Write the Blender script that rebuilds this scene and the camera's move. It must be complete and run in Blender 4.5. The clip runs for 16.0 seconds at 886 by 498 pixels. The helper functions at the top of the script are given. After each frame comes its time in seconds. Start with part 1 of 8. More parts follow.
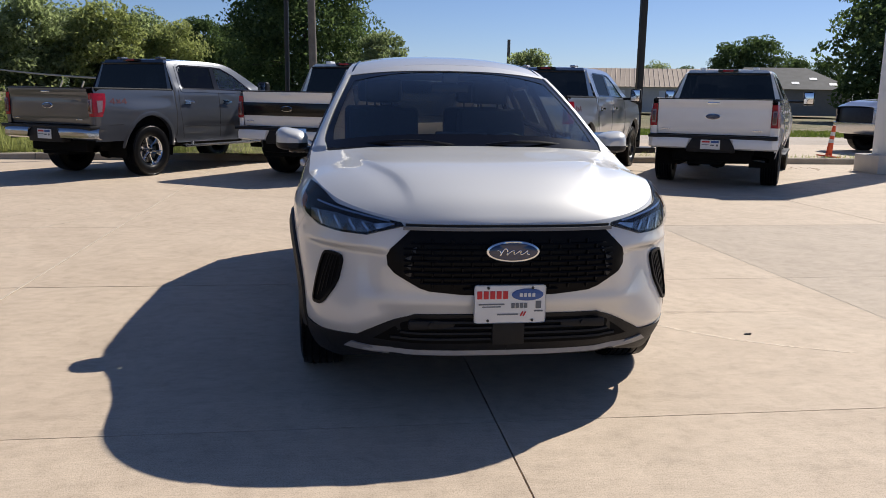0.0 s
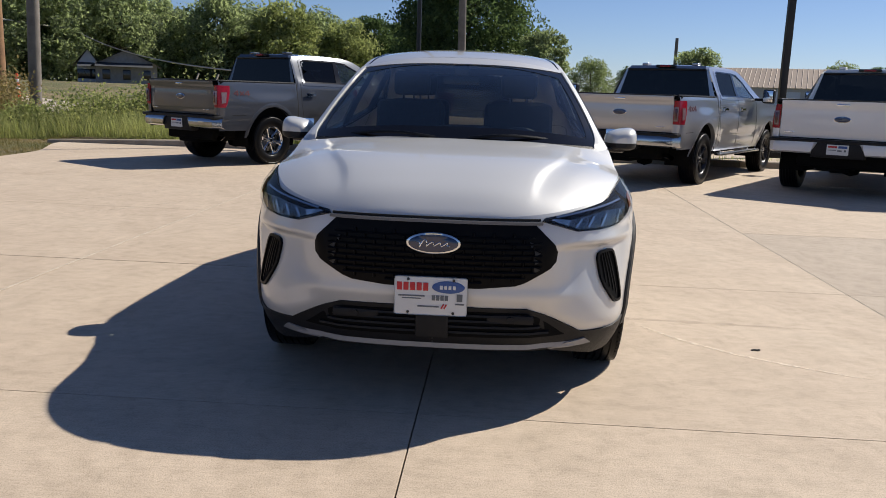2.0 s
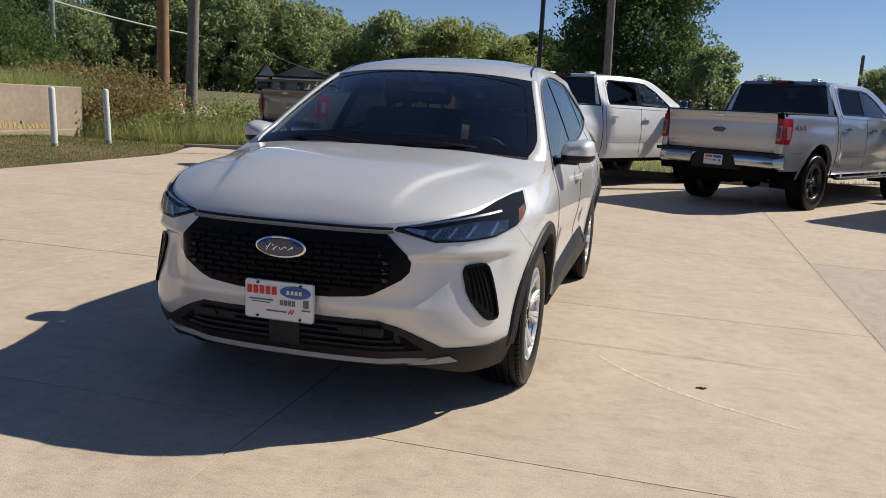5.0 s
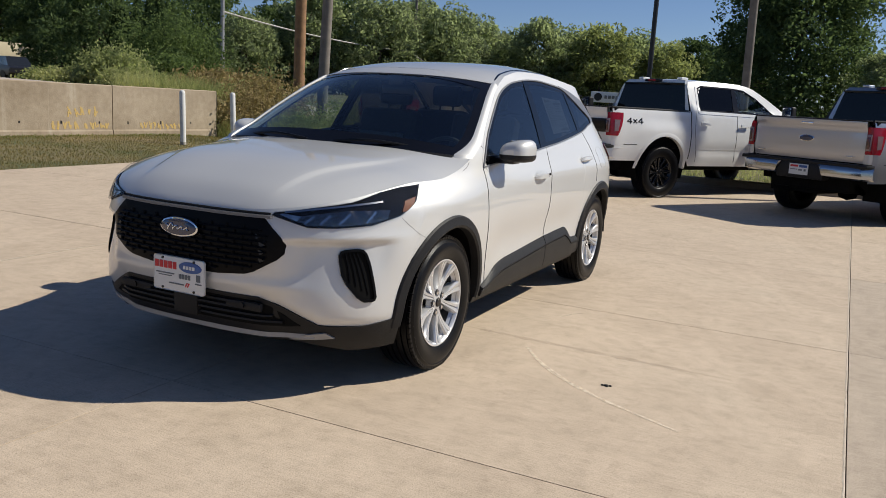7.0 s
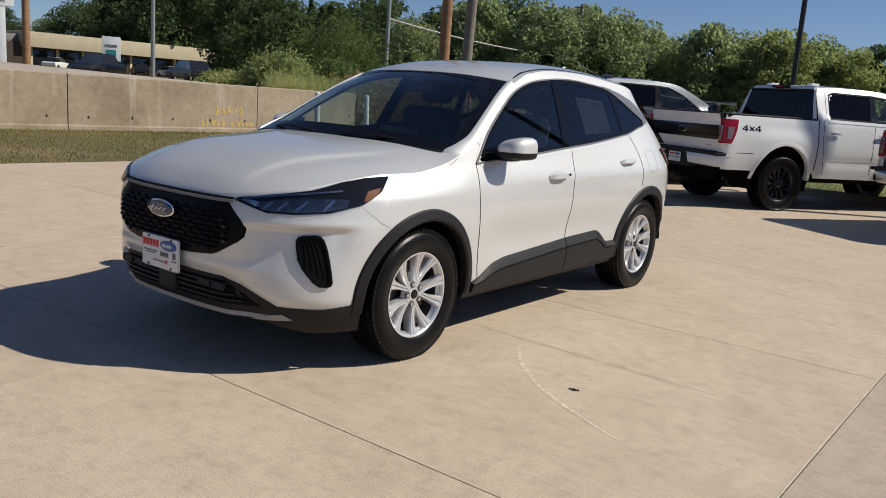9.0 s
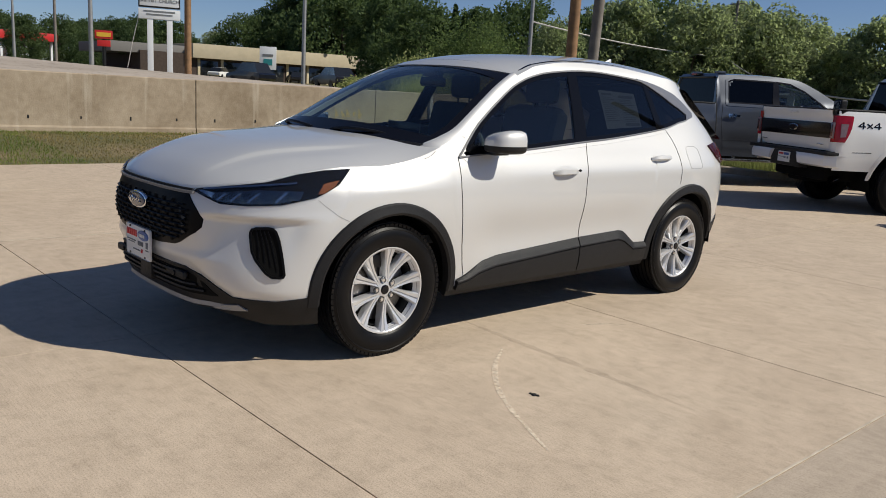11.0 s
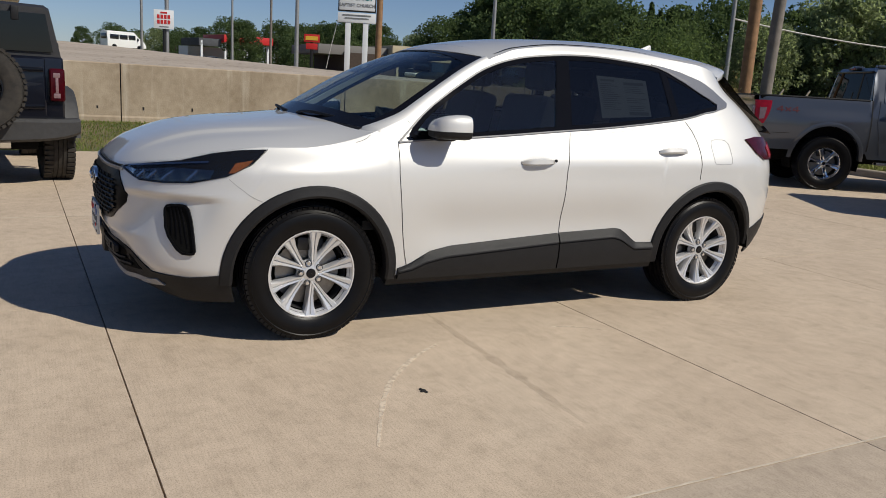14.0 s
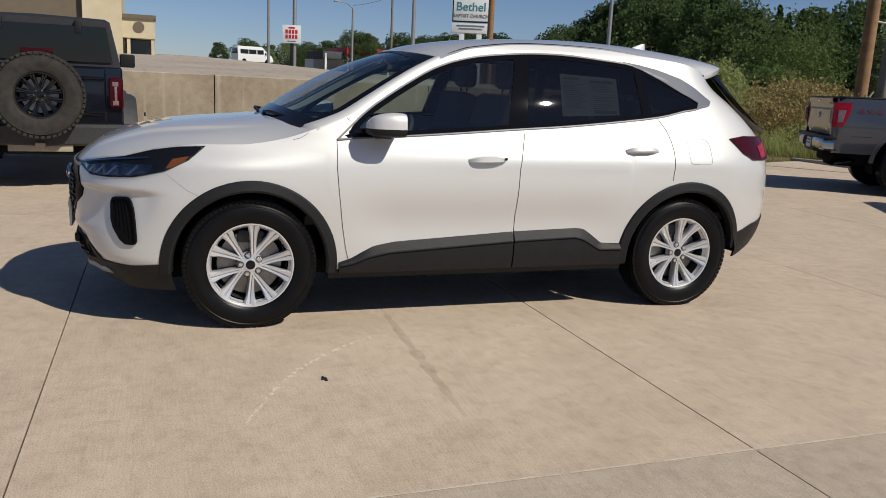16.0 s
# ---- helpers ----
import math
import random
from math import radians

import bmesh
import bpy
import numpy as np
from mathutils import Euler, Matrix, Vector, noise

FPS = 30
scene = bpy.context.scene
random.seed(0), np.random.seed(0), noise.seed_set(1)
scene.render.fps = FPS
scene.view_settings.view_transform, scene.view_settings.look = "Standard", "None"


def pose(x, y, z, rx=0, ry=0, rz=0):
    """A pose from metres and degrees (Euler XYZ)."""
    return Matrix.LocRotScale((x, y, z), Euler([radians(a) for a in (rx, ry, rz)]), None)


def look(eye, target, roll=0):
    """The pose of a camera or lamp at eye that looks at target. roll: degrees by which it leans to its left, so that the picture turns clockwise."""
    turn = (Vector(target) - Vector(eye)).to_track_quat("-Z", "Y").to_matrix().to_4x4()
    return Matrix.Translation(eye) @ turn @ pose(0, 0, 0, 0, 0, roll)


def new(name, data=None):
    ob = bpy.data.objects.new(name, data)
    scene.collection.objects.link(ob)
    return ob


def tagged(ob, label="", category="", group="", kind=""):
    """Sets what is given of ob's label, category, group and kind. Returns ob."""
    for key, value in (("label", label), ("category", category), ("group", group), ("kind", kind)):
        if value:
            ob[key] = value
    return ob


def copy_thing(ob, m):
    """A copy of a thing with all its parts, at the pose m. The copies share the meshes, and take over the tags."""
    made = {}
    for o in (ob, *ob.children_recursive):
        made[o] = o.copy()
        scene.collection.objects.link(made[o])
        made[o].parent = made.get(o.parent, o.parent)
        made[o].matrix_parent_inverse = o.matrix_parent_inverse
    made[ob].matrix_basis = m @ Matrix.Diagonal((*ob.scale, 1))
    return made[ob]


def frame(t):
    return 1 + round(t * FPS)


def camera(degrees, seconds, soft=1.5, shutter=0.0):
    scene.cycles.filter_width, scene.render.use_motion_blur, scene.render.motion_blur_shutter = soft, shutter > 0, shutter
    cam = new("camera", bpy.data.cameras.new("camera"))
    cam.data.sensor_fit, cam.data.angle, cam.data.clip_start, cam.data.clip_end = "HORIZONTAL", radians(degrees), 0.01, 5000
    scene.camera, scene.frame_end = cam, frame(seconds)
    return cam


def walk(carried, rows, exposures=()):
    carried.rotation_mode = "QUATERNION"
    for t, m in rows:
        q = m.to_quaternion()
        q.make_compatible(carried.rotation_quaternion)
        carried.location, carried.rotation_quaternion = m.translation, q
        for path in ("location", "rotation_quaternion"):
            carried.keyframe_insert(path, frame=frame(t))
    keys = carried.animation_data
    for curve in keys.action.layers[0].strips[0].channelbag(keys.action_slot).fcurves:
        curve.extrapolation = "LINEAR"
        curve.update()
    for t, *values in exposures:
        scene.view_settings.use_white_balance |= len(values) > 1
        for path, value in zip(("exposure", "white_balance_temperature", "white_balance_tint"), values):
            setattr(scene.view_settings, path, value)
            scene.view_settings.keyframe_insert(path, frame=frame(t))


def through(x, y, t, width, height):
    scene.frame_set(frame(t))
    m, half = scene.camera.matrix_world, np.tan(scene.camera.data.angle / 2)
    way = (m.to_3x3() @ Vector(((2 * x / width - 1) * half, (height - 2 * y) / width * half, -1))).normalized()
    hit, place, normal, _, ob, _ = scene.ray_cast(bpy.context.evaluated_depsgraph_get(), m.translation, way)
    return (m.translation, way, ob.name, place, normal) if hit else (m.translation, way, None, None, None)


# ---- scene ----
cam = camera(57.3, 16.0, soft=0.9)
PATH = [
    (0, (0.133, 0.204, 1.375), (0.357, 2.157, 1.007), 1.0),
    (0.5, (0.361, 0.251, 1.365), (0.488, 2.211, 0.989), 1.4),
    (1, (0.584, 0.239, 1.378), (0.615, 2.203, 0.998), 1.8),
    (1.5, (0.885, 0.167, 1.382), (0.821, 2.129, 0.999), 1.9),
    (2, (1.12, 0.196, 1.363), (0.952, 2.152, 0.982), 1.9),
    (2.5, (1.388, 0.259, 1.376), (1.118, 2.204, 0.998), 1.7),
    (3, (1.689, 0.255, 1.372), (1.333, 2.188, 0.998), 1.7),
    (3.5, (1.938, 0.226, 1.38), (1.505, 2.144, 1.015), 1.9),
    (4, (2.13, 0.331, 1.362), (1.633, 2.235, 1.004), 2.2),
    (4.2, (2.137, 0.414, 1.35), (1.644, 2.319, 0.994), 2.5),
    (6.3, (3.142, 0.649, 1.382), (2.35, 2.449, 1.018), 3.1),
    (6.5, (3.279, 0.682, 1.376), (2.452, 2.467, 1.014), 3.1),
    (7, (3.541, 0.773, 1.389), (2.64, 2.522, 1.026), 3.3),
    (7.5, (3.715, 0.88, 1.367), (2.736, 2.585, 1.003), 3.5),
    (8, (3.883, 1.032, 1.382), (2.825, 2.688, 1.011), 3.8),
    (8.5, (4.156, 1.122, 1.387), (3.016, 2.723, 1.014), 4.0),
    (9, (4.354, 1.252, 1.39), (3.128, 2.787, 1.018), 4.1),
    (9.2, (4.454, 1.292, 1.401), (3.192, 2.798, 1.028), 4.0),
    (11.5, (5.014, 2.177, 1.379), (3.479, 3.398, 0.991), 3.2),
    (12, (5.134, 2.37, 1.377), (3.546, 3.521, 0.985), 3.1),
    (12.5, (5.321, 2.564, 1.399), (3.687, 3.646, 0.998), 3.0),
    (13, (5.395, 2.756, 1.371), (3.72, 3.772, 0.968), 3.3),
    (13.5, (5.418, 2.978, 1.371), (3.707, 3.932, 0.963), 3.4),
    (14, (5.564, 3.178, 1.363), (3.82, 4.069, 0.954), 3.4),
    (14.5, (5.729, 3.382, 1.367), (3.955, 4.21, 0.956), 3.4),
    (15, (5.773, 3.606, 1.342), (3.968, 4.365, 0.933), 3.2),
    (15.5, (5.839, 3.82, 1.348), (4.006, 4.506, 0.94), 2.9),
    (16, (6.007, 4.065, 1.354), (4.147, 4.682, 0.953), 2.7),
]
walk(cam, [(t, look(eye, target, roll)) for t, eye, target, roll in PATH],
     exposures=[(0, 0.24, 6250, 11), (4, 0.15, 6350, 9), (9, -0.02, 6350, 8), (12, -0.14, 6350, 8), (16, -0.2, 6350, 9)])

# ---- daylight ----
SUN_TO = Vector((0.785, 0.62, 0.0)).normalized()   # plan direction towards the sun
SUN_EL = radians(42.6)
world = bpy.data.worlds.new("world")
scene.world = world
world.use_nodes = True
wn = world.node_tree.nodes
sky = wn.new("ShaderNodeTexSky")
sky.sky_type = "NISHITA"
sky.sun_disc = False
sky.sun_elevation = SUN_EL
sky.sun_rotation = math.atan2(SUN_TO.x, SUN_TO.y)
sky.air_density, sky.dust_density, sky.ozone_density = 0.8, 0.15, 3.6
wn["Background"].inputs["Strength"].default_value = 0.067
deep = wn.new("ShaderNodeMix")   # a clear, dry, deep blue sky
deep.data_type, deep.blend_type = "RGBA", "MULTIPLY"
deep.inputs["Factor"].default_value = 1.0
deep.inputs["B"].default_value = (0.97, 0.98, 1.12, 1)
world.node_tree.links.new(sky.outputs["Color"], deep.inputs["A"])
world.node_tree.links.new(deep.outputs["Result"], wn["Background"].inputs["Color"])
sun = new("sun", bpy.data.lights.new("sun", "SUN"))
sun.data.energy, sun.data.angle, sun.data.color = 5.0, radians(0.55), (1.0, 0.925, 0.80)
sun_dir = Vector((SUN_TO.x * math.cos(SUN_EL), SUN_TO.y * math.cos(SUN_EL), math.sin(SUN_EL)))
sun.matrix_world = look(sun_dir * 60, (0, 0, 0))
scene.view_settings.exposure = 0.0


# ---- materials ----
def clamp(v, a=0.0, b=1.0):
    return max(a, min(b, v))


def smooth(a, b, v):
    t = clamp((v - a) / (b - a))
    return t * t * (3 - 2 * t)


def lerp(pts, v):
    """Smooth value through (position, value) pairs."""
    if v <= pts[0][0]:
        return pts[0][1]
    for (a, p), (b, q) in zip(pts, pts[1:]):
        if v <= b:
            return p + (q - p) * (v - a) / (b - a)
    return pts[-1][1]


def curve(pts, v):
    """Catmull-Rom value through (position, value) pairs."""
    n = len(pts)
    if v <= pts[0][0]:
        return pts[0][1]
    if v >= pts[-1][0]:
        return pts[-1][1]
    for i in range(n - 1):
        if v <= pts[i + 1][0]:
            break
    x0, y0 = pts[i]
    x1, y1 = pts[i + 1]
    m0 = (y1 - pts[i - 1][1]) / (x1 - pts[i - 1][0]) if i else (y1 - y0) / (x1 - x0)
    m1 = (pts[i + 2][1] - y0) / (pts[i + 2][0] - x0) if i + 2 < n else (y1 - y0) / (x1 - x0)
    h = x1 - x0
    t = (v - x0) / h
    return (2*t**3 - 3*t**2 + 1)*y0 + (t**3 - 2*t**2 + t)*h*m0 + (-2*t**3 + 3*t**2)*y1 + (t**3 - t**2)*h*m1


def material(name, color, rough=0.5, metal=0.0, vary=0.0, scale=8.0, bump=0.0, bump_scale=60.0, second=None,
             coat=0.0, transmission=0.0, ior=1.45, island=0.0, emit=0.0, spec=None, detail=4.0):
    """A principled surface with two scales of noise in its colour, roughness and relief."""
    m = bpy.data.materials.new(name)
    m.use_nodes = True
    nt = m.node_tree
    b = nt.nodes["Principled BSDF"]
    b.inputs["Base Color"].default_value = (*color, 1)
    b.inputs["Roughness"].default_value = rough
    b.inputs["Metallic"].default_value = metal
    b.inputs["Coat Weight"].default_value = coat
    b.inputs["Coat Roughness"].default_value = 0.03
    b.inputs["Transmission Weight"].default_value = transmission
    b.inputs["IOR"].default_value = ior
    if spec is not None:
        b.inputs["Specular IOR Level"].default_value = spec
    if emit:
        b.inputs["Emission Color"].default_value = (*color, 1)
        b.inputs["Emission Strength"].default_value = emit
    co = nt.nodes.new("ShaderNodeTexCoord")
    if vary or island:
        second = second or tuple(clamp(c * (1 - vary)) for c in color)
        big = nt.nodes.new("ShaderNodeTexNoise")
        big.inputs["Scale"].default_value = scale
        big.inputs["Detail"].default_value = detail
        fine = nt.nodes.new("ShaderNodeTexNoise")
        fine.inputs["Scale"].default_value = scale * 11
        fine.inputs["Detail"].default_value = 3
        add = nt.nodes.new("ShaderNodeMath")
        add.operation = "MULTIPLY_ADD"
        add.inputs[1].default_value = 0.45
        ramp = nt.nodes.new("ShaderNodeMapRange")
        ramp.inputs["From Min"].default_value, ramp.inputs["From Max"].default_value = 0.5, 0.95
        mix = nt.nodes.new("ShaderNodeMix")
        mix.data_type = "RGBA"
        mix.inputs["A"].default_value = (*color, 1)
        mix.inputs["B"].default_value = (*second, 1)
        for n in (big, fine):
            nt.links.new(co.outputs["Object"], n.inputs["Vector"])
        nt.links.new(fine.outputs["Fac"], add.inputs[0])
        nt.links.new(big.outputs["Fac"], add.inputs[2])
        nt.links.new(add.outputs[0], ramp.inputs["Value"])
        nt.links.new(ramp.outputs[0], mix.inputs["Factor"])
        last = mix.outputs["Result"]
        if island:
            geo = nt.nodes.new("ShaderNodeNewGeometry")
            hsv = nt.nodes.new("ShaderNodeHueSaturation")
            mr = nt.nodes.new("ShaderNodeMapRange")
            mr.inputs["To Min"].default_value, mr.inputs["To Max"].default_value = 1 - island, 1 + island
            nt.links.new(geo.outputs["Random Per Island"], mr.inputs["Value"])
            nt.links.new(mr.outputs[0], hsv.inputs["Value"])
            nt.links.new(last, hsv.inputs["Color"])
            last = hsv.outputs["Color"]
        nt.links.new(last, b.inputs["Base Color"])
    if bump:
        n = nt.nodes.new("ShaderNodeTexNoise")
        n.inputs["Scale"].default_value = bump_scale
        n.inputs["Detail"].default_value = 5
        bp = nt.nodes.new("ShaderNodeBump")
        bp.inputs["Strength"].default_value = bump
        bp.inputs["Distance"].default_value = 0.01
        nt.links.new(co.outputs["Object"], n.inputs["Vector"])
        nt.links.new(n.outputs["Fac"], bp.inputs["Height"])
        nt.links.new(bp.outputs["Normal"], b.inputs["Normal"])
    return m


PEARL = material("pearl_white_paint", (0.61, 0.607, 0.598), 0.5, metal=0.3, spec=0.35, coat=1.0, vary=0.02, scale=400)
TRUCK_WHITE = material("white_paint", (0.76, 0.76, 0.75), 0.34, coat=1.0, vary=0.03, scale=6)
TRUCK_GREY = material("carbonised_grey_paint", (0.066, 0.074, 0.092), 0.33, metal=0.4, coat=1.0, vary=0.08, scale=200)
TRUCK_SILVER = material("silver_paint", (0.40, 0.41, 0.45), 0.3, metal=0.7, coat=1.0, vary=0.06, scale=200)
NAVY = material("dark_blue_paint", (0.004, 0.005, 0.011), 0.3, metal=0.2, coat=0.5, vary=0.2, scale=20)
PLASTIC = material("black_moulded_plastic", (0.013, 0.013, 0.0145), 0.5, spec=0.3, vary=0.25, scale=30, bump=0.15, bump_scale=900)
GLOSS_BLACK = material("gloss_black", (0.006, 0.006, 0.008), 0.14, spec=0.35, vary=0.2, scale=20)
SEAM = material("seam_shadow_gap", (0.01, 0.01, 0.011), 0.8, vary=0.2)
RUBBER = material("tyre_rubber", (0.0045, 0.0045, 0.0055), 0.36, spec=0.22, vary=0.4, scale=18, bump=0.06, bump_scale=120)
CHROME = material("chrome", (0.75, 0.76, 0.78), 0.08, metal=1.0, vary=0.05, scale=30)
BUMPER_CHROME = material("dull_bumper_chrome", (0.42, 0.43, 0.45), 0.14, metal=1.0, vary=0.1, scale=20)
TRIM = material("window_trim_metal", (0.15, 0.153, 0.165), 0.4, spec=0.35, vary=0.1, scale=30)
BLADE = material("satin_grey_blade", (0.12, 0.13, 0.165), 0.5, spec=0.25, vary=0.06, scale=30)
RIM_SILVER = material("silver_rim_paint", (0.66, 0.665, 0.68), 0.3, metal=0.55, vary=0.08, scale=60, coat=0.3)
DOOR_SEAM = material("door_shut_line", (0.05, 0.046, 0.042), 0.8, vary=0.2)
FAINT_SEAM = material("painted_seam", (0.30, 0.30, 0.30), 0.6, vary=0.1)
SATIN = material("satin_aluminium", (0.62, 0.63, 0.65), 0.24, metal=1.0, vary=0.08, scale=30)
DARK_METAL = material("dark_metal", (0.05, 0.05, 0.052), 0.4, metal=0.8, vary=0.3, scale=20)
UNDER = material("underbody_black", (0.008, 0.008, 0.008), 0.9, spec=0.1, vary=0.4, scale=10)


# ---- small builders ----
def link(name, bm, mat, parent=None, label="", smooth_angle=None):
    me = bpy.data.meshes.new(name)
    bm.normal_update()
    bm.to_mesh(me)
    bm.free()
    for m in (mat if isinstance(mat, (list, tuple)) else [mat]):
        me.materials.append(m)
    ob = new(name, me)
    if parent is not None:
        ob.parent = parent
    if label:
        tagged(ob, label)
    if smooth_angle is not None:
        me.shade_smooth()
        me.set_sharp_from_angle(angle=radians(smooth_angle))
    return ob


def part(name, bm, mat, parent, label="", smooth_angle=35):
    return link(name, bm, mat, parent, label, smooth_angle)


def empty(name, m, label, category, group=""):
    ob = new(name)
    ob.matrix_world = m
    return tagged(ob, label, category, group)


def box(bm, x0, x1, y0, y1, z0, z1, bevel=0.0, segs=2, turn=None):
    """Adds a box, its edges rounded."""
    r = bmesh.ops.create_cube(bm, size=1.0)
    vs = r["verts"]
    bmesh.ops.scale(bm, vec=(x1 - x0, y1 - y0, z1 - z0), verts=vs)
    if bevel:
        es = list({e for v in vs for e in v.link_edges})
        rr = bmesh.ops.bevel(bm, geom=es, offset=bevel, segments=segs, profile=0.6, affect="EDGES")
        vs = list({v for f in rr["faces"] for v in f.verts} | {v for v in vs if v.is_valid})
    if turn is not None:
        bmesh.ops.transform(bm, matrix=turn, verts=vs)
    bmesh.ops.translate(bm, vec=((x0 + x1) / 2, (y0 + y1) / 2, (z0 + z1) / 2), verts=vs)
    return vs


def rod(bm, a, b, r0, r1=None, segs=12, caps=True):
    """Adds a tapered round bar from a to b."""
    a, b = Vector(a), Vector(b)
    r1 = r0 if r1 is None else r1
    q = (b - a).to_track_quat("Z", "Y").to_matrix().to_4x4()
    m = Matrix.Translation((a + b) / 2) @ q
    return bmesh.ops.create_cone(bm, cap_ends=caps, segments=segs, radius1=r0, radius2=r1, depth=(b - a).length, matrix=m)["verts"]


def lathe(bm, profile, segs=48, m=None):
    """Turns (radius, height) pairs round the z axis."""
    m = m or Matrix()
    rings = []
    for r, h in profile:
        rings.append([bm.verts.new(m @ Vector((r * math.cos(2 * math.pi * k / segs), r * math.sin(2 * math.pi * k / segs), h))) for k in range(segs)])
    for p, q in zip(rings, rings[1:]):
        for k in range(segs):
            bm.faces.new((p[k], p[(k + 1) % segs], q[(k + 1) % segs], q[k]))
    return rings


def sheet(bm, grid, close=False):
    """Joins a grid of points (rows of equal length) into quads."""
    vs = [[bm.verts.new(p) for p in row] for row in grid]
    for p, q in zip(vs, vs[1:]):
        for k in range(len(p) - 1 + close):
            j = (k + 1) % len(p)
            bm.faces.new((p[k], p[j], q[j], q[k]))
    return vs


def tube(bm, pts, r, segs=8):
    """A round bar along a line of points."""
    pts = [Vector(p) for p in pts]
    rows = []
    for i, p in enumerate(pts):
        d = (pts[min(i + 1, len(pts) - 1)] - pts[max(i - 1, 0)]).normalized()
        side = d.cross(Vector((0, 0, 1)))
        side = side.normalized() if side.length > 1e-4 else Vector((1, 0, 0))
        up = side.cross(d)
        rows.append([p + r * (math.cos(2 * math.pi * k / segs) * side + math.sin(2 * math.pi * k / segs) * up) for k in range(segs)])
    return sheet(bm, rows, True)


# ---- the ground ----
KERB_Y, WALL_X, WALL_END = 17.75, -13.0, 18.2


def lot_edge(y):
    """The edge between the concrete and the grass, along the wall."""
    return -7.7 - 0.035 * max(0.0, y - 8) - 0.9 * smooth(14.5, 17.6, y)


def height(x, y):
    bank = 0.12 * smooth(-8, -13, x) * (1 - smooth(16, 19, y))
    far = 1.15 * smooth(-6, -26, x) * smooth(19, 40, y)
    verge = 0.12 * smooth(17.6, 17.9, y) * (1 - smooth(-9.2, -9.8, x)) if y > 17.6 else 0.0
    behind = 1.24 + 0.024 * max(0.0, min(70.0, -13 - x)) * (1 - smooth(4, 34, y)) - 0.2 * smooth(10, 30, y)
    low = max(bank, verge * (1 - smooth(22, 25, y))) + far
    if x < -13.52:
        return behind + (low - behind) * smooth(18.2, 24, y) if x > -20 else behind + (low - behind) * smooth(20, 40, y)
    return low


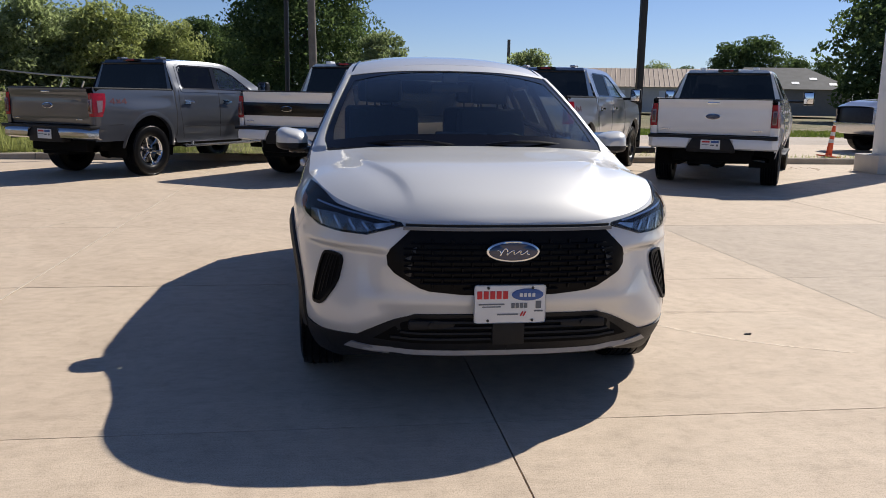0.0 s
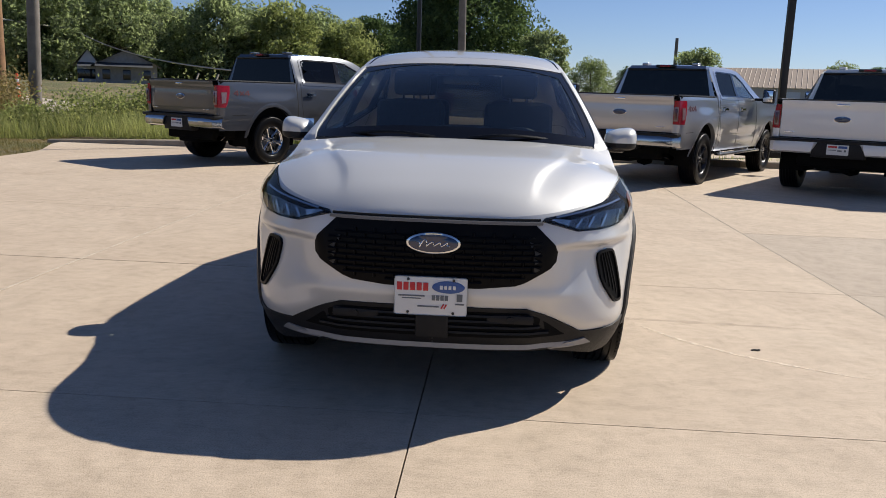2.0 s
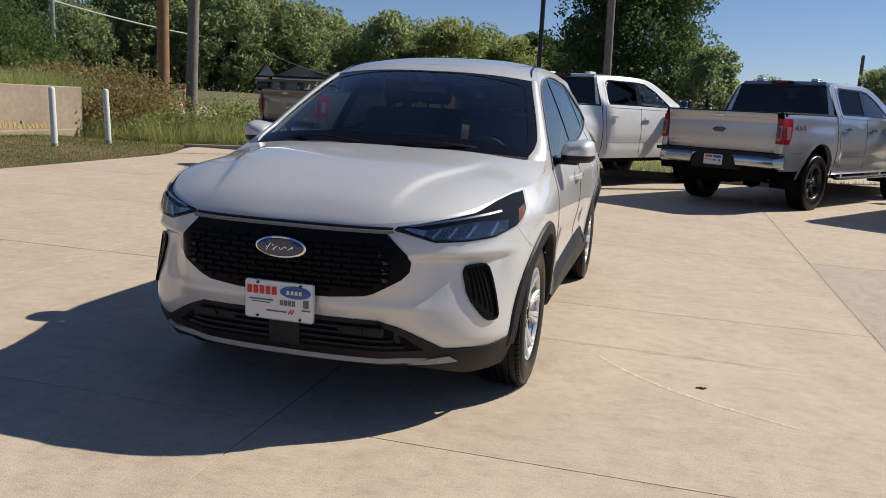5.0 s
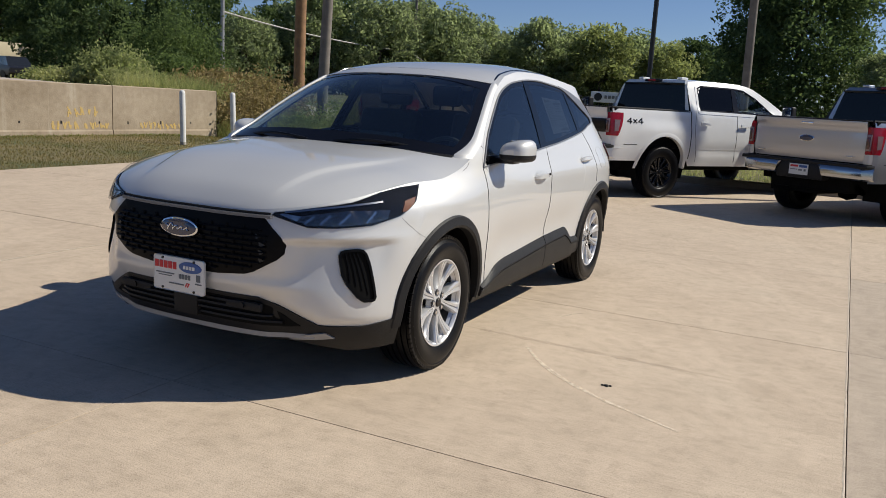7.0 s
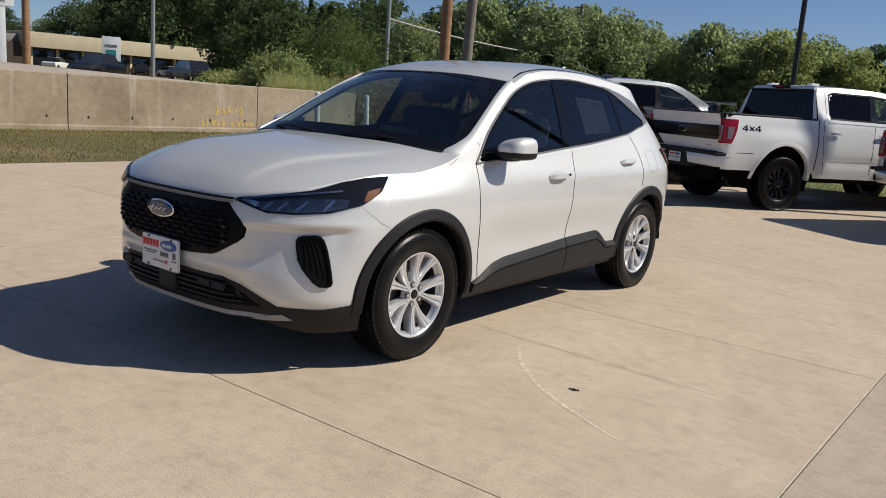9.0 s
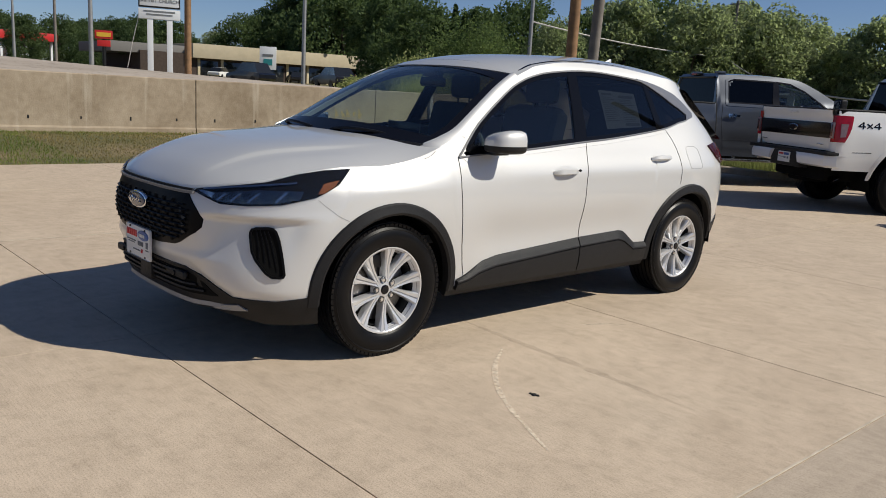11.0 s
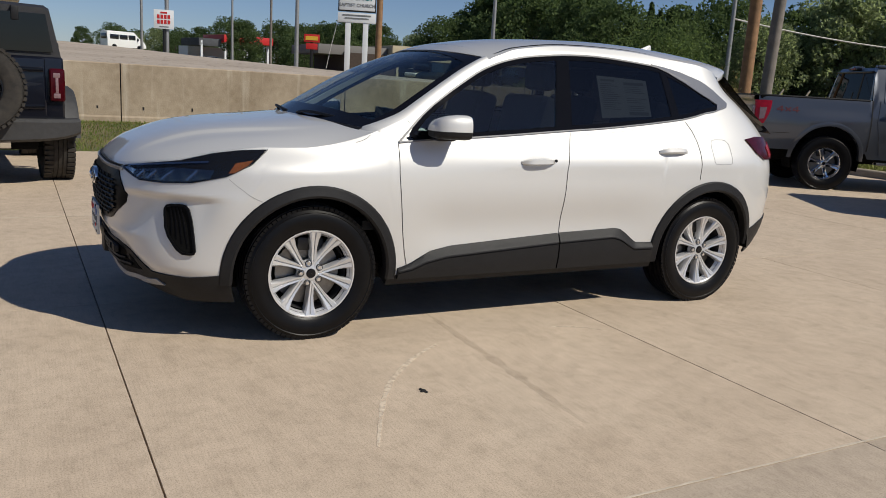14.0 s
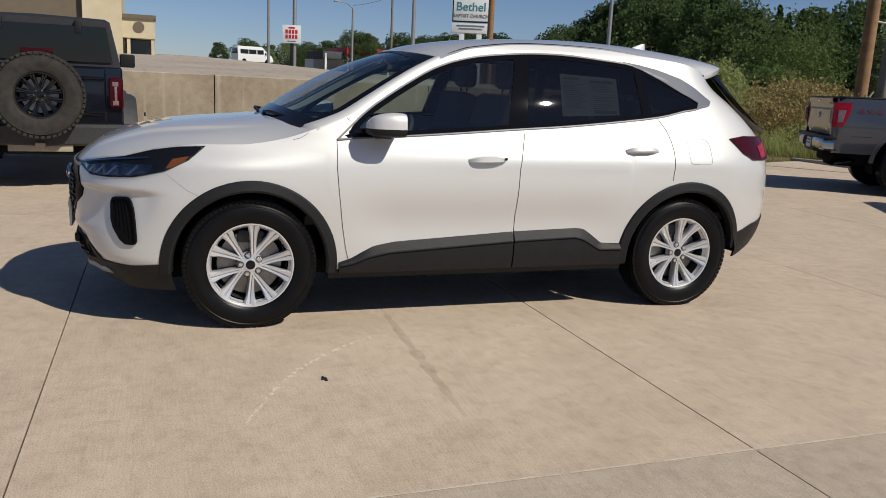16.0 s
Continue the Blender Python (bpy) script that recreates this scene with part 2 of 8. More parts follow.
def ground_material(name, kind, tone=1.0):
    m = bpy.data.materials.new(name)
    m.use_nodes = True
    nt = m.node_tree
    b = nt.nodes["Principled BSDF"]
    co = nt.nodes.new("ShaderNodeTexCoord")

    def nz(scale, detail=5, rough=0.55, stretch=None):
        n = nt.nodes.new("ShaderNodeTexNoise")
        n.inputs["Scale"].default_value, n.inputs["Detail"].default_value, n.inputs["Roughness"].default_value = scale, detail, rough
        if stretch:
            mp = nt.nodes.new("ShaderNodeMapping")
            mp.inputs["Scale"].default_value = stretch
            nt.links.new(co.outputs["Object"], mp.inputs["Vector"])
            nt.links.new(mp.outputs[0], n.inputs["Vector"])
        else:
            nt.links.new(co.outputs["Object"], n.inputs["Vector"])
        return n.outputs["Fac"]

    def ramp(fac, stops):
        r = nt.nodes.new("ShaderNodeValToRGB")
        while len(r.color_ramp.elements) < len(stops):
            r.color_ramp.elements.new(0.5)
        for e, (p, c) in zip(r.color_ramp.elements, stops):
            e.position, e.color = p, (*c, 1)
        nt.links.new(fac, r.inputs[0])
        return r.outputs[0]

    def mix(fac, a, c, mode="MIX", amount=1.0):
        n = nt.nodes.new("ShaderNodeMix")
        n.data_type, n.blend_type = "RGBA", mode
        if fac is None:
            n.inputs["Factor"].default_value = amount
        else:
            nt.links.new(fac, n.inputs["Factor"])
        nt.links.new(a, n.inputs["A"])
        nt.links.new(c, n.inputs["B"])
        return n.outputs["Result"]

    if kind == "concrete":
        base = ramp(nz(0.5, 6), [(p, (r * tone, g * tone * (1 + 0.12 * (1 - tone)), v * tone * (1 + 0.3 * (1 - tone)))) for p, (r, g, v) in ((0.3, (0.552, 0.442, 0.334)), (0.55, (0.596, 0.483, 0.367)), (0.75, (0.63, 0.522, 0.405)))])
        c = base
        for fac, stops in (
                (nz(2.6, 8, 0.68), [(0.34, (0.88, 0.875, 0.865)), (0.6, (1, 1, 1))]),
                (nz(11, 7, 0.7), [(0.34, (0.86, 0.855, 0.845)), (0.52, (1, 1, 1)), (0.68, (1.05, 1.05, 1.05))]),
                (nz(150, 4, 0.75), [(0.36, (0.70, 0.69, 0.675)), (0.5, (0.97, 0.97, 0.965)), (0.62, (1.03, 1.03, 1.03))]),
                (nz(46, 4, 0.7), [(0.3, (0.80, 0.79, 0.78)), (0.40, (1, 1, 1)), (0.66, (1, 1, 1)), (0.74, (1.16, 1.17, 1.18))]),
                (nz(34, 5, 0.65, (0.16, 3.2, 1)), [(0.34, (0.91, 0.905, 0.90)), (0.6, (1.02, 1.02, 1.02))]),
                (nz(6, 6, 0.7, (1.6, 0.35, 1)), [(0.30, (0.90, 0.89, 0.88)), (0.42, (1, 1, 1))]),
                (nz(0.9, 3, 0.5), [(0.62, (1, 1, 1)), (0.78, (0.88, 0.865, 0.85))])):
            c = mix(None, c, ramp(fac, stops), "MULTIPLY")
        rough, hfac, bump, dist = 0.8, nz(140, 4, 0.7), 0.35, 0.004
    elif kind == "asphalt":
        base = ramp(nz(0.25, 6), [(0.3, (0.34, 0.285, 0.23)), (0.6, (0.43, 0.365, 0.30)), (0.8, (0.48, 0.41, 0.34))])
        mott = ramp(nz(1.1, 6, 0.7, (1, 4, 1)), [(0.34, (0.55, 0.54, 0.53)), (0.44, (1, 1, 1))])
        c = mix(None, base, mott, "MULTIPLY")
        rough, hfac, bump, dist = 0.85, nz(120, 3), 0.4, 0.01
    else:
        base = ramp(nz(0.45, 6, 0.6), [(0.35, (0.11, 0.13, 0.042)), (0.5, (0.20, 0.175, 0.075)), (0.66, (0.33, 0.25, 0.14))])
        mott = ramp(nz(14, 5, 0.7), [(0.3, (0.45, 0.45, 0.42)), (0.65, (1, 1, 1))])
        c = mix(None, base, mott, "MULTIPLY")
        rough, hfac, bump, dist = 0.9, nz(45, 4, 0.7), 0.8, 0.04
    nt.links.new(c, b.inputs["Base Color"])
    b.inputs["Roughness"].default_value = rough
    bp = nt.nodes.new("ShaderNodeBump")
    bp.inputs["Strength"].default_value, bp.inputs["Distance"].default_value = bump, dist
    nt.links.new(hfac, bp.inputs["Height"])
    nt.links.new(bp.outputs[0], b.inputs["Normal"])
    return m


CONCRETE = ground_material("lot_concrete", "concrete")
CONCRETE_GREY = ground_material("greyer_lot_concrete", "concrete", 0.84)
ASPHALT = ground_material("worn_asphalt", "asphalt")
TURF = ground_material("dry_turf", "turf")

# one sheet of ground that reaches the horizon
def steps(fine0, fine1, step, reach):
    v = list(np.arange(fine0, fine1 + 1e-6, step))
    d = step
    lo, hi = [fine0], [fine1]
    while hi[-1] < reach:
        d *= 1.35
        hi.append(hi[-1] + d)
        lo.append(lo[-1] - d)
    return lo[:0:-1] + v + hi[1:]


bm = bmesh.new()
xs, ys = steps(-40, 20, 0.8, 1600), steps(-12, 50, 0.8, 1600)
xs = sorted([x for x in xs if not -14.1 < x < -12.9] + [-12.8, -13.5, -13.54, -14.0])
sheet(bm, [[(x, y, height(x, y) - 0.05) for x in xs] for y in ys])
ground = tagged(link("ground", bm, TURF, smooth_angle=40), "dry grass ground with worn brown patches", "ground", kind="structure")

# the road on the embankment beyond the retaining wall, and the street past the kerb
bm = bmesh.new()
sheet(bm, [[(x, y, height(x, y) - 0.012) for x in np.linspace(-13.56, -75, 40)] for y in np.linspace(-60, 19, 50)])
tagged(link("road", bm, ASPHALT, smooth_angle=40), "worn grey asphalt road with dark patches on the embankment", "road", kind="structure")
bm = bmesh.new()
sheet(bm, [[(x, y, height(x, y) - 0.012) for x in np.linspace(-120, 140, 90)] for y in (24.5, 26.5, 28.5, 30.5, 32.5)])
tagged(link("road", bm, ASPHALT, smooth_angle=40), "pale asphalt street beyond the verge", "road", kind="structure")

JOINT_BED = material("joint_dirt", (0.010, 0.009, 0.008), 0.9, vary=0.4, scale=6)
# concrete lot: slabs with open joints over a dark bed
JX, JY = 2.84, 2.73
bm = bmesh.new()
box(bm, -7.4, 40, -25, KERB_Y - 0.3, -0.3, -0.03)
floor = tagged(link("lot_floor", bm, JOINT_BED), "light tan concrete car lot in square slabs", "concrete lot", kind="structure")


# slabs of the lot, with a little tilt and colour of their own
def slab_mesh(w, d, mat):
    bm = bmesh.new()
    g = 0.0032
    box(bm, g, w - g, g, d - g, -0.12, 0.0, 0.001, 1)
    me = bpy.data.meshes.new("slab")
    bm.to_mesh(me)
    bm.free()
    me.materials.append(mat)
    return me


X_LINES = [-5.075, -2.19, 0.694, 3.582, 6.468, 9.354, 12.24, 15.12, 18.0, 23.8, 40.0]
Y_LINES = [-25, -19, -13, -7.2, -4.52, -1.84, 0.84, 3.52, 6.2, 8.88, 11.56, 14.24, KERB_Y - 0.04]
PIVOT = (3.582, 6.2)
LAY = Matrix.Translation((*PIVOT, 0)) @ Matrix.Rotation(0.021, 4, "Z") @ Matrix.Translation((-PIVOT[0], -PIVOT[1], 0))
for j in range(len(Y_LINES) - 1):
    y0, y1 = Y_LINES[j], Y_LINES[j + 1]
    for x0, x1 in zip(X_LINES, X_LINES[1:]):
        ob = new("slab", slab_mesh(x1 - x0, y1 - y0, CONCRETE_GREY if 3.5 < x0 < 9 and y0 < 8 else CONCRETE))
        ob.parent = floor
        ob.matrix_local = LAY @ Matrix.Translation((x0, y0, random.uniform(-0.001, 0.001)))
    # the slabs along the grass follow its curved edge
    bm = bmesh.new()
    yy = np.linspace(y0 + 0.003, y1 - 0.003, 8)
    top = [(lot_edge(y - 0.24), y - 0.24, 0.0) for y in yy] + [(*(LAY @ Vector((-5.078, y, 0)))[:2], 0.0) for y in yy[::-1]]
    up = [bm.verts.new(p) for p in top]
    dn = [bm.verts.new((p[0], p[1], -0.12)) for p in top]
    bm.faces.new(up)
    for k in range(len(top)):
        q = (k + 1) % len(top)
        bm.faces.new((up[k], up[q], dn[q], dn[k]))
    bmesh.ops.recalc_face_normals(bm, faces=bm.faces[:])
    link("slab", bm, CONCRETE, floor)

# pale sealant worn out of the two long joints
CAULK = material("pale_sealant", (0.62, 0.54, 0.435), 0.8, bump=0.4, bump_scale=60, vary=0.35, scale=9, second=(0.42, 0.36, 0.28))
for x in (3.582, -2.19):
    y = -3.0
    while y < KERB_Y - 0.4:
        d = random.uniform(0.5, 1.8)
        bm = bmesh.new()
        n = max(3, int(d / 0.035))
        rows = []
        for k in range(n + 1):
            yy = y + d * k / n
            w = (0.013 if x > 0 else 0.019) * random.uniform(0.7, 1.2)
            rows.append([(x - w * random.uniform(0.9, 1.1), yy, 0.0008), (x - w * 0.6, yy, 0.002), (x - w * 0.3, yy, 0.002), (x - w * 0.12, yy, 0.0005)])
        sheet(bm, rows)
        link("sealant_strip", bm, CAULK, floor).matrix_local = LAY
        y += d - 0.006 if random.random() < 0.8 else d + 0.04
def stain_material(name, color, cover, scale):
    """A thin worn mark that lets the concrete show through in patches."""
    m = bpy.data.materials.new(name)
    m.use_nodes = True
    nt = m.node_tree
    b = nt.nodes["Principled BSDF"]
    b.inputs["Base Color"].default_value = (*color, 1)
    b.inputs["Roughness"].default_value = 0.85
    co, nz, mr = nt.nodes.new("ShaderNodeTexCoord"), nt.nodes.new("ShaderNodeTexNoise"), nt.nodes.new("ShaderNodeMapRange")
    nz.inputs["Scale"].default_value, nz.inputs["Detail"].default_value = scale, 5
    mr.inputs["From Min"].default_value, mr.inputs["From Max"].default_value = 0.36, 0.66
    mr.inputs["To Min"].default_value, mr.inputs["To Max"].default_value = cover * 0.35, cover
    nt.links.new(co.outputs["Object"], nz.inputs["Vector"])
    nt.links.new(nz.outputs["Fac"], mr.inputs["Value"])
    nt.links.new(mr.outputs[0], b.inputs["Alpha"])
    return m


# pale curved scuffs left by turning tyres
SCUFF = stain_material("pale_tyre_scuff", (0.76, 0.65, 0.51), 0.85, 30)
for pts, w in ((((1.93, 5.04), (2.1, 4.82), (2.32, 4.62), (2.54, 4.48), (2.77, 4.37), (2.96, 4.285)), 0.018), (((1.84, 5.8), (1.91, 5.98), (2.02, 6.1)), 0.012), (((-3.6, 8.0), (-3.1, 8.6), (-2.7, 9.4)), 0.02), (((-4.3, 8.6), (-3.7, 9.4), (-3.3, 10.3)), 0.016)):
    bm = bmesh.new()
    rows = []
    for k in range(31):
        t = k / 30 * (len(pts) - 1)
        x, y = curve([(i, p[0]) for i, p in enumerate(pts)], t), curve([(i, p[1]) for i, p in enumerate(pts)], t)
        ww = w * (0.4 + 0.6 * math.sin(math.pi * k / 30)) * random.uniform(0.7, 1.2)
        rows.append([(x - ww, y - ww * 0.3, 0.0022), (x + ww, y + ww * 0.3, 0.0022)])
    sheet(bm, rows)
    link("scuff_mark", bm, SCUFF, floor)

# a faint dark smear of rubber
SMEAR = stain_material("dark_rubber_smear", (0.34, 0.27, 0.20), 0.2, 9)
bm = bmesh.new()
rows = []
for k in range(41):
    x = 1.4 + 1.65 * k / 40
    w = 0.03 * (0.3 + 0.7 * math.sin(math.pi * k / 40)) * random.uniform(0.6, 1.3)
    rows.append([(x, 5.215 - 0.02 * (x - 1.4) - w, 0.0021), (x, 5.215 - 0.02 * (x - 1.4) + w, 0.0021)])
sheet(bm, rows)
link("rubber_smear", bm, SMEAR, floor)


# ---- the white crossover: its outer surface ----
# car space: x to its left, y rearwards from the front axle, z up
SUV_W = [(0.15, 0.82), (0.25, 0.865), (0.32, 0.89), (0.45, 0.905), (0.6, 0.918), (0.75, 0.925), (0.88, 0.918), (0.97, 0.898), (1.03, 0.876),
         (1.1, 0.848), (1.2, 0.8045), (1.3, 0.758), (1.4, 0.7085), (1.5, 0.656), (1.56, 0.622), (1.62, 0.57)]
SUV_F = [(0.15, 0.73), (0.24, 0.805), (0.3, 0.85), (0.37, 0.873), (0.5, 0.898), (0.66, 0.922), (0.78, 0.915), (0.835, 0.897), (0.9, 0.86), (0.96, 0.82), (1.05, 0.76), (1.7, 0.7)]
SUV_B = [(0.15, 0.7), (0.3, 0.80), (0.45, 0.91), (0.6, 0.94), (0.8, 0.94), (1.0, 0.91), (1.1, 0.85), (1.2, 0.75), (1.3, 0.61), (1.4, 0.45), (1.5, 0.37), (1.62, 0.33)]
SUV_P = [(0.15, 3.7), (0.35, 3.6), (0.47, 3.2), (0.6, 2.8), (0.72, 2.45), (0.8, 2.2), (1.7, 2.2)]
AXLE_R = 2.71


def suv_width(y, z):
    w = curve(SUV_W, z)
    hollow = math.exp(-((z - 0.56) / 0.13) ** 2) * smooth(0.45, 0.8, y) * (1 - smooth(1.9, 2.35, y))
    shoulder = 0.012 * math.exp(-((z - 0.93) / 0.05) ** 2) * smooth(0.3, 1.5, y) * (1 - smooth(2.9, 3.4, y))
    haunch = 0.016 * math.exp(-((y - 2.71) / 0.5) ** 2) * smooth(0.5, 0.8, z) * (1 - smooth(0.95, 1.2, z))
    fender = 0.014 * math.exp(-(y / 0.45) ** 2) * smooth(0.5, 0.75, z) * (1 - smooth(0.9, 1.05, z))
    taper = 0.045 * smooth(0.86, 0.99, z) * smooth(0.5, -0.2, y) * (1 - smooth(1.0, 1.16, z))
    return w - 0.022 * hollow + shoulder * 0.6 + haunch + fender - taper


def suv_dent(x, z):
    """How far the bumper is hollowed below the lamps."""
    a = abs(x)
    scoop = 0.055 * smooth(0.47, 0.60, a) * (1 - smooth(0.81, 0.9, a)) * smooth(0.748, 0.715, z) * smooth(0.42, 0.69, z)
    edge = lerp([(0.45, 0.5), (0.588, 0.43), (0.664, 0.395), (0.9, 0.39)], a)
    tuck = 0.022 * smooth(edge, edge - 0.06, z) * smooth(0.4, 0.5, a)
    return scoop + tuck - 0.014 * math.exp(-((z - 0.52) / 0.035) ** 2) * (1 - smooth(0.45, 0.7, a))


def suv_col(s, z):
    """Point of the left half at s: 0 at the nose's middle, 90 at the front axle, then one per cm, 361 at the rear axle, 451 at the tail's middle."""
    if s < 90:
        th = radians(max(s, 0.0))
        d = curve(SUV_F, z)
        y = -d * math.cos(th) ** (2 / curve(SUV_P, z))
        x = suv_width(y, z) * math.sin(th) ** (2 / 3)
        return Vector((x, y + suv_dent(x, z), z))
    if s <= 90 + 100 * AXLE_R:
        y = (s - 90) / 100
        return Vector((suv_width(y, z), y, z))
    ph = radians(min(s - 90 - 100 * AXLE_R, 90))
    y = AXLE_R + curve(SUV_B, z) * math.sin(ph) ** (2 / 2.5)
    return Vector((suv_width(y, z) * max(math.cos(ph), 0.0) ** (2 / 3.5), y, z))


def s_of_x(x, z):
    """The column at half-width x on the nose."""
    lo, hi = 0.0, 90.0
    for _ in range(40):
        mid = (lo + hi) / 2
        if suv_col(mid, z).x < x:
            lo = mid
        else:
            hi = mid
    return lo


def s_of_y(y, z):
    """The column at y on the side."""
    if 0 <= y <= AXLE_R:
        return 90 + 100 * y
    lo, hi = (0.0, 90.0) if y < 0 else (90 + 100 * AXLE_R, 180 + 100 * AXLE_R)
    for _ in range(40):
        mid = (lo + hi) / 2
        if suv_col(mid, z).y < y:
            lo = mid
        else:
            hi = mid
    return lo

SUV_TOP = [(90, 0.994), (99, 1.008), (108, 1.028), (116, 1.052), (125, 1.084), (134, 1.118), (143, 1.155), (153, 1.217), (163, 1.281), (172, 1.337), (181, 1.392), (190, 1.441), (200, 1.489), (210, 1.526), (220, 1.558), (254, 1.601),
           (305, 1.604), (340, 1.575), (361, 1.555)]


def suv_top(s):
    """Upper edge of the body's side: bonnet edge, pillar, roof rail, rear pillar."""
    if s < 90:
        y = suv_col(s, 0.9).y
        return curve([(-0.9, 0.838), (-0.84, 0.862), (-0.72, 0.90), (-0.6, 0.93), (-0.48, 0.957), (-0.3, 0.984), (-0.15, 0.988), (0, 0.992)], y)
    if s <= 361:
        return curve(SUV_TOP, s)
    return curve([(361, 1.555), (378, 1.53), (398, 1.49), (411, 1.39), (421, 1.26), (431, 1.17), (451, 1.13)], s)


def suv_low(s):
    p = suv_col(s, 0.4)
    base = lerp([(0, 0.272), (50, 0.27), (70, 0.232), (90, 0.215)], s) if s < 90 else lerp([(90, 0.29), (355, 0.3), (362, 0.36), (400, 0.39), (451, 0.42)], s)
    if abs(p.y - AXLE_R) < 0.425:
        base = max(base, 0.345 + math.sqrt(0.425 ** 2 - (p.y - AXLE_R) ** 2))
    elif s < 140:
        for k in range(110):
            z = 0.22 + 0.005 * k
            if z > base and math.hypot(suv_col(s, z).y, z - 0.345) < 0.425:
                base = z + 0.004
    return base


def suv_pt(s, z, off=0.0):
    p = suv_col(s, z)
    if off:
        e = 0.6
        a, b = suv_col(min(s + e, 450.9), z), suv_col(max(s - e, 0.1), z)
        c, d = suv_col(s, z + 0.01), suv_col(s, z - 0.01)
        n = (a - b).cross(c - d)
        n = n.normalized() if n.length > 1e-9 else Vector((1, 0, 0))
        if s < 0.5:
            n = Vector((0, n.y, n.z)).normalized() if abs(n.y) + abs(n.z) > 0.1 else Vector((0, -1, 0))
        p = p + n * off
    return p


def inside(poly, x, y):
    hit = False
    for (x0, y0), (x1, y1) in zip(poly, poly[1:] + poly[:1]):
        if (y0 > y) != (y1 > y) and x < (x1 - x0) * (y - y0) / (y1 - y0) + x0:
            hit = not hit
    return hit


def soften(poly, times=1, closed=True):
    """Cuts the corners of an outline."""
    for _ in range(times):
        out = []
        n = len(poly)
        for i in range(n if closed else n - 1):
            (x0, y0), (x1, y1) = poly[i], poly[(i + 1) % n]
            out += [(0.8 * x0 + 0.2 * x1, 0.8 * y0 + 0.2 * y1), (0.2 * x0 + 0.8 * x1, 0.2 * y0 + 0.8 * y1)]
        poly = out if closed else [poly[0]] + out + [poly[-1]]
    return poly


def inset(poly, d):
    """An outline (u in cm, v in m) drawn d metres inwards, or outwards where d is negative."""
    p = [(u / 100, v) for u, v in poly]
    n = len(p)
    turn = 1 if sum(p[i][0] * p[(i + 1) % n][1] - p[(i + 1) % n][0] * p[i][1] for i in range(n)) > 0 else -1
    out = []
    for i in range(n):
        (ax, ay), (bx, by), (cx, cy) = p[i - 1], p[i], p[(i + 1) % n]
        la, lb = math.hypot(bx - ax, by - ay), math.hypot(cx - bx, cy - by)
        nx, ny = -(by - ay) / la - (cy - by) / lb, (bx - ax) / la + (cx - bx) / lb
        q = max(math.hypot(nx, ny), 0.7)
        k = turn * d * 2 / (q * q)
        out.append(((bx + nx * k) * 100, by + ny * k))
    return out


def sz(*pts):
    """Outline points: ('x', x, z) on the nose, ('y', y, z) on the side."""
    return [(s_of_x(a, z) if k == "x" else s_of_y(a, z), z) for k, a, z in pts]


def patch(bm, poly, place, off=0.006, skirt=0.01, cu=3.0, cv=0.04):
    """Lays a flat outline (u, v) on a surface place(u, v, off), cut finely enough to follow it, with a rim."""
    b = bmesh.new()
    k = 0.01
    f = b.faces.new([b.verts.new((u * k, v, 0)) for u, v in poly])
    bmesh.ops.triangulate(b, faces=[f])
    us, vs = [u for u, _ in poly], [v for _, v in poly]
    for lo, hi, st, ax, sc in ((min(us), max(us), cu, 0, k), (min(vs), max(vs), cv, 1, 1.0)):
        n = max(1, int((hi - lo) / st))
        for i in range(1, n):
            co, no = [0, 0, 0], [0, 0, 0]
            co[ax], no[ax] = (lo + (hi - lo) * i / n) * sc, 1
            bmesh.ops.bisect_plane(b, geom=b.verts[:] + b.edges[:] + b.faces[:], plane_co=co, plane_no=no)
    bmesh.ops.recalc_face_normals(b, faces=b.faces[:])
    if sum(f.normal.z * f.calc_area() for f in b.faces) < 0:
        bmesh.ops.reverse_faces(b, faces=b.faces[:])
    made, rim = {}, {}
    for v in b.verts:
        made[v] = bm.verts.new(place(v.co.x / k, v.co.y, off))
    for f in b.faces:
        try:
            bm.faces.new([made[v] for v in f.verts])
        except ValueError:
            pass
    if skirt:
        for e in b.edges:
            if e.is_boundary:
                v0, v1 = e.verts
                lp = e.link_loops[0]
                if lp.vert is not v0:
                    v0, v1 = v1, v0
                for v in (v0, v1):
                    if v not in rim:
                        rim[v] = bm.verts.new(place(v.co.x / k, v.co.y, off - skirt))
                bm.faces.new((made[v1], made[v0], rim[v0], rim[v1]))
    b.free()


def ribbon(bm, pts, place, width, off=0.004, deep=0.006, closed=False):
    """A flat bar of that width along a line (u, v) on a surface."""
    dense = []
    for (u0, v0), (u1, v1) in zip(pts, pts[1:] + pts[:1] if closed else pts[1:]):
        k = max(1, int(math.hypot((u1 - u0) / 100, v1 - v0) / 0.022))
        dense += [(u0 + (u1 - u0) * i / k, v0 + (v1 - v0) * i / k) for i in range(k)]
    pts = dense if closed else dense + [pts[-1]]
    n = len(pts)
    ps = [place(u, v, 0.0) for u, v in pts]
    ns = [(place(u, v, 0.02) - place(u, v, 0.0)).normalized() for u, v in pts]
    rows = []
    for i in range(n):
        a = ps[(i - 1) % n] if closed or i else ps[0]
        b = ps[(i + 1) % n] if closed or i < n - 1 else ps[-1]
        t = (b - a).normalized()
        w = t.cross(ns[i]).normalized() * (width / 2)
        top = ns[i] * off
        low = ns[i] * (off - deep)
        rows.append([ps[i] - w + low, ps[i] - w + top, ps[i] + w + top, ps[i] + w + low])
    if closed:
        rows.append(rows[0])
    sheet(bm, rows)
    if not closed:
        for r in (rows[0], rows[-1]):
            bm.faces.new([bm.verts.new(p) for p in r])


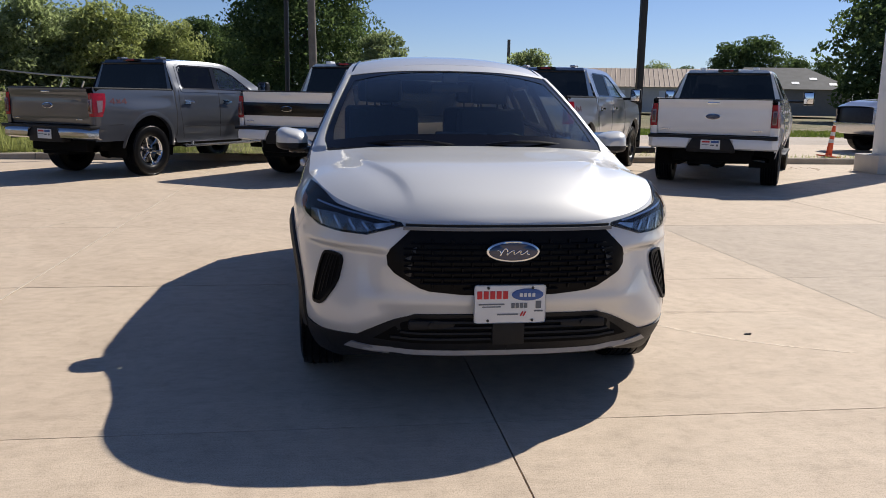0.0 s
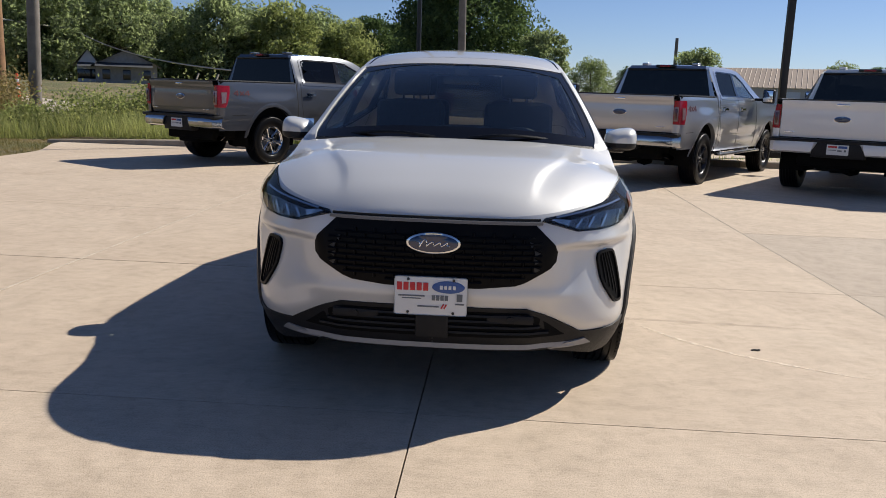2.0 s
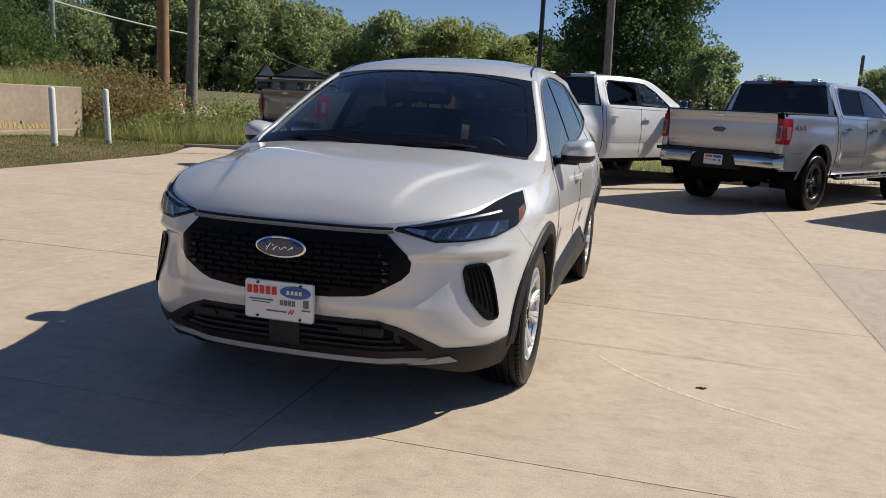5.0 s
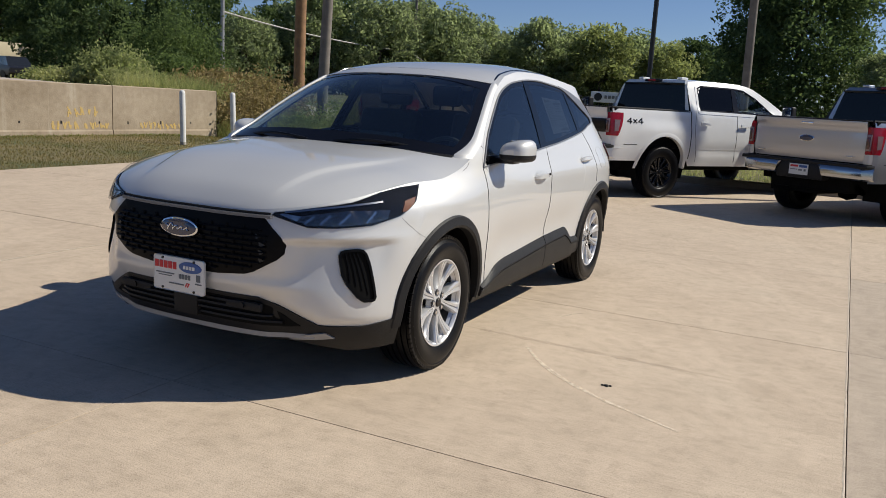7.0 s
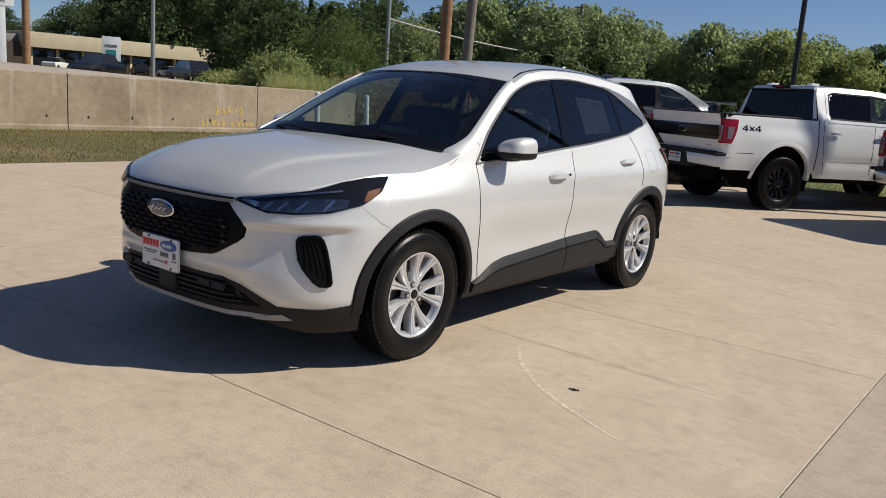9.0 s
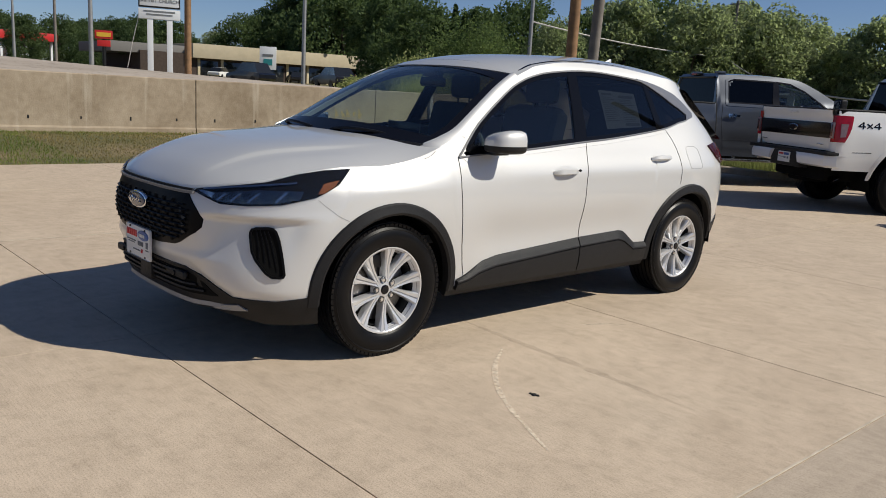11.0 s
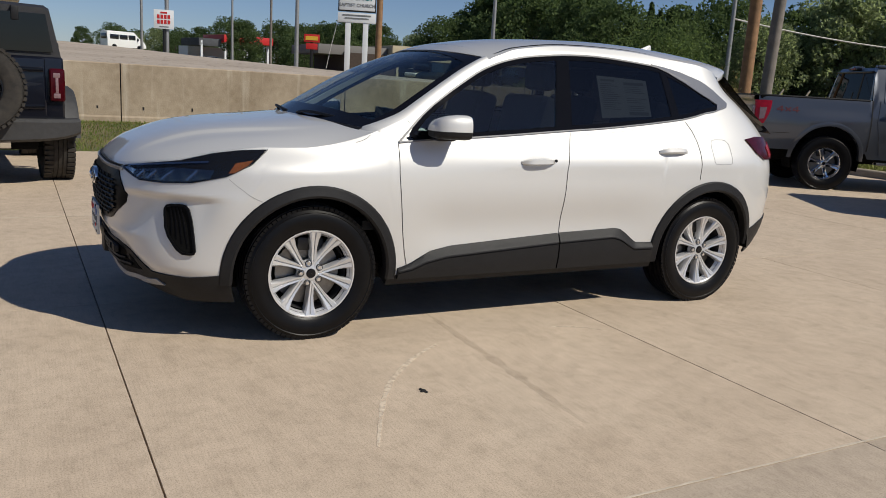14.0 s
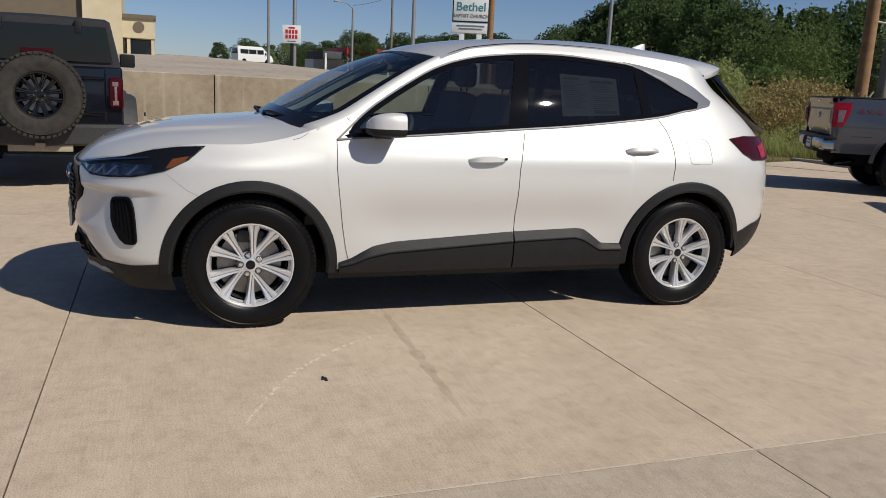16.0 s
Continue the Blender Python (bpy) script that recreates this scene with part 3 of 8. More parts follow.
def mirror_x(bm):
    for v in bm.verts:
        v.co.x = -v.co.x
    bmesh.ops.reverse_faces(bm, faces=bm.faces[:])


def pair(name, build, mat, parent, label="", smooth_angle=35):
    """A part and its twin on the other side."""
    out = []
    for side in (0, 1):
        bm = bmesh.new()
        build(bm)
        if side:
            mirror_x(bm)
        out.append(part(name, bm, mat, parent, label, smooth_angle))
    return out


def glass_material(name, tint, gloss=0.0, sharp=0.008, face=0.06):
    """Thin glass: tinted see-through with a mirror sheen that grows at grazing angles."""
    m = bpy.data.materials.new(name)
    m.use_nodes = True
    nt = m.node_tree
    nt.nodes.remove(nt.nodes["Principled BSDF"])
    tr, gl = nt.nodes.new("ShaderNodeBsdfTransparent"), nt.nodes.new("ShaderNodeBsdfGlossy")
    tr.inputs["Color"].default_value = (*tint, 1)
    gl.inputs["Roughness"].default_value = sharp
    lw, mx = nt.nodes.new("ShaderNodeLayerWeight"), nt.nodes.new("ShaderNodeMixShader")
    lw.inputs["Blend"].default_value = 0.5
    pw, ma = nt.nodes.new("ShaderNodeMath"), nt.nodes.new("ShaderNodeMath")
    pw.operation, ma.operation = "POWER", "MULTIPLY_ADD"
    pw.inputs[1].default_value = 4.6
    ma.inputs[1].default_value, ma.inputs[2].default_value = 0.9 + gloss, face
    nt.links.new(lw.outputs["Facing"], pw.inputs[0])
    nt.links.new(pw.outputs[0], ma.inputs[0])
    nt.links.new(ma.outputs[0], mx.inputs[0])
    nt.links.new(tr.outputs[0], mx.inputs[1])
    nt.links.new(gl.outputs[0], mx.inputs[2])
    nt.links.new(mx.outputs[0], nt.nodes["Material Output"].inputs["Surface"])
    return m


GLASS = glass_material("windscreen_glass", (0.80, 0.87, 0.84), face=0.10)
GLASS_DOOR = glass_material("door_glass", (0.62, 0.71, 0.70), 0, 0.008, 0.075)
GLASS_TRUCK = glass_material("truck_privacy_glass", (0.008, 0.010, 0.014), -0.6, 0.01, 0.035)
GLASS_TAIL = glass_material("tail_glass", (0.02, 0.022, 0.025), -0.65)
GLASS_DARK = glass_material("privacy_glass", (0.17, 0.185, 0.195), 0, 0.008, 0.06)
LENS = glass_material("clear_lamp_lens", (0.94, 0.95, 0.96), -0.55, 0.0)
RED_DEEP = material("dark_red_lens", (0.05, 0.002, 0.005), 0.2, spec=0.2, coat=0.15, vary=0.35, scale=25)
AMBER = material("amber_reflector", (0.20, 0.06, 0.014), 0.5, spec=0.2, vary=0.3, scale=60)
RED_LENS = material("red_lamp_lens", (0.34, 0.004, 0.016), 0.2, spec=0.3, coat=0.3, vary=0.35, scale=25)
LAMP_CHROME = material("lamp_reflector", (0.40, 0.41, 0.44), 0.22, metal=1.0, vary=0.2, scale=40)
SKID = material("dull_silver_plastic", (0.30, 0.30, 0.31), 0.45, metal=0.2, vary=0.15, scale=30)
LAMP_BOWL = material("dark_lamp_bowl", (0.15, 0.153, 0.162), 0.22, metal=1.0, vary=0.5, scale=25)
LAMP_DIM = material("lamp_reflector_blade", (0.55, 0.56, 0.58), 0.2, metal=1.0, vary=0.3, scale=40)
LAMP_DARK = material("lamp_housing", (0.007, 0.007, 0.008), 0.8, spec=0.05, vary=0.3, scale=40)
CABIN = material("cabin_trim", (0.05, 0.052, 0.055), 0.7, vary=0.25, scale=20)
CABIN_PALE = material("pale_pillar_trim", (0.74, 0.79, 0.73), 0.7, vary=0.08, scale=20)
SEAT_CLOTH = material("seat_cloth", (0.04, 0.041, 0.045), 0.9, vary=0.3, scale=60)
PAPER = material("white_paper", (0.72, 0.72, 0.70), 0.7, vary=0.04, scale=10)
SHEET = material("dim_price_sheet", (0.5, 0.52, 0.53), 0.7, vary=0.06, scale=10)
INK = material("grey_print", (0.16, 0.17, 0.18), 0.7, vary=0.1)
INK_PALE = material("pale_grey_print", (0.30, 0.31, 0.32), 0.7, vary=0.1)
INK_RED = material("red_print", (0.55, 0.03, 0.035), 0.5, vary=0.1)
BADGE_BLUE = material("blue_enamel", (0.01, 0.022, 0.075), 0.15, coat=1.0, vary=0.2, scale=60)
BADGE_MID = material("mid_blue_print", (0.05, 0.11, 0.32), 0.4, vary=0.1, scale=30)
DISC = material("brake_disc_steel", (0.26, 0.25, 0.24), 0.4, metal=1.0, vary=0.3, scale=40)
PILLAR_BLACK = material("pillar_gloss_black", (0.005, 0.005, 0.006), 0.02, vary=0.1, spec=0.2)
GRILLE_BLACK = material("grille_black", (0.005, 0.005, 0.006), 0.35, vary=0.3, scale=30, spec=0.10)

suv = empty("crossover_car", Matrix.Translation((0.778, 4.405, 0)) @ Matrix.Rotation(math.atan2(0.062, 2.708), 4, "Z"),
            "pearl white crossover with black cladding on the concrete lot", "car")

DLO = [(138, 1.03), (169, 1.05), (202, 1.073), (244, 1.107), (274, 1.128), (314, 1.168), (343, 1.203), (363, 1.25),
       (373.5, 1.288), (371, 1.328), (352, 1.425), (329, 1.511), (321, 1.525), (282, 1.552), (255, 1.547), (225, 1.518),
       (206.6, 1.475), (192, 1.42), (171, 1.301), (153.5, 1.189)]


def grown(poly, d, cx=255, cz=1.25):
    return [(u + (d * 100 if u < cx else -d * 100) * 0.5, v + (d if v < cz else -d)) for u, v in poly]


# body sides
def body_side(bm):
    cols = list(np.linspace(0, 90, 52)) + list(np.arange(92.5, 361, 2.5)) + list(np.linspace(361, 451, 34))
    hole = grown(DLO, -0.002)
    rows = 56
    vs, sv = [], []
    for s in cols:
        lo, hi = suv_low(s), suv_top(s)
        zz = [lo + (hi - lo) * (k / rows) for k in range(rows + 1)]
        vs.append([bm.verts.new(suv_col(s, z)) for z in zz])
        sv.append([(s, z) for z in zz])
    for i in range(len(cols) - 1):
        for k in range(rows):
            u = (sv[i][k][0] + sv[i + 1][k][0]) / 2
            v = (sv[i][k][1] + sv[i + 1][k][1] + sv[i][k + 1][1] + sv[i + 1][k + 1][1]) / 4
            if inside(hole, u, v):
                continue
            try:
                bm.faces.new((vs[i][k], vs[i + 1][k], vs[i + 1][k + 1], vs[i][k + 1]))
            except ValueError:
                pass
    bmesh.ops.remove_doubles(bm, verts=bm.verts[:], dist=0.0004)


pair("body_side", body_side, PEARL, suv, smooth_angle=60)


# bonnet with two raised creases
FOLD = [(-0.9, 0.385), (-0.86, 0.39), (-0.7, 0.405), (-0.55, 0.44), (-0.27, 0.54), (0.0, 0.59), (0.3, 0.62)]


def bonnet(bm):
    cols = list(np.linspace(2, 90, 50)) + list(np.arange(92.5, 126, 2.5))
    mid = [(-0.9, 0.842), (-0.865, 0.882), (-0.79, 0.94), (-0.707, 0.98), (-0.549, 1.034), (-0.388, 1.066), (-0.057, 1.10), (0.131, 1.118), (0.4, 1.14)]
    rows = []
    for s in cols:
        e = suv_pt(s, min(suv_top(s), 1.078))
        c = curve(mid, e.y)
        fold = min(curve(FOLD, e.y), 0.7 * e.x)
        grow = min(1.0, (e.x - fold) / 0.2)
        half = [(fold - 0.012 * grow) * i / 16 for i in range(16)] + [fold + grow * q for q in (-0.008, -0.003, 0.002, 0.007, 0.012, 0.017, 0.022, 0.027, 0.034, 0.045, 0.058, 0.072, 0.088, 0.106, 0.13)]
        half += [half[-1] + (e.x - half[-1]) * i / 14 for i in range(1, 15)]
        half[16:] = sorted(half[16:])
        row = []
        for x in [-q for q in half[:0:-1]] + half:
            a = min(abs(x) / e.x, 1.0)
            lift = (c - e.z) * (1 - a ** 3.4)
            d = abs(x) - curve(FOLD, e.y)
            crease = 0.011 * (1 - smooth(-0.012, 0.04, d)) - 0.003 * math.exp(-((d - 0.07) / 0.05) ** 2)
            row.append((x, e.y, e.z + lift + (crease * (1 - a ** 6) - 0.010 * (1 - a ** 4)) * smooth(-0.88, -0.55, e.y) * (1 - smooth(-0.35, 0.2, e.y))))
        rows.append(row)
    vs = sheet(bm, rows)
    bm.faces.new([v for v in vs[0]])
    bmesh.ops.recalc_face_normals(bm, faces=bm.faces[:])


bm = bmesh.new()
bonnet(bm)
part("bonnet", bm, PEARL, suv, smooth_angle=50)

# windscreen, roof and tail glass are arched rows between two edges
def arched(e, c, n=24, power=2.2):
    return [Vector((e[0] * k / n, e[1] + (c[1] - e[1]) * (1 - abs(k / n) ** power), e[2] + (c[2] - e[2]) * (1 - abs(k / n) ** power))) for k in range(-n, n + 1)]


def screen_row(t):
    s = lerp([(0, 125), (0.25, 143), (0.5, 160), (0.75, 181), (1, 200)], t)
    e = suv_col(s, suv_top(s))
    c = (0, curve([(0, 0.14), (0.35, 0.47), (0.62, 0.73), (1, 1.08)], t), curve([(0, 1.115), (0.35, 1.325), (0.62, 1.452), (1, 1.572)], t))
    return e, c


def pillar_w(t):
    """Width of the white pillar from the screen's foot (0) to its top (1)."""
    return curve([(0, 0.085), (0.12, 0.062), (0.3, 0.050), (1, 0.042)], t)


def screen_pt(t, x, off=0.0):
    """A point of the raked screen at half-width x."""
    e, c = screen_row(t)
    f = 1 - min(abs(x) / e[0], 1.0) ** 2.6
    return Vector((x, e[1] + (c[1] - e[1]) * f, e[2] + (c[2] - e[2]) * f)) + Vector((0, -0.6, 0.8)) * off


def glass_sheet(bm, x0, x1, t0, t1, off):
    """Part of the screen; x0 and x1 as shares of its half-width, or metres inside its edge when past one."""
    rows = []
    for i in range(25):
        t = t0 + (t1 - t0) * i / 24
        w = screen_row(t)[0][0] - pillar_w(t)

        def at(v):
            return v * w if abs(v) <= 1 else math.copysign(w - (abs(v) - 1), v)
        rows.append([screen_pt(t, at(x0) + (at(x1) - at(x0)) * k / 32, off) for k in range(33)])
    sheet(bm, rows)


def pillar(bm):
    """The white front pillar between screen and door."""
    rows = []
    for i in range(33):
        t = i / 32
        s = lerp([(0, 125), (0.25, 143), (0.5, 160), (0.75, 181), (1, 200)], t)
        e = suv_col(s, suv_top(s))
        w = e.x - pillar_w(t)
        g = screen_pt(t, w, -0.004)
        o = suv_col(s, suv_top(s) - 0.012)
        out = Vector((0.5, -0.35, 0.75))
        a, b = screen_pt(t, w, 0.0), e
        rows.append([g, a + out * 0.010] + [a.lerp(b, f) + out * (0.010 + 0.006 * math.sin(math.pi * f)) * (1 - f ** 3) for f in (0.25, 0.5, 0.75, 0.9)] + [e, o])
    low = [[p + Vector((0, -0.03 * k, -0.05 * k)) for p in rows[0]] for k in (2, 1)]
    sheet(bm, low + rows)


bm = bmesh.new()
glass_sheet(bm, -1, 1, 0.0, 1.0, 0.0)
windscreen = part("windscreen", bm, GLASS, suv, "clear windscreen with a black printed border", 60)
bm = bmesh.new()
glass_sheet(bm, -1, 1, 0.0, 0.10, 0.003)
glass_sheet(bm, -1, 1, 0.85, 1.0, 0.003)
glass_sheet(bm, -1, -1.045, 0.10, 0.85, 0.003)
glass_sheet(bm, 1.045, 1, 0.10, 0.85, 0.003)
part("printed_border", bm, GLOSS_BLACK, windscreen, "black ceramic band round the windscreen", 60)
pair("front_pillar", pillar, PEARL, suv, smooth_angle=50)
bm = bmesh.new()
rows = []
for k in range(49):
    u = -1 + k / 24
    low = 0.985 - 0.12 * (1 - abs(u) ** 2.4)
    row = []
    for i in range(9):
        t = low + (1.0 - low) * i / 8
        w = screen_row(t)[0][0] - pillar_w(t)
        row.append(screen_pt(t, u * w, 0.007 if i else 0.001))
        if i == 0:
            row.append(screen_pt(t, u * w, 0.007))
    rows.append(row)
sheet(bm, rows)
part("roof_front_lip", bm, PEARL, suv, "", 60)
bm = bmesh.new()
rows = []
for i in range(40):
    t = i / 39
    s = 200 + (398 - 200) * t
    e = suv_col(s, suv_top(s))
    cy = 1.08 + (3.36 - 1.08) * t
    rows.append(arched(e, (0, cy, curve([(1.05, 1.572), (1.164, 1.596), (1.4, 1.632), (1.8, 1.66), (2.23, 1.67), (2.68, 1.652), (3.166, 1.6), (3.5, 1.55)], cy)), 24, 2.6))
vs = sheet(bm, rows)
last = rows[-1]
sheet(bm, [last, [p + Vector((0, 0.02, -0.008)) for p in last], [p + Vector((0, 0.012, -0.04)) for p in last], [p + Vector((0, -0.05, -0.05)) for p in last]])
roof = part("roof", bm, PEARL, suv, smooth_angle=55)
for sx in (1, -1):
    bm = bmesh.new()
    pts = []
    for i in range(40):
        s = 206 + (372 - 206) * i / 39
        p = suv_col(s, suv_top(s))
        pts.append(Vector((sx * (p.x - 0.040), p.y, p.z + 0.004)))
    tube(bm, pts, 0.010, 6)
    part("roof_ditch", bm, GLOSS_BLACK, suv, "black roof ditch moulding")
bm = bmesh.new()
rows = []
for i in range(12):
    t = i / 11
    e = Vector((0.615, 3.03, 1.47)).lerp(Vector((0.72, 3.42, 1.12)), t)
    c = (0, 3.34 + 0.27 * t, 1.52 - 0.40 * t)
    rows.append(arched(e, c, 16))
sheet(bm, rows)
part("tail_glass", bm, GLASS_TAIL, suv, "dark glass in the tailgate", 60)

# side glass, pillars and bright trim
FRONT_G = [(140, 1.037), (169, 1.056), (202, 1.079), (238, 1.108), (249, 1.54), (225, 1.511), (206.6, 1.468), (192, 1.413), (172, 1.297), (155, 1.187)]
REAR_G = [(248, 1.114), (274, 1.135), (314, 1.175), (331, 1.196), (330, 1.50), (321, 1.518), (282, 1.545), (256, 1.541)]
QUARTER_G = [(336, 1.203), (346, 1.213), (361, 1.256), (368, 1.287), (366, 1.325), (350, 1.415), (332, 1.492)]
pair("side_window", lambda bm: patch(bm, FRONT_G, suv_pt, 0.001, 0, 2.5, 0.025), GLASS_DOOR, suv, "lightly tinted door glass", 60)
pair("side_window", lambda bm: patch(bm, REAR_G, suv_pt, 0.001, 0, 2.5, 0.025), GLASS_DARK, suv, "dark privacy glass", 60)
pair("quarter_window", lambda bm: patch(bm, QUARTER_G, suv_pt, 0.001, 0, 2.5, 0.025), GLASS_DARK, suv, "dark privacy glass", 60)
pair("pillar_cover", lambda bm: (patch(bm, [(237, 1.105), (249, 1.113), (257, 1.543), (248, 1.541)], suv_pt, 0.005, 0.02, 3, 0.05),
                                 patch(bm, [(330, 1.19), (337, 1.2), (333, 1.495), (328, 1.512)], suv_pt, 0.004, 0.02, 3, 0.05),
                                 ribbon(bm, soften(inset(DLO, 0.014), 1), suv_pt, 0.032, 0.003, 0.02, True)), PILLAR_BLACK, suv, "gloss black pillar covers and window seals")
pair("window_surround", lambda bm: ribbon(bm, soften(inset(DLO, -0.013), 1), suv_pt, 0.030, 0.0015, 0.006, True), PEARL, suv, smooth_angle=60)
pair("window_trim", lambda bm: ribbon(bm, soften([(136, 1.028)] + DLO[:0:-1][:10], 2, False), suv_pt, 0.010, 0.009, 0.012), TRIM, suv, "bright window surround")
pair("belt_trim", lambda bm: ribbon(bm, soften([(136, 1.026)] + DLO[:9], 2, False), suv_pt, 0.008, 0.009, 0.012), TRIM, suv, "bright strip under the windows")
pair("trim_blade", lambda bm: patch(bm, [(322, 1.531), (332, 1.519), (346, 1.493), (361, 1.449), (371, 1.388), (378, 1.312), (374.5, 1.282), (366, 1.262), (368, 1.30), (361, 1.355), (348, 1.424), (332, 1.497)], suv_pt, 0.009, 0.012, 3, 0.03), BLADE, suv, "broad satin blade behind the quarter glass")

# shut lines
LINES = [[(s_of_y(y, z), z) for y, z in line] for line in (
    [(0.456, 1.02), (0.453, 0.873), (0.463, 0.76), (0.472, 0.689), (0.49, 0.55), (0.511, 0.432), (0.545, 0.305)],
    [(1.578, 1.10), (1.545, 0.95), (1.533, 0.883), (1.525, 0.613), (1.527, 0.408), (1.52, 0.302)],
    [(2.50, 1.196), (2.55, 1.13), (2.575, 1.06), (2.583, 1.0), (2.58, 0.9), (2.572, 0.824)],
    [(-0.42, 0.835), (-0.38, 0.80), (-0.33, 0.76), (-0.27, 0.73)])]
for ln in LINES:
    pair("shut_line", lambda bm, ln=ln: ribbon(bm, ln, suv_pt, 0.0023, 0.0025 if ln is not LINES[-1] else 0.0006, 0.006), DOOR_SEAM if ln not in LINES[3:] else FAINT_SEAM, suv)
pair("shut_line", lambda bm: ribbon(bm, [(141.8, 1.143), (143.5, 1.13), (145.6, 1.112)], suv_pt, 0.002, 0.0012, 0.004), DOOR_SEAM, suv)
pair("shut_line", lambda bm: ribbon(bm, [(120.5, 1.06), (118.5, 1.045), (116, 1.032), (112.5, 1.022)], suv_pt, 0.002, 0.0012, 0.004), DOOR_SEAM, suv)
pair("fuel_door", lambda bm: ribbon(bm, soften([(s_of_y(y, z), z) for y, z in ((2.69, 1.08), (2.855, 1.08), (2.862, 0.935), (2.84, 0.925), (2.71, 0.925), (2.695, 0.94))], 2), suv_pt, 0.003, 0.001, 0.004, True), FAINT_SEAM, suv)

# cladding
def arch_band(bm, c, r0, r1, a0, a1):
    prof = [(r0 - 0.004, -0.03), (r0, 0.012), (r0 + 0.012, 0.02), ((r0 + r1) / 2, 0.016), (r1 - 0.008, 0.012), (r1, 0.004), (r1 + 0.001, -0.004)]
    rows = []
    for i in range(37):
        a = radians(a0 + (a1 - a0) * i / 36)
        row = []
        for r, o in prof:
            y, z = c - r * math.cos(a), 0.345 + r * math.sin(a)
            row.append(suv_pt(s_of_y(y, z), z, o))
        rows.append(row)
    sheet(bm, rows)


pair("wheel_arch_trim", lambda bm: arch_band(bm, 0.0, 0.405, 0.466, -4, 186), PLASTIC, suv, "black wheel arch moulding")
pair("wheel_arch_trim", lambda bm: arch_band(bm, AXLE_R, 0.405, 0.470, -6, 176), PLASTIC, suv, "black wheel arch moulding")
def clad(bm, top, line, foot):
    """A door moulding: a ledge sloping out from the body, a groove, then the flat panel down to the sill."""
    n = 40
    y0, y1 = top[0][0], top[-1][0]
    rows = []
    for i in range(n + 1):
        y = y0 + (y1 - y0) * i / n
        zt, zl = lerp(top, y), min(lerp(line, y), lerp(top, y) - 0.004)
        zf = lerp(foot, y)
        k = 90 + 100 * y
        rows.append([suv_pt(k, zt + 0.003, -0.006), suv_pt(k, zt, 0.004)] + [suv_pt(k, zt + (zl - zt) * f, 0.005 + 0.019 * f) for f in (0.35, 0.7, 1.0)]
                    + [suv_pt(k, zl - 0.004, 0.026), suv_pt(k, zl - 0.010, 0.026), suv_pt(k, zl - 0.012, 0.017), suv_pt(k, zl - 0.017, 0.017), suv_pt(k, zl - 0.019, 0.023)]
                    + [suv_pt(k, zl - 0.019 + (zf - zl + 0.019) * f, 0.023 - 0.004 * f) for f in (0.33, 0.66, 1.0)] + [suv_pt(k, zf, -0.01)])
    sheet(bm, rows)
    for r in (rows[0], rows[-1]):
        bm.faces.new([bm.verts.new(p) for p in r])
    bmesh.ops.recalc_face_normals(bm, faces=bm.faces[:])


CLAD_F = ([(0.475, 0.352), (0.54, 0.372), (0.60, 0.405), (0.668, 0.44), (0.795, 0.463), (1.518, 0.509)], [(0.475, 0.345), (0.56, 0.36), (0.633, 0.39), (0.763, 0.414), (1.518, 0.461)], [(0.475, 0.296), (1.518, 0.298)])
CLAD_R = ([(1.527, 0.510), (1.944, 0.524), (1.99, 0.518), (2.03, 0.494), (2.117, 0.43), (2.25, 0.424)], [(1.527, 0.462), (1.93, 0.478), (1.99, 0.462), (2.10, 0.40), (2.25, 0.40)], [(1.527, 0.298), (2.25, 0.30)])
pair("door_cladding", lambda bm: clad(bm, *CLAD_F), PLASTIC, suv, "dark grey door cladding with a sloped ledge")
pair("door_cladding", lambda bm: clad(bm, *CLAD_R), PLASTIC, suv, "dark grey door cladding with a sloped ledge")
pair("sill", lambda bm: ribbon(bm, [(90 + 100 * y, 0.285) for y in np.linspace(0.42, 2.28, 20)], suv_pt, 0.06, 0.0, 0.12), PLASTIC, suv)
pair("bumper_corner", lambda bm: patch(bm, sz(("x", 0.001, 0.472), ("x", 0.40, 0.47), ("x", 0.52, 0.42), ("x", 0.64, 0.352), ("y", -0.6, 0.345), ("y", -0.42, 0.365), ("y", -0.38, 0.215), ("y", -0.6, 0.215), ("x", 0.5, 0.268), ("x", 0.001, 0.272)), suv_pt, 0.007, 0.012, 4, 0.05),
     PLASTIC, suv, "black lower bumper moulding")
pair("rear_bumper_cladding", lambda bm: patch(bm, [(s_of_y(3.15, 0.47), 0.47), (s_of_y(3.3, 0.52), 0.52), (430, 0.57), (451, 0.585), (451, 0.40), (s_of_y(3.35, 0.36), 0.36), (s_of_y(3.18, 0.30), 0.30)], suv_pt, 0.008, 0.012, 4, 0.05),
     PLASTIC, suv, "black lower bumper moulding")

# nose: grille, intake, strip
def nose(bm, pts, off, skirt=0.012):
    """A nose outline given for its left half, laid over both halves."""
    left = [(x, z) for x, z in pts]
    full = left + [(-x, z) for x, z in left[::-1] if x > 0.001]

    def place(u, v, o):
        x = u / 100
        p = suv_pt(max(s_of_x(abs(x), v), 0.6), v, o)
        return Vector((x, p.y, p.z))
    patch(bm, [(x * 100, z) for x, z in full], place, off, skirt, 5, 0.04)


def nose_pt(x, z, o=0.0):
    p = suv_pt(max(s_of_x(max(abs(x), 0.05), z), 1.2), z, o)
    return Vector((x, p.y, z))


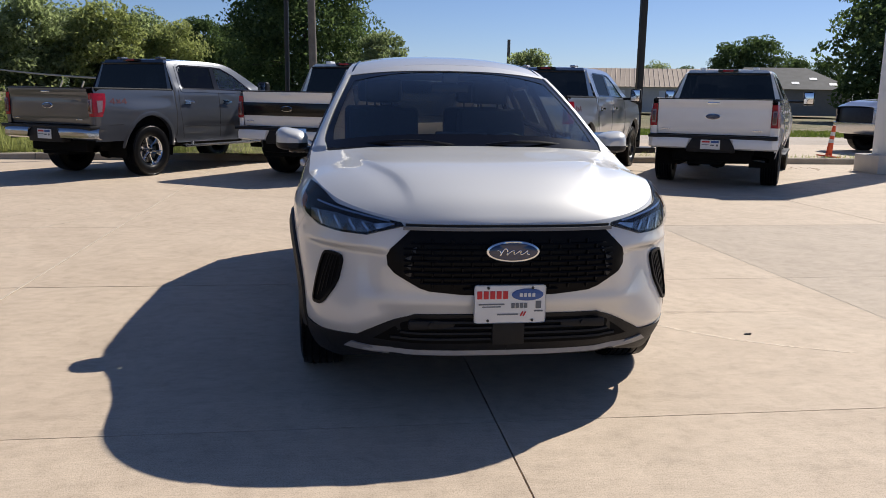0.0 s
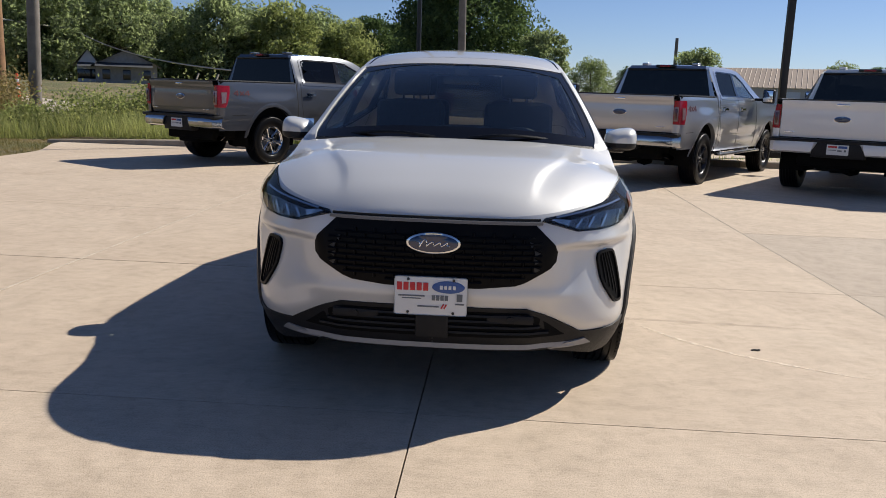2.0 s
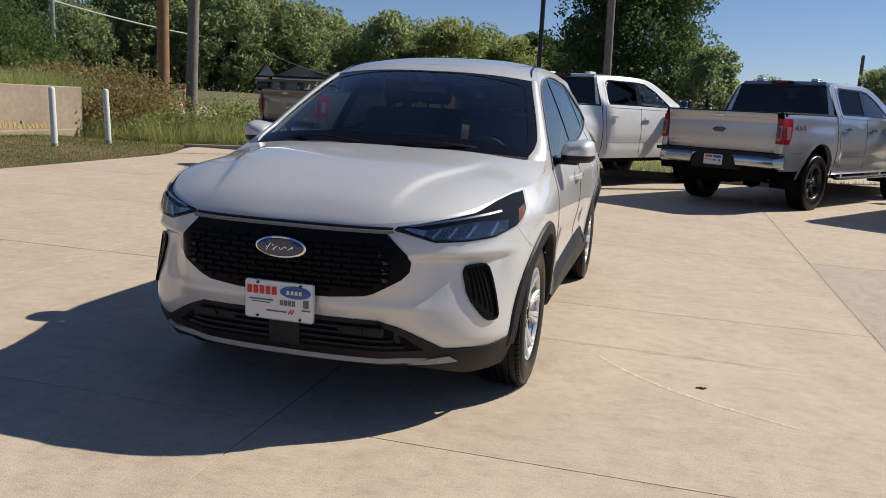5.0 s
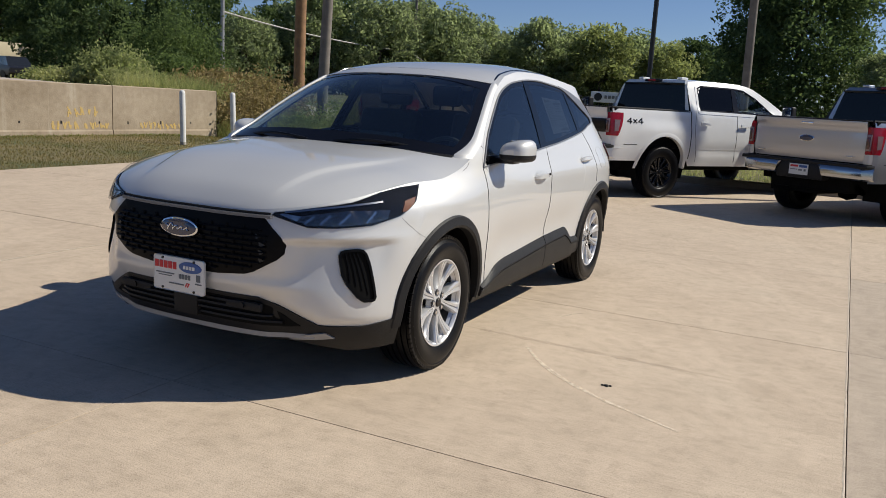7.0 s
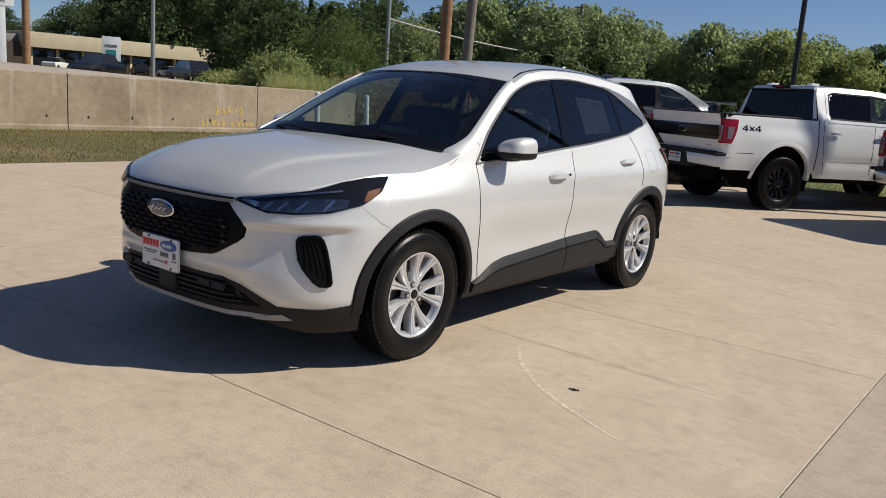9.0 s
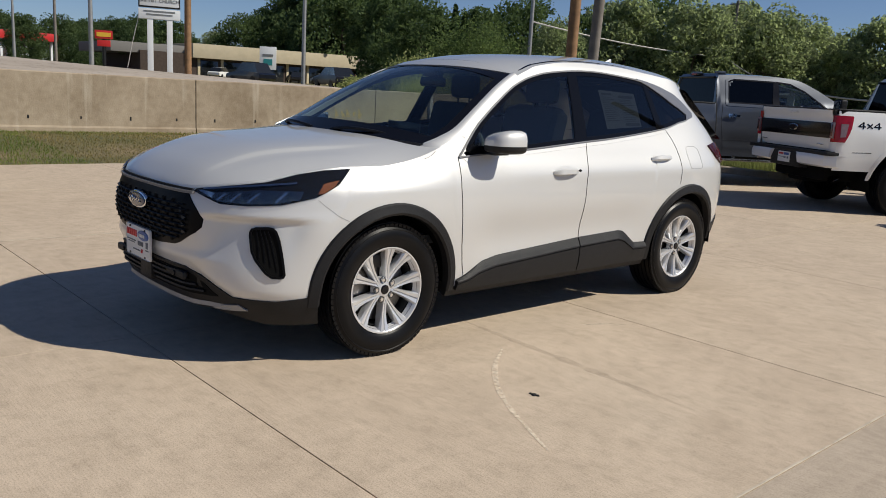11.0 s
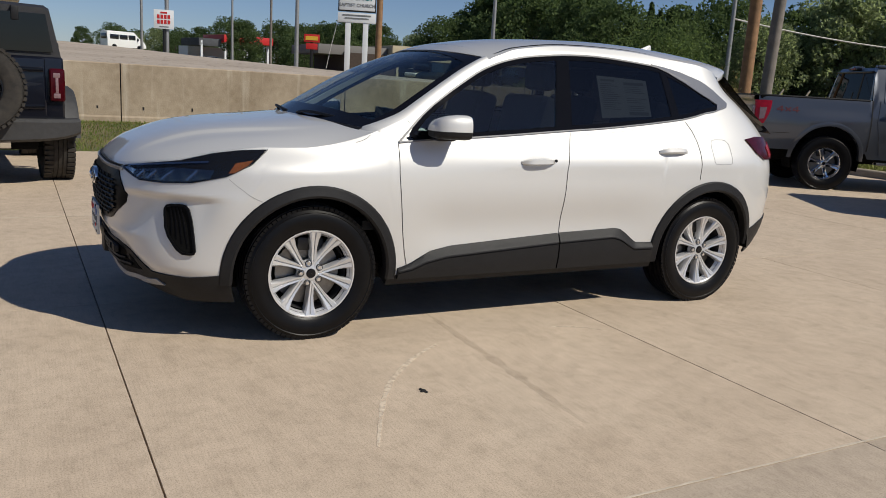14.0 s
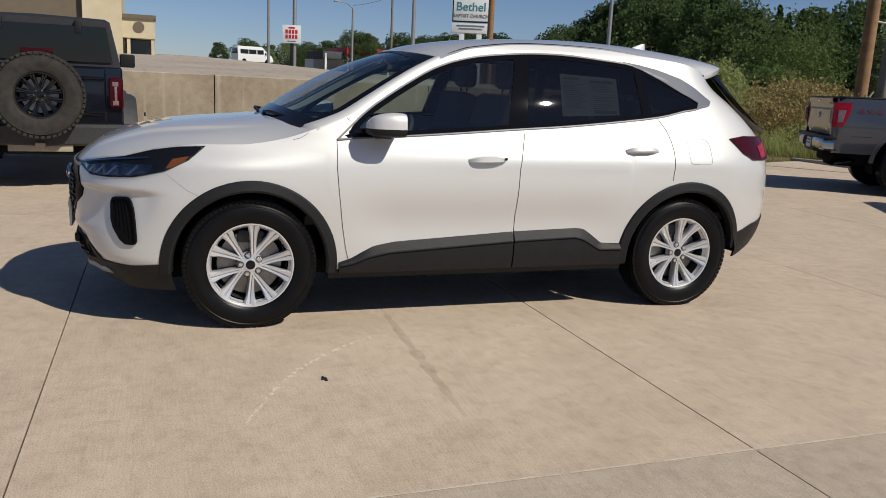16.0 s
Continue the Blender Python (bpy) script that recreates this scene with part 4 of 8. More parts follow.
GRILLE = [(0, 0.828), (0.42, 0.828), (0.505, 0.748), (0.519, 0.716), (0.515, 0.676), (0.49, 0.648), (0.385, 0.587), (0.345, 0.573), (0.2, 0.558), (0, 0.554)]
bm = bmesh.new()
nose(bm, GRILLE, 0.006)
grille = part("grille", bm, GRILLE_BLACK, suv, "gloss black honeycomb grille")
MESH_IN = [(0, 0.80), (0.40, 0.80), (0.45, 0.755), (0.455, 0.66), (0.42, 0.625), (0.35, 0.59), (0, 0.58)]
full_in = MESH_IN + [(-x, z) for x, z in MESH_IN[::-1] if x > 0]
rows_z = np.linspace(0.586, 0.80, 10)
for i, z in enumerate(rows_z):
    span = [x for x in np.linspace(-0.45, 0.45, 121) if inside(full_in, x, z)]
    if not span:
        continue
    bm = bmesh.new()
    pts = np.linspace(min(span), max(span), 28)
    sheet(bm, [[nose_pt(x, z - 0.0035, 0.008), nose_pt(x, z - 0.0025, 0.020), nose_pt(x, z + 0.003, 0.017), nose_pt(x, z + 0.0035, 0.008)] for x in pts])
    part("slat", bm, GRILLE_BLACK, grille)
    if i < len(rows_z) - 1:
        zn = rows_z[i + 1]
        for k in range(-5, 6):
            x = (k + (0.5 if i % 2 else 0)) * 0.083
            if inside(full_in, x - 0.01, z + 0.01) and inside(full_in, x + 0.01, zn - 0.005):
                bm = bmesh.new()
                sheet(bm, [[nose_pt(x - 0.005, q, 0.008), nose_pt(x - 0.003, q, 0.017), nose_pt(x + 0.003, q, 0.015), nose_pt(x + 0.006, q, 0.008)] for q in (z + 0.004, (z + zn) / 2, zn - 0.004)])
                part("divider", bm, GRILLE_BLACK, grille)
for sx in (1, -1):
    for z in (0.645, 0.68, 0.715, 0.75):
        bm = bmesh.new()
        x = sx * (0.445 if z < 0.74 else 0.425)
        f = [nose_pt(x, z, 0.012), nose_pt(x - sx * 0.028, z + 0.012, 0.016), nose_pt(x - sx * 0.022, z - 0.012, 0.016)]
        g = [p + Vector((0, 0.008, 0)) for p in f]
        sheet(bm, [f, g], True)
        bm.faces.new([bm.verts.new(p) for p in (f if sx < 0 else f[::-1])])
        part("accent", bm, DARK_METAL, grille, "small bright grille accent")
bm = bmesh.new()
ribbon(bm, [(x * 100, 0.8485) for x in np.linspace(-0.44, 0.44, 30)], lambda u, v, o: nose_pt(u / 100, v, o), 0.010, 0.006, 0.012)
part("bonnet_gap", bm, SEAM, grille, "dark gap under the bonnet edge")
bm = bmesh.new()
ribbon(bm, [(x * 100, 0.836) for x in np.linspace(-0.45, 0.45, 30)], lambda u, v, o: nose_pt(u / 100, v, o), 0.013, 0.014, 0.014)
part("bonnet_lip", bm, TRIM, grille, "thin bright strip along the bonnet edge")

# badge: a plain blue oval in a bright ring
def oval(bm, a, b, depth, cz, y0, segs=40, dome=0.004):
    """An oval disc facing forward."""
    rings = []
    for k, (f, d) in enumerate(((1.0, 0.0), (1.0, depth), (0.94, depth + dome * 0.6), (0.5, depth + dome))):
        rings.append([(a * f * math.cos(2 * math.pi * i / segs), y0 - d, cz + b * f * math.sin(2 * math.pi * i / segs)) for i in range(segs)])
    vs = sheet(bm, rings, True)
    bm.faces.new(vs[-1])


badge_y = nose_pt(0, 0.75).y - 0.012
bm = bmesh.new()
oval(bm, 0.112, 0.045, 0.018, 0.75, badge_y)
badge = part("badge", bm, CHROME, grille, "blue oval badge with a bright ring")
bm = bmesh.new()
oval(bm, 0.103, 0.037, 0.024, 0.75, badge_y)
part("badge_face", bm, BADGE_BLUE, badge, "dark blue enamel face")
bm = bmesh.new()
tube(bm, [(-0.07 + 0.14 * t + 0.006 * math.sin(31 * t), badge_y - 0.030, 0.749 + (0.008 + 0.009 * math.exp(-((t - 0.2) / 0.12) ** 2)) * math.sin(29 * t + 1.2)) for t in np.linspace(0, 1, 70)], 0.0028, 6)
part("badge_mark", bm, CHROME, badge, "bright raised strokes")

bm = bmesh.new()
nose(bm, [(0, 0.455), (0.38, 0.452), (0.45, 0.43), (0.57, 0.345), (0.5, 0.338), (0, 0.335)], 0.010, 0.02)
intake = part("lower_intake", bm, UNDER, suv, "black lower intake with slats")
for z in (0.357, 0.384, 0.411, 0.436):
    bm = bmesh.new()
    w = 0.50 if z < 0.37 else 0.46 if z < 0.40 else 0.42 if z < 0.43 else 0.36
    sheet(bm, [[nose_pt(x, z - 0.007, 0.01), nose_pt(x, z - 0.004, 0.026), nose_pt(x, z + 0.005, 0.022), nose_pt(x, z + 0.007, 0.01)] for x in np.linspace(-w, w, 24)])
    part("intake_slat", bm, PLASTIC, intake)
for x in (-0.33, 0.33):
    bm = bmesh.new()
    p = nose_pt(x, 0.425)
    box(bm, x - 0.10, x + 0.10, p.y - 0.028, p.y + 0.0, 0.405, 0.445, 0.012)
    rod(bm, (x, p.y - 0.036, 0.425), (x, p.y, 0.425), 0.013, segs=14)
    part("parking_sensor", bm, PLASTIC, intake)
bm = bmesh.new()
p = nose_pt(0, 0.4)
box(bm, -0.07, 0.07, p.y - 0.03, p.y + 0.01, 0.335, 0.455, 0.006)
part("radar_cover", bm, PLASTIC, intake)
bm = bmesh.new()
ribbon(bm, [(x * 100, 0.284 + 0.010 * (abs(x) / 0.62) ** 2) for x in np.linspace(-0.62, 0.62, 41)], lambda u, v, o: nose_pt(u / 100, v, o), 0.022, 0.014, 0.02)
part("skid_strip", bm, SKID, suv, "silver skid strip under the bumper")

pair("skid_tip", lambda bm: patch(bm, sz(("x", 0.50, 0.276), ("x", 0.60, 0.282), ("x", 0.69, 0.292), ("x", 0.66, 0.318), ("x", 0.58, 0.305)), suv_pt, 0.013, 0.012, 3, 0.03), SKID, suv, "silver end of the skid strip")

# corner vents
VENT = sz(("y", -0.687, 0.665), ("y", -0.676, 0.691), ("y", -0.608, 0.697), ("y", -0.590, 0.674), ("y", -0.571, 0.484), ("y", -0.580, 0.464), ("y", -0.634, 0.466), ("y", -0.688, 0.565))


def vent_frame(bm):
    ribbon(bm, soften(VENT, 1), suv_pt, 0.012, 0.012, 0.02, True)


vents = pair("corner_vent", lambda bm: patch(bm, VENT, suv_pt, 0.004, 0.01, 3, 0.04), UNDER, suv, "black vertical corner vent")
for v, m in zip(vents, (0, 1)):
    for k in range(5):
        bm = bmesh.new()
        if k == 4:
            vent_frame(bm)
        else:
            u = 0.2 + 0.2 * k
            a, b = VENT[1], VENT[2]
            c, d = VENT[7], VENT[5]
            hi = (a[0] + (b[0] - a[0]) * u, 0.685)
            lo = (c[0] + (d[0] - c[0]) * u, 0.575 - 0.1 * u)
            ribbon(bm, [hi, ((hi[0] + lo[0]) / 2, (hi[1] + lo[1]) / 2), lo], suv_pt, 0.006, 0.007, 0.01)
        if m:
            mirror_x(bm)
        part("vent_rim" if k == 4 else "vent_fin", bm, GRILLE_BLACK, v)

# headlamps
HEAD = sz(("x", 0.445, 0.842), ("x", 0.60, 0.797), ("y", -0.70, 0.797), ("y", -0.575, 0.808), ("y", -0.43, 0.845), ("y", -0.31, 0.905), ("y", -0.225, 0.976), ("y", -0.36, 0.968), ("y", -0.48, 0.948), ("x", 0.72, 0.908), ("x", 0.6, 0.882), ("x", 0.455, 0.855))
heads = pair("headlamp", lambda bm: patch(bm, HEAD, suv_pt, 0.004, 0.01, 3, 0.03), LAMP_DARK, suv, "slim dark headlamp with clear lens")
REFL = sz(("x", 0.52, 0.838), ("x", 0.59, 0.808), ("y", -0.70, 0.806), ("y", -0.59, 0.815), ("y", -0.50, 0.835), ("y", -0.48, 0.872), ("x", 0.72, 0.872), ("x", 0.60, 0.852))
FINS = [sz(*q) for q in (
    (("x", 0.585, 0.812), ("x", 0.612, 0.846)), (("x", 0.64, 0.812), ("x", 0.667, 0.852)), (("x", 0.70, 0.812), ("x", 0.727, 0.858)),
    (("y", -0.60, 0.818), ("y", -0.55, 0.866)))]
TURN = sz(("x", 0.478, 0.846), ("x", 0.555, 0.822), ("x", 0.565, 0.842), ("x", 0.50, 0.852))


def facet(u, v, o):
    """The reflectors' wavy, tilted faces."""
    return suv_pt(u, v, o + 0.0028 * math.sin(u * 1.1 + v * 70))
for hd, m in zip(heads, (0, 1)):
    def add(name, fn, mat, label=""):
        bm = bmesh.new()
        fn(bm)
        if m:
            mirror_x(bm)
        part(name, bm, mat, hd, label)
    add("reflector", lambda bm: patch(bm, REFL, facet, 0.008, 0.006, 1, 0.012), LAMP_BOWL, "dark mirrored bowl")
    for q in FINS:
        add("reflector_fin", lambda bm: ribbon(bm, q, suv_pt, 0.010, 0.013, 0.006), LAMP_DIM, "bright slanted reflector blade")
    add("turn_signal", lambda bm: patch(bm, TURN, facet, 0.009, 0.006, 1, 0.01), LAMP_DIM, "bright inner turn signal")
    add("light_bar", lambda bm: ribbon(bm, sz(("x", 0.5, 0.857), ("x", 0.62, 0.876), ("x", 0.73, 0.893), ("y", -0.50, 0.906)), suv_pt, 0.009, 0.012, 0.008), LAMP_CHROME, "pale light bar")
    add("side_marker", lambda bm: patch(bm, sz(("y", -0.42, 0.862), ("y", -0.385, 0.906), ("y", -0.305, 0.922), ("y", -0.33, 0.90), ("y", -0.395, 0.864)), suv_pt, 0.009, 0.006, 3, 0.03), AMBER, "amber side marker")
    add("lens", lambda bm: patch(bm, HEAD, suv_pt, 0.016, 0.014, 3, 0.03), LENS, "clear lens")

# tail lamps
tails = pair("tail_lamp", lambda bm: patch(bm, sz(("y", 3.035, 1.083), ("y", 3.16, 1.098), ("y", 3.42, 1.09)) + [(436, 1.07), (434, 0.965), (s_of_y(3.4, 0.945), 0.945), (s_of_y(3.24, 0.95), 0.95), (s_of_y(3.14, 0.995), 0.995)], suv_pt, 0.012, 0.016, 4, 0.04), RED_DEEP, suv, "dark red tail lamp")
for tl, m in zip(tails, (0, 1)):
    bm = bmesh.new()
    patch(bm, [(s_of_y(y, z), z) for y, z in ((3.30, 1.03), (3.40, 1.06), (3.43, 1.05), (3.42, 0.965), (3.33, 0.96))], suv_pt, 0.015, 0.004, 3, 0.03)
    if m:
        mirror_x(bm)
    part("light_panel", bm, RED_LENS, tl, "brighter red rear corner")

# door handles
def handle(bm, y, z):
    s = 90 + 100 * y
    pts = [(s + d, z + 0.002 * d / 10) for d in np.linspace(-11.5, 11.5, 13)]
    rows = []
    for i, (u, v) in enumerate(pts):
        t = abs(i - 6) / 6
        o = 0.004 + 0.034 * (1 - t ** 4)
        h = 0.017 * (1 - 0.45 * t ** 3)
        rows.append([suv_pt(u, v - h, max(o - 0.02, 0)), suv_pt(u, v - h * 0.7, o), suv_pt(u, v + h * 0.5, o + 0.003), suv_pt(u, v + h, max(o - 0.012, 0))])
    sheet(bm, rows)
    patch(bm, [(s + 8 * math.cos(a), z + 0.012 + 0.028 * math.sin(a)) for a in np.linspace(0, 2 * math.pi, 19)[:-1]], suv_pt, 0.0015, 0.0, 4, 0.03)


pair("door_handle", lambda bm: handle(bm, 1.325, 0.93), PEARL, suv, "body-coloured door handle", 50)
pair("door_handle", lambda bm: handle(bm, 2.355, 0.998), PEARL, suv, "body-coloured door handle", 50)
pair("lock_cylinder", lambda bm: bmesh.ops.create_uvsphere(bm, u_segments=10, v_segments=6, radius=0.009, matrix=Matrix.Translation(suv_pt(90 + 143, 0.935, 0.028))), DARK_METAL, suv)

# door mirrors
def mirror_shell(bm, lower):
    rows = []
    n = 16
    for t, w in ((0.0, 0.35), (0.04, 0.55), (0.14, 0.76), (0.32, 0.91), (0.6, 1.0), (0.9, 1.0), (1.0, 0.95)):
        row = []
        for i in range(n + 1):
            a = math.pi * i / n
            c, q = math.cos(a), math.sin(a)
            ex = (abs(c) ** 0.6) * (1 if c > 0 else -1)
            ez = q ** 0.6
            x = 0.972 - 0.012 * (1 - w) + 0.098 * w * ex * (1.0 if ex > 0 else 0.9)
            z = 1.10 + (0.098 * w * ez * (0.82 + 0.18 * ex) if not lower else -0.046 * (0.4 + 0.6 * w) * ez)
            row.append(Vector((x, 0.60 + 0.19 * t + 0.05 * (0.97 - x) * -1.0, z)))
        rows.append(row)
    sheet(bm, rows)
    bm.faces.new([bm.verts.new(p) for p in rows[0]])
    bm.faces.new([bm.verts.new(p) for p in rows[-1]])
    bmesh.ops.recalc_face_normals(bm, faces=bm.faces[:])


mirrors = pair("door_mirror", lambda bm: (box(bm, 0.84, 0.99, 0.63, 0.74, 1.045, 1.08, 0.012), box(bm, 0.835, 0.865, 0.55, 0.74, 1.03, 1.09, 0.012)), GLOSS_BLACK, suv, "door mirror with a white cap and black foot")
for mr, m in zip(mirrors, (0, 1)):
    for nm, lower, mat in (("mirror_cap", False, PEARL), ("mirror_base", True, PLASTIC)):
        bm = bmesh.new()
        mirror_shell(bm, lower)
        if m:
            mirror_x(bm)
        part(nm, bm, mat, mr, "white upper cap" if not lower else "black lower shell", 50)
    bm = bmesh.new()
    box(bm, 0.895, 1.05, 0.793, 0.798, 1.07, 1.175, 0.002)
    if m:
        mirror_x(bm)
    part("mirror_glass", bm, CHROME, mr, "mirror glass")


# wipers, aerial, dealer plate, sticker
for x0, x1, y0, y1 in ((-0.62, -0.02, 0.30, 0.19), (0.0, 0.62, 0.19, 0.32)):
    bm = bmesh.new()
    tube(bm, [(x0 + (x1 - x0) * t, y0 + (y1 - y0) * t - 0.07 * math.sin(math.pi * t) - 0.02, 1.108 + 0.035 * math.sin(math.pi * t)) for t in np.linspace(0, 1, 12)], 0.009, 6)
    part("wiper", bm, PLASTIC, suv, "black wiper blade")
bm = bmesh.new()
rows = []
foot = screen_row(0)[0][0] - pillar_w(0)
for i in range(41):
    p = screen_pt(0.0, foot * (i / 20 - 1), 0.002)
    rows.append([p + Vector((0, -0.05, -0.035)), p + Vector((0, -0.02, -0.010)), p])
sheet(bm, rows)
part("cowl", bm, PLASTIC, suv, "black cowl panel under the wipers")
bm = bmesh.new()
rows = []
for t in (0.0, 0.35, 0.7, 0.92, 1.0):
    y0, y1, w, z = 2.70 + 0.15 * t ** 1.3, 2.885 - 0.012 * t, 0.022 * (1 - 0.75 * t), 1.625 + 0.07 * t
    rows.append([(w * math.sin(2 * math.pi * k / 12), y0 + (y1 - y0) * (0.5 - 0.5 * math.cos(2 * math.pi * k / 12)), z) for k in range(12)])
vs = sheet(bm, rows, True)
bm.faces.new(vs[-1])
bmesh.ops.recalc_face_normals(bm, faces=bm.faces[:])
part("aerial_fin", bm, PEARL, suv, "white shark fin aerial")

py = nose_pt(0, 0.53).y - 0.032
plate = None
bm = bmesh.new()
box(bm, -0.158, 0.148, py, py + 0.012, 0.443, 0.606, 0.012)
plate = part("dealer_plate", bm, PAPER, suv, "white dealer plate with coloured marks")
def plate_mark(name, x0, x1, z0, z1, mat, tilt=0.0):
    bm = bmesh.new()
    box(bm, x0, x1, py - 0.003, py + 0.003, z0, z1, 0.001, turn=Matrix.Rotation(tilt, 4, "Y") if tilt else None)
    part(name, bm, mat, plate)
for k in range(5):
    plate_mark("red_bar", -0.147 + 0.0275 * k, -0.147 + 0.0275 * k + 0.021, 0.548, 0.582, INK_RED)
bm = bmesh.new()
oval(bm, 0.068, 0.026, 0.003, 0.566, py + 0.001)
bmesh.ops.translate(bm, vec=(0.068, 0, 0), verts=bm.verts[:])
part("blue_oval", bm, BADGE_MID, plate)
bm = bmesh.new()
for k in range(4):
    box(bm, 0.033 + 0.018 * k, 0.045 + 0.018 * k, py - 0.010, py - 0.004, 0.558, 0.574, 0.001)
part("oval_bar", bm, PAPER, plate)
plate_mark("grey_bar", -0.14, -0.03, 0.522, 0.528, INK)
plate_mark("grey_bar", -0.125, -0.045, 0.512, 0.516, INK)
for k in range(4):
    plate_mark("dark_bar", 0.0 + 0.018 * k, 0.014 + 0.018 * k, 0.508, 0.53, INK)
plate_mark("shield_mark", 0.104, 0.128, 0.506, 0.538, INK)
plate_mark("grey_bar", 0.098, 0.136, 0.492, 0.498, INK)
plate_mark("grey_bar", -0.06, 0.03, 0.478, 0.484, INK)
for k in range(2):
    plate_mark("red_stripe", 0.042 + 0.012 * k, 0.048 + 0.012 * k, 0.472, 0.494, INK_RED, 0.5)
for x, z in ((-0.1, 0.595), (0.09, 0.595), (-0.1, 0.455), (0.09, 0.455)):
    bm = bmesh.new()
    rod(bm, (x, py - 0.004, z), (x, py + 0.004, z), 0.006, segs=10)
    part("screw", bm, DARK_METAL, plate)

STICK = [(s_of_y(1.84, 1.19), 1.192), (s_of_y(2.235, 1.205), 1.21), (s_of_y(2.25, 1.43), 1.43), (s_of_y(1.86, 1.44), 1.443)]
bm = bmesh.new()
patch(bm, STICK, suv_pt, -0.004, 0, 6, 0.06)
sticker = part("window_sticker", bm, SHEET, suv, "white printed price sheet behind the rear door glass")
lines = [(2.06, 2.22, 1.395, 1.412), (1.88, 1.99, 1.412, 1.424), (2.06, 2.22, 1.215, 1.235)]
for k in range(13):
    lines.append((1.87, 1.87 + random.uniform(0.08, 0.145), 1.395 - 0.0125 * k, 1.399 - 0.0125 * k))
    if k not in (4, 5, 9):
        lines.append((2.06, 2.06 + random.uniform(0.1, 0.165), 1.382 - 0.0115 * k, 1.3855 - 0.0115 * k))
for y0, y1, z0, z1 in lines:
    bm = bmesh.new()
    patch(bm, [(90 + 100 * y0, z0), (90 + 100 * y1, z0), (90 + 100 * y1, z1), (90 + 100 * y0, z1)], suv_pt, -0.0025, 0, 6, 0.06)
    part("printed_line", bm, INK_PALE, sticker)

# underside, wheel wells, cabin
bm = bmesh.new()
box(bm, -0.6, 0.6, -0.55, 3.0, 0.22, 0.34, 0.04)
box(bm, -0.5, 0.5, -0.75, 3.3, 0.3, 0.9, 0.02)
part("underbody", bm, UNDER, suv)
bm = bmesh.new()
box(bm, -0.68, 0.68, -0.5, 0.5, 0.5, 0.92, 0.03)
part("engine_block", bm, UNDER, suv)
for sx in (1, -1):
    bm = bmesh.new()
    box(bm, min(sx * 0.5, sx * 0.80), max(sx * 0.5, sx * 0.80), -0.53, -0.43, 0.235, 0.40, 0.02)
    part("air_dam", bm, PLASTIC, suv, "black air dam ahead of the wheel")
for c in (0.0, AXLE_R):
    for sx in (1, -1):
        bm = bmesh.new()
        rows = []
        for i in range(19):
            a = math.pi * i / 18
            rows.append([(sx * x, c - 0.43 * math.cos(a), 0.345 + 0.43 * math.sin(a)) for x in (0.55, 0.885)])
        sheet(bm, rows)
        part("wheel_liner", bm, UNDER, suv)
        bm = bmesh.new()
        bm.faces.new([bm.verts.new((sx * 0.56, c - 0.43 * math.cos(a), 0.345 + 0.43 * math.sin(a))) for a in np.linspace(-0.3, math.pi + 0.3, 20)])
        part("wheel_liner", bm, UNDER, suv)
bm = bmesh.new()
box(bm, -0.8, 0.8, 0.3, 3.2, 0.55, 0.60)
box(bm, -0.5, 0.5, 1.2, 3.0, 1.515, 1.525, 0.003)
part("cabin_floor", bm, CABIN, suv)
bm = bmesh.new()
rows = []
for i in range(13):
    x = -0.74 + 1.48 * i / 12
    f = 1 - abs(x / 0.8) ** 2.2
    rows.append([(x, 0.40 - 0.18 * f, 1.04 + 0.03 * f), (x, 0.62, 1.075), (x, 0.78, 1.06), (x, 0.86, 0.98), (x, 0.84, 0.7)])
sheet(bm, rows)
dash = part("dashboard", bm, CABIN, suv, "black dashboard")
bm = bmesh.new()
rows = [[(x, 0.66 + 0.06 * t, 1.06 + 0.055 * math.sin(math.pi * (x - 0.16) / 0.44) * (1 - 0.2 * t)) for x in np.linspace(0.16, 0.60, 13)] for t in (0, 1, 2)]
sheet(bm, rows)
part("instrument_hood", bm, CABIN_PALE, dash, "grey instrument hood")
bm = bmesh.new()
box(bm, -0.12, 0.2, 0.74, 0.76, 1.03, 1.17, 0.008)
part("screen", bm, GLOSS_BLACK, dash)
bm = bmesh.new()
tube(bm, [Matrix.Translation((0.38, 0.92, 0.98)) @ Matrix.Rotation(radians(62), 4, "X") @ Vector((0.185 * math.cos(a), 0.185 * math.sin(a), 0)) for a in np.linspace(0, 2 * math.pi, 33)], 0.015, 8)
box(bm, 0.29, 0.47, 0.88, 0.94, 0.93, 1.03, 0.02)
part("steering_wheel", bm, CABIN, suv, "black steering wheel")
for y, xs in ((1.55, (0.38, -0.38)), (2.45, (0.40, -0.40))):
    for x in xs:
        bm = bmesh.new()
        box(bm, x - 0.25, x + 0.25, y - 0.52, y + 0.02, 0.68, 0.86, 0.06, 3)
        box(bm, x - 0.24, x + 0.24, y - 0.07, y + 0.09, 0.82, 1.30, 0.06, 3, turn=Matrix.Rotation(radians(-14), 4, "X"))
        seat = part("car_seat", bm, SEAT_CLOTH, suv, "black cloth seat")
        bm = bmesh.new()
        box(bm, x - 0.13, x + 0.13, y + 0.06, y + 0.15, 1.33, 1.50, 0.045, 3)
        rod(bm, (x - 0.06, y + 0.09, 1.25), (x - 0.06, y + 0.1, 1.36), 0.007, segs=8)
        rod(bm, (x + 0.06, y + 0.09, 1.25), (x + 0.06, y + 0.1, 1.36), 0.007, segs=8)
        part("headrest", bm, SEAT_CLOTH, seat)
bm = bmesh.new()
box(bm, -0.12, 0.12, 0.99, 1.02, 1.40, 1.46, 0.02, 3)
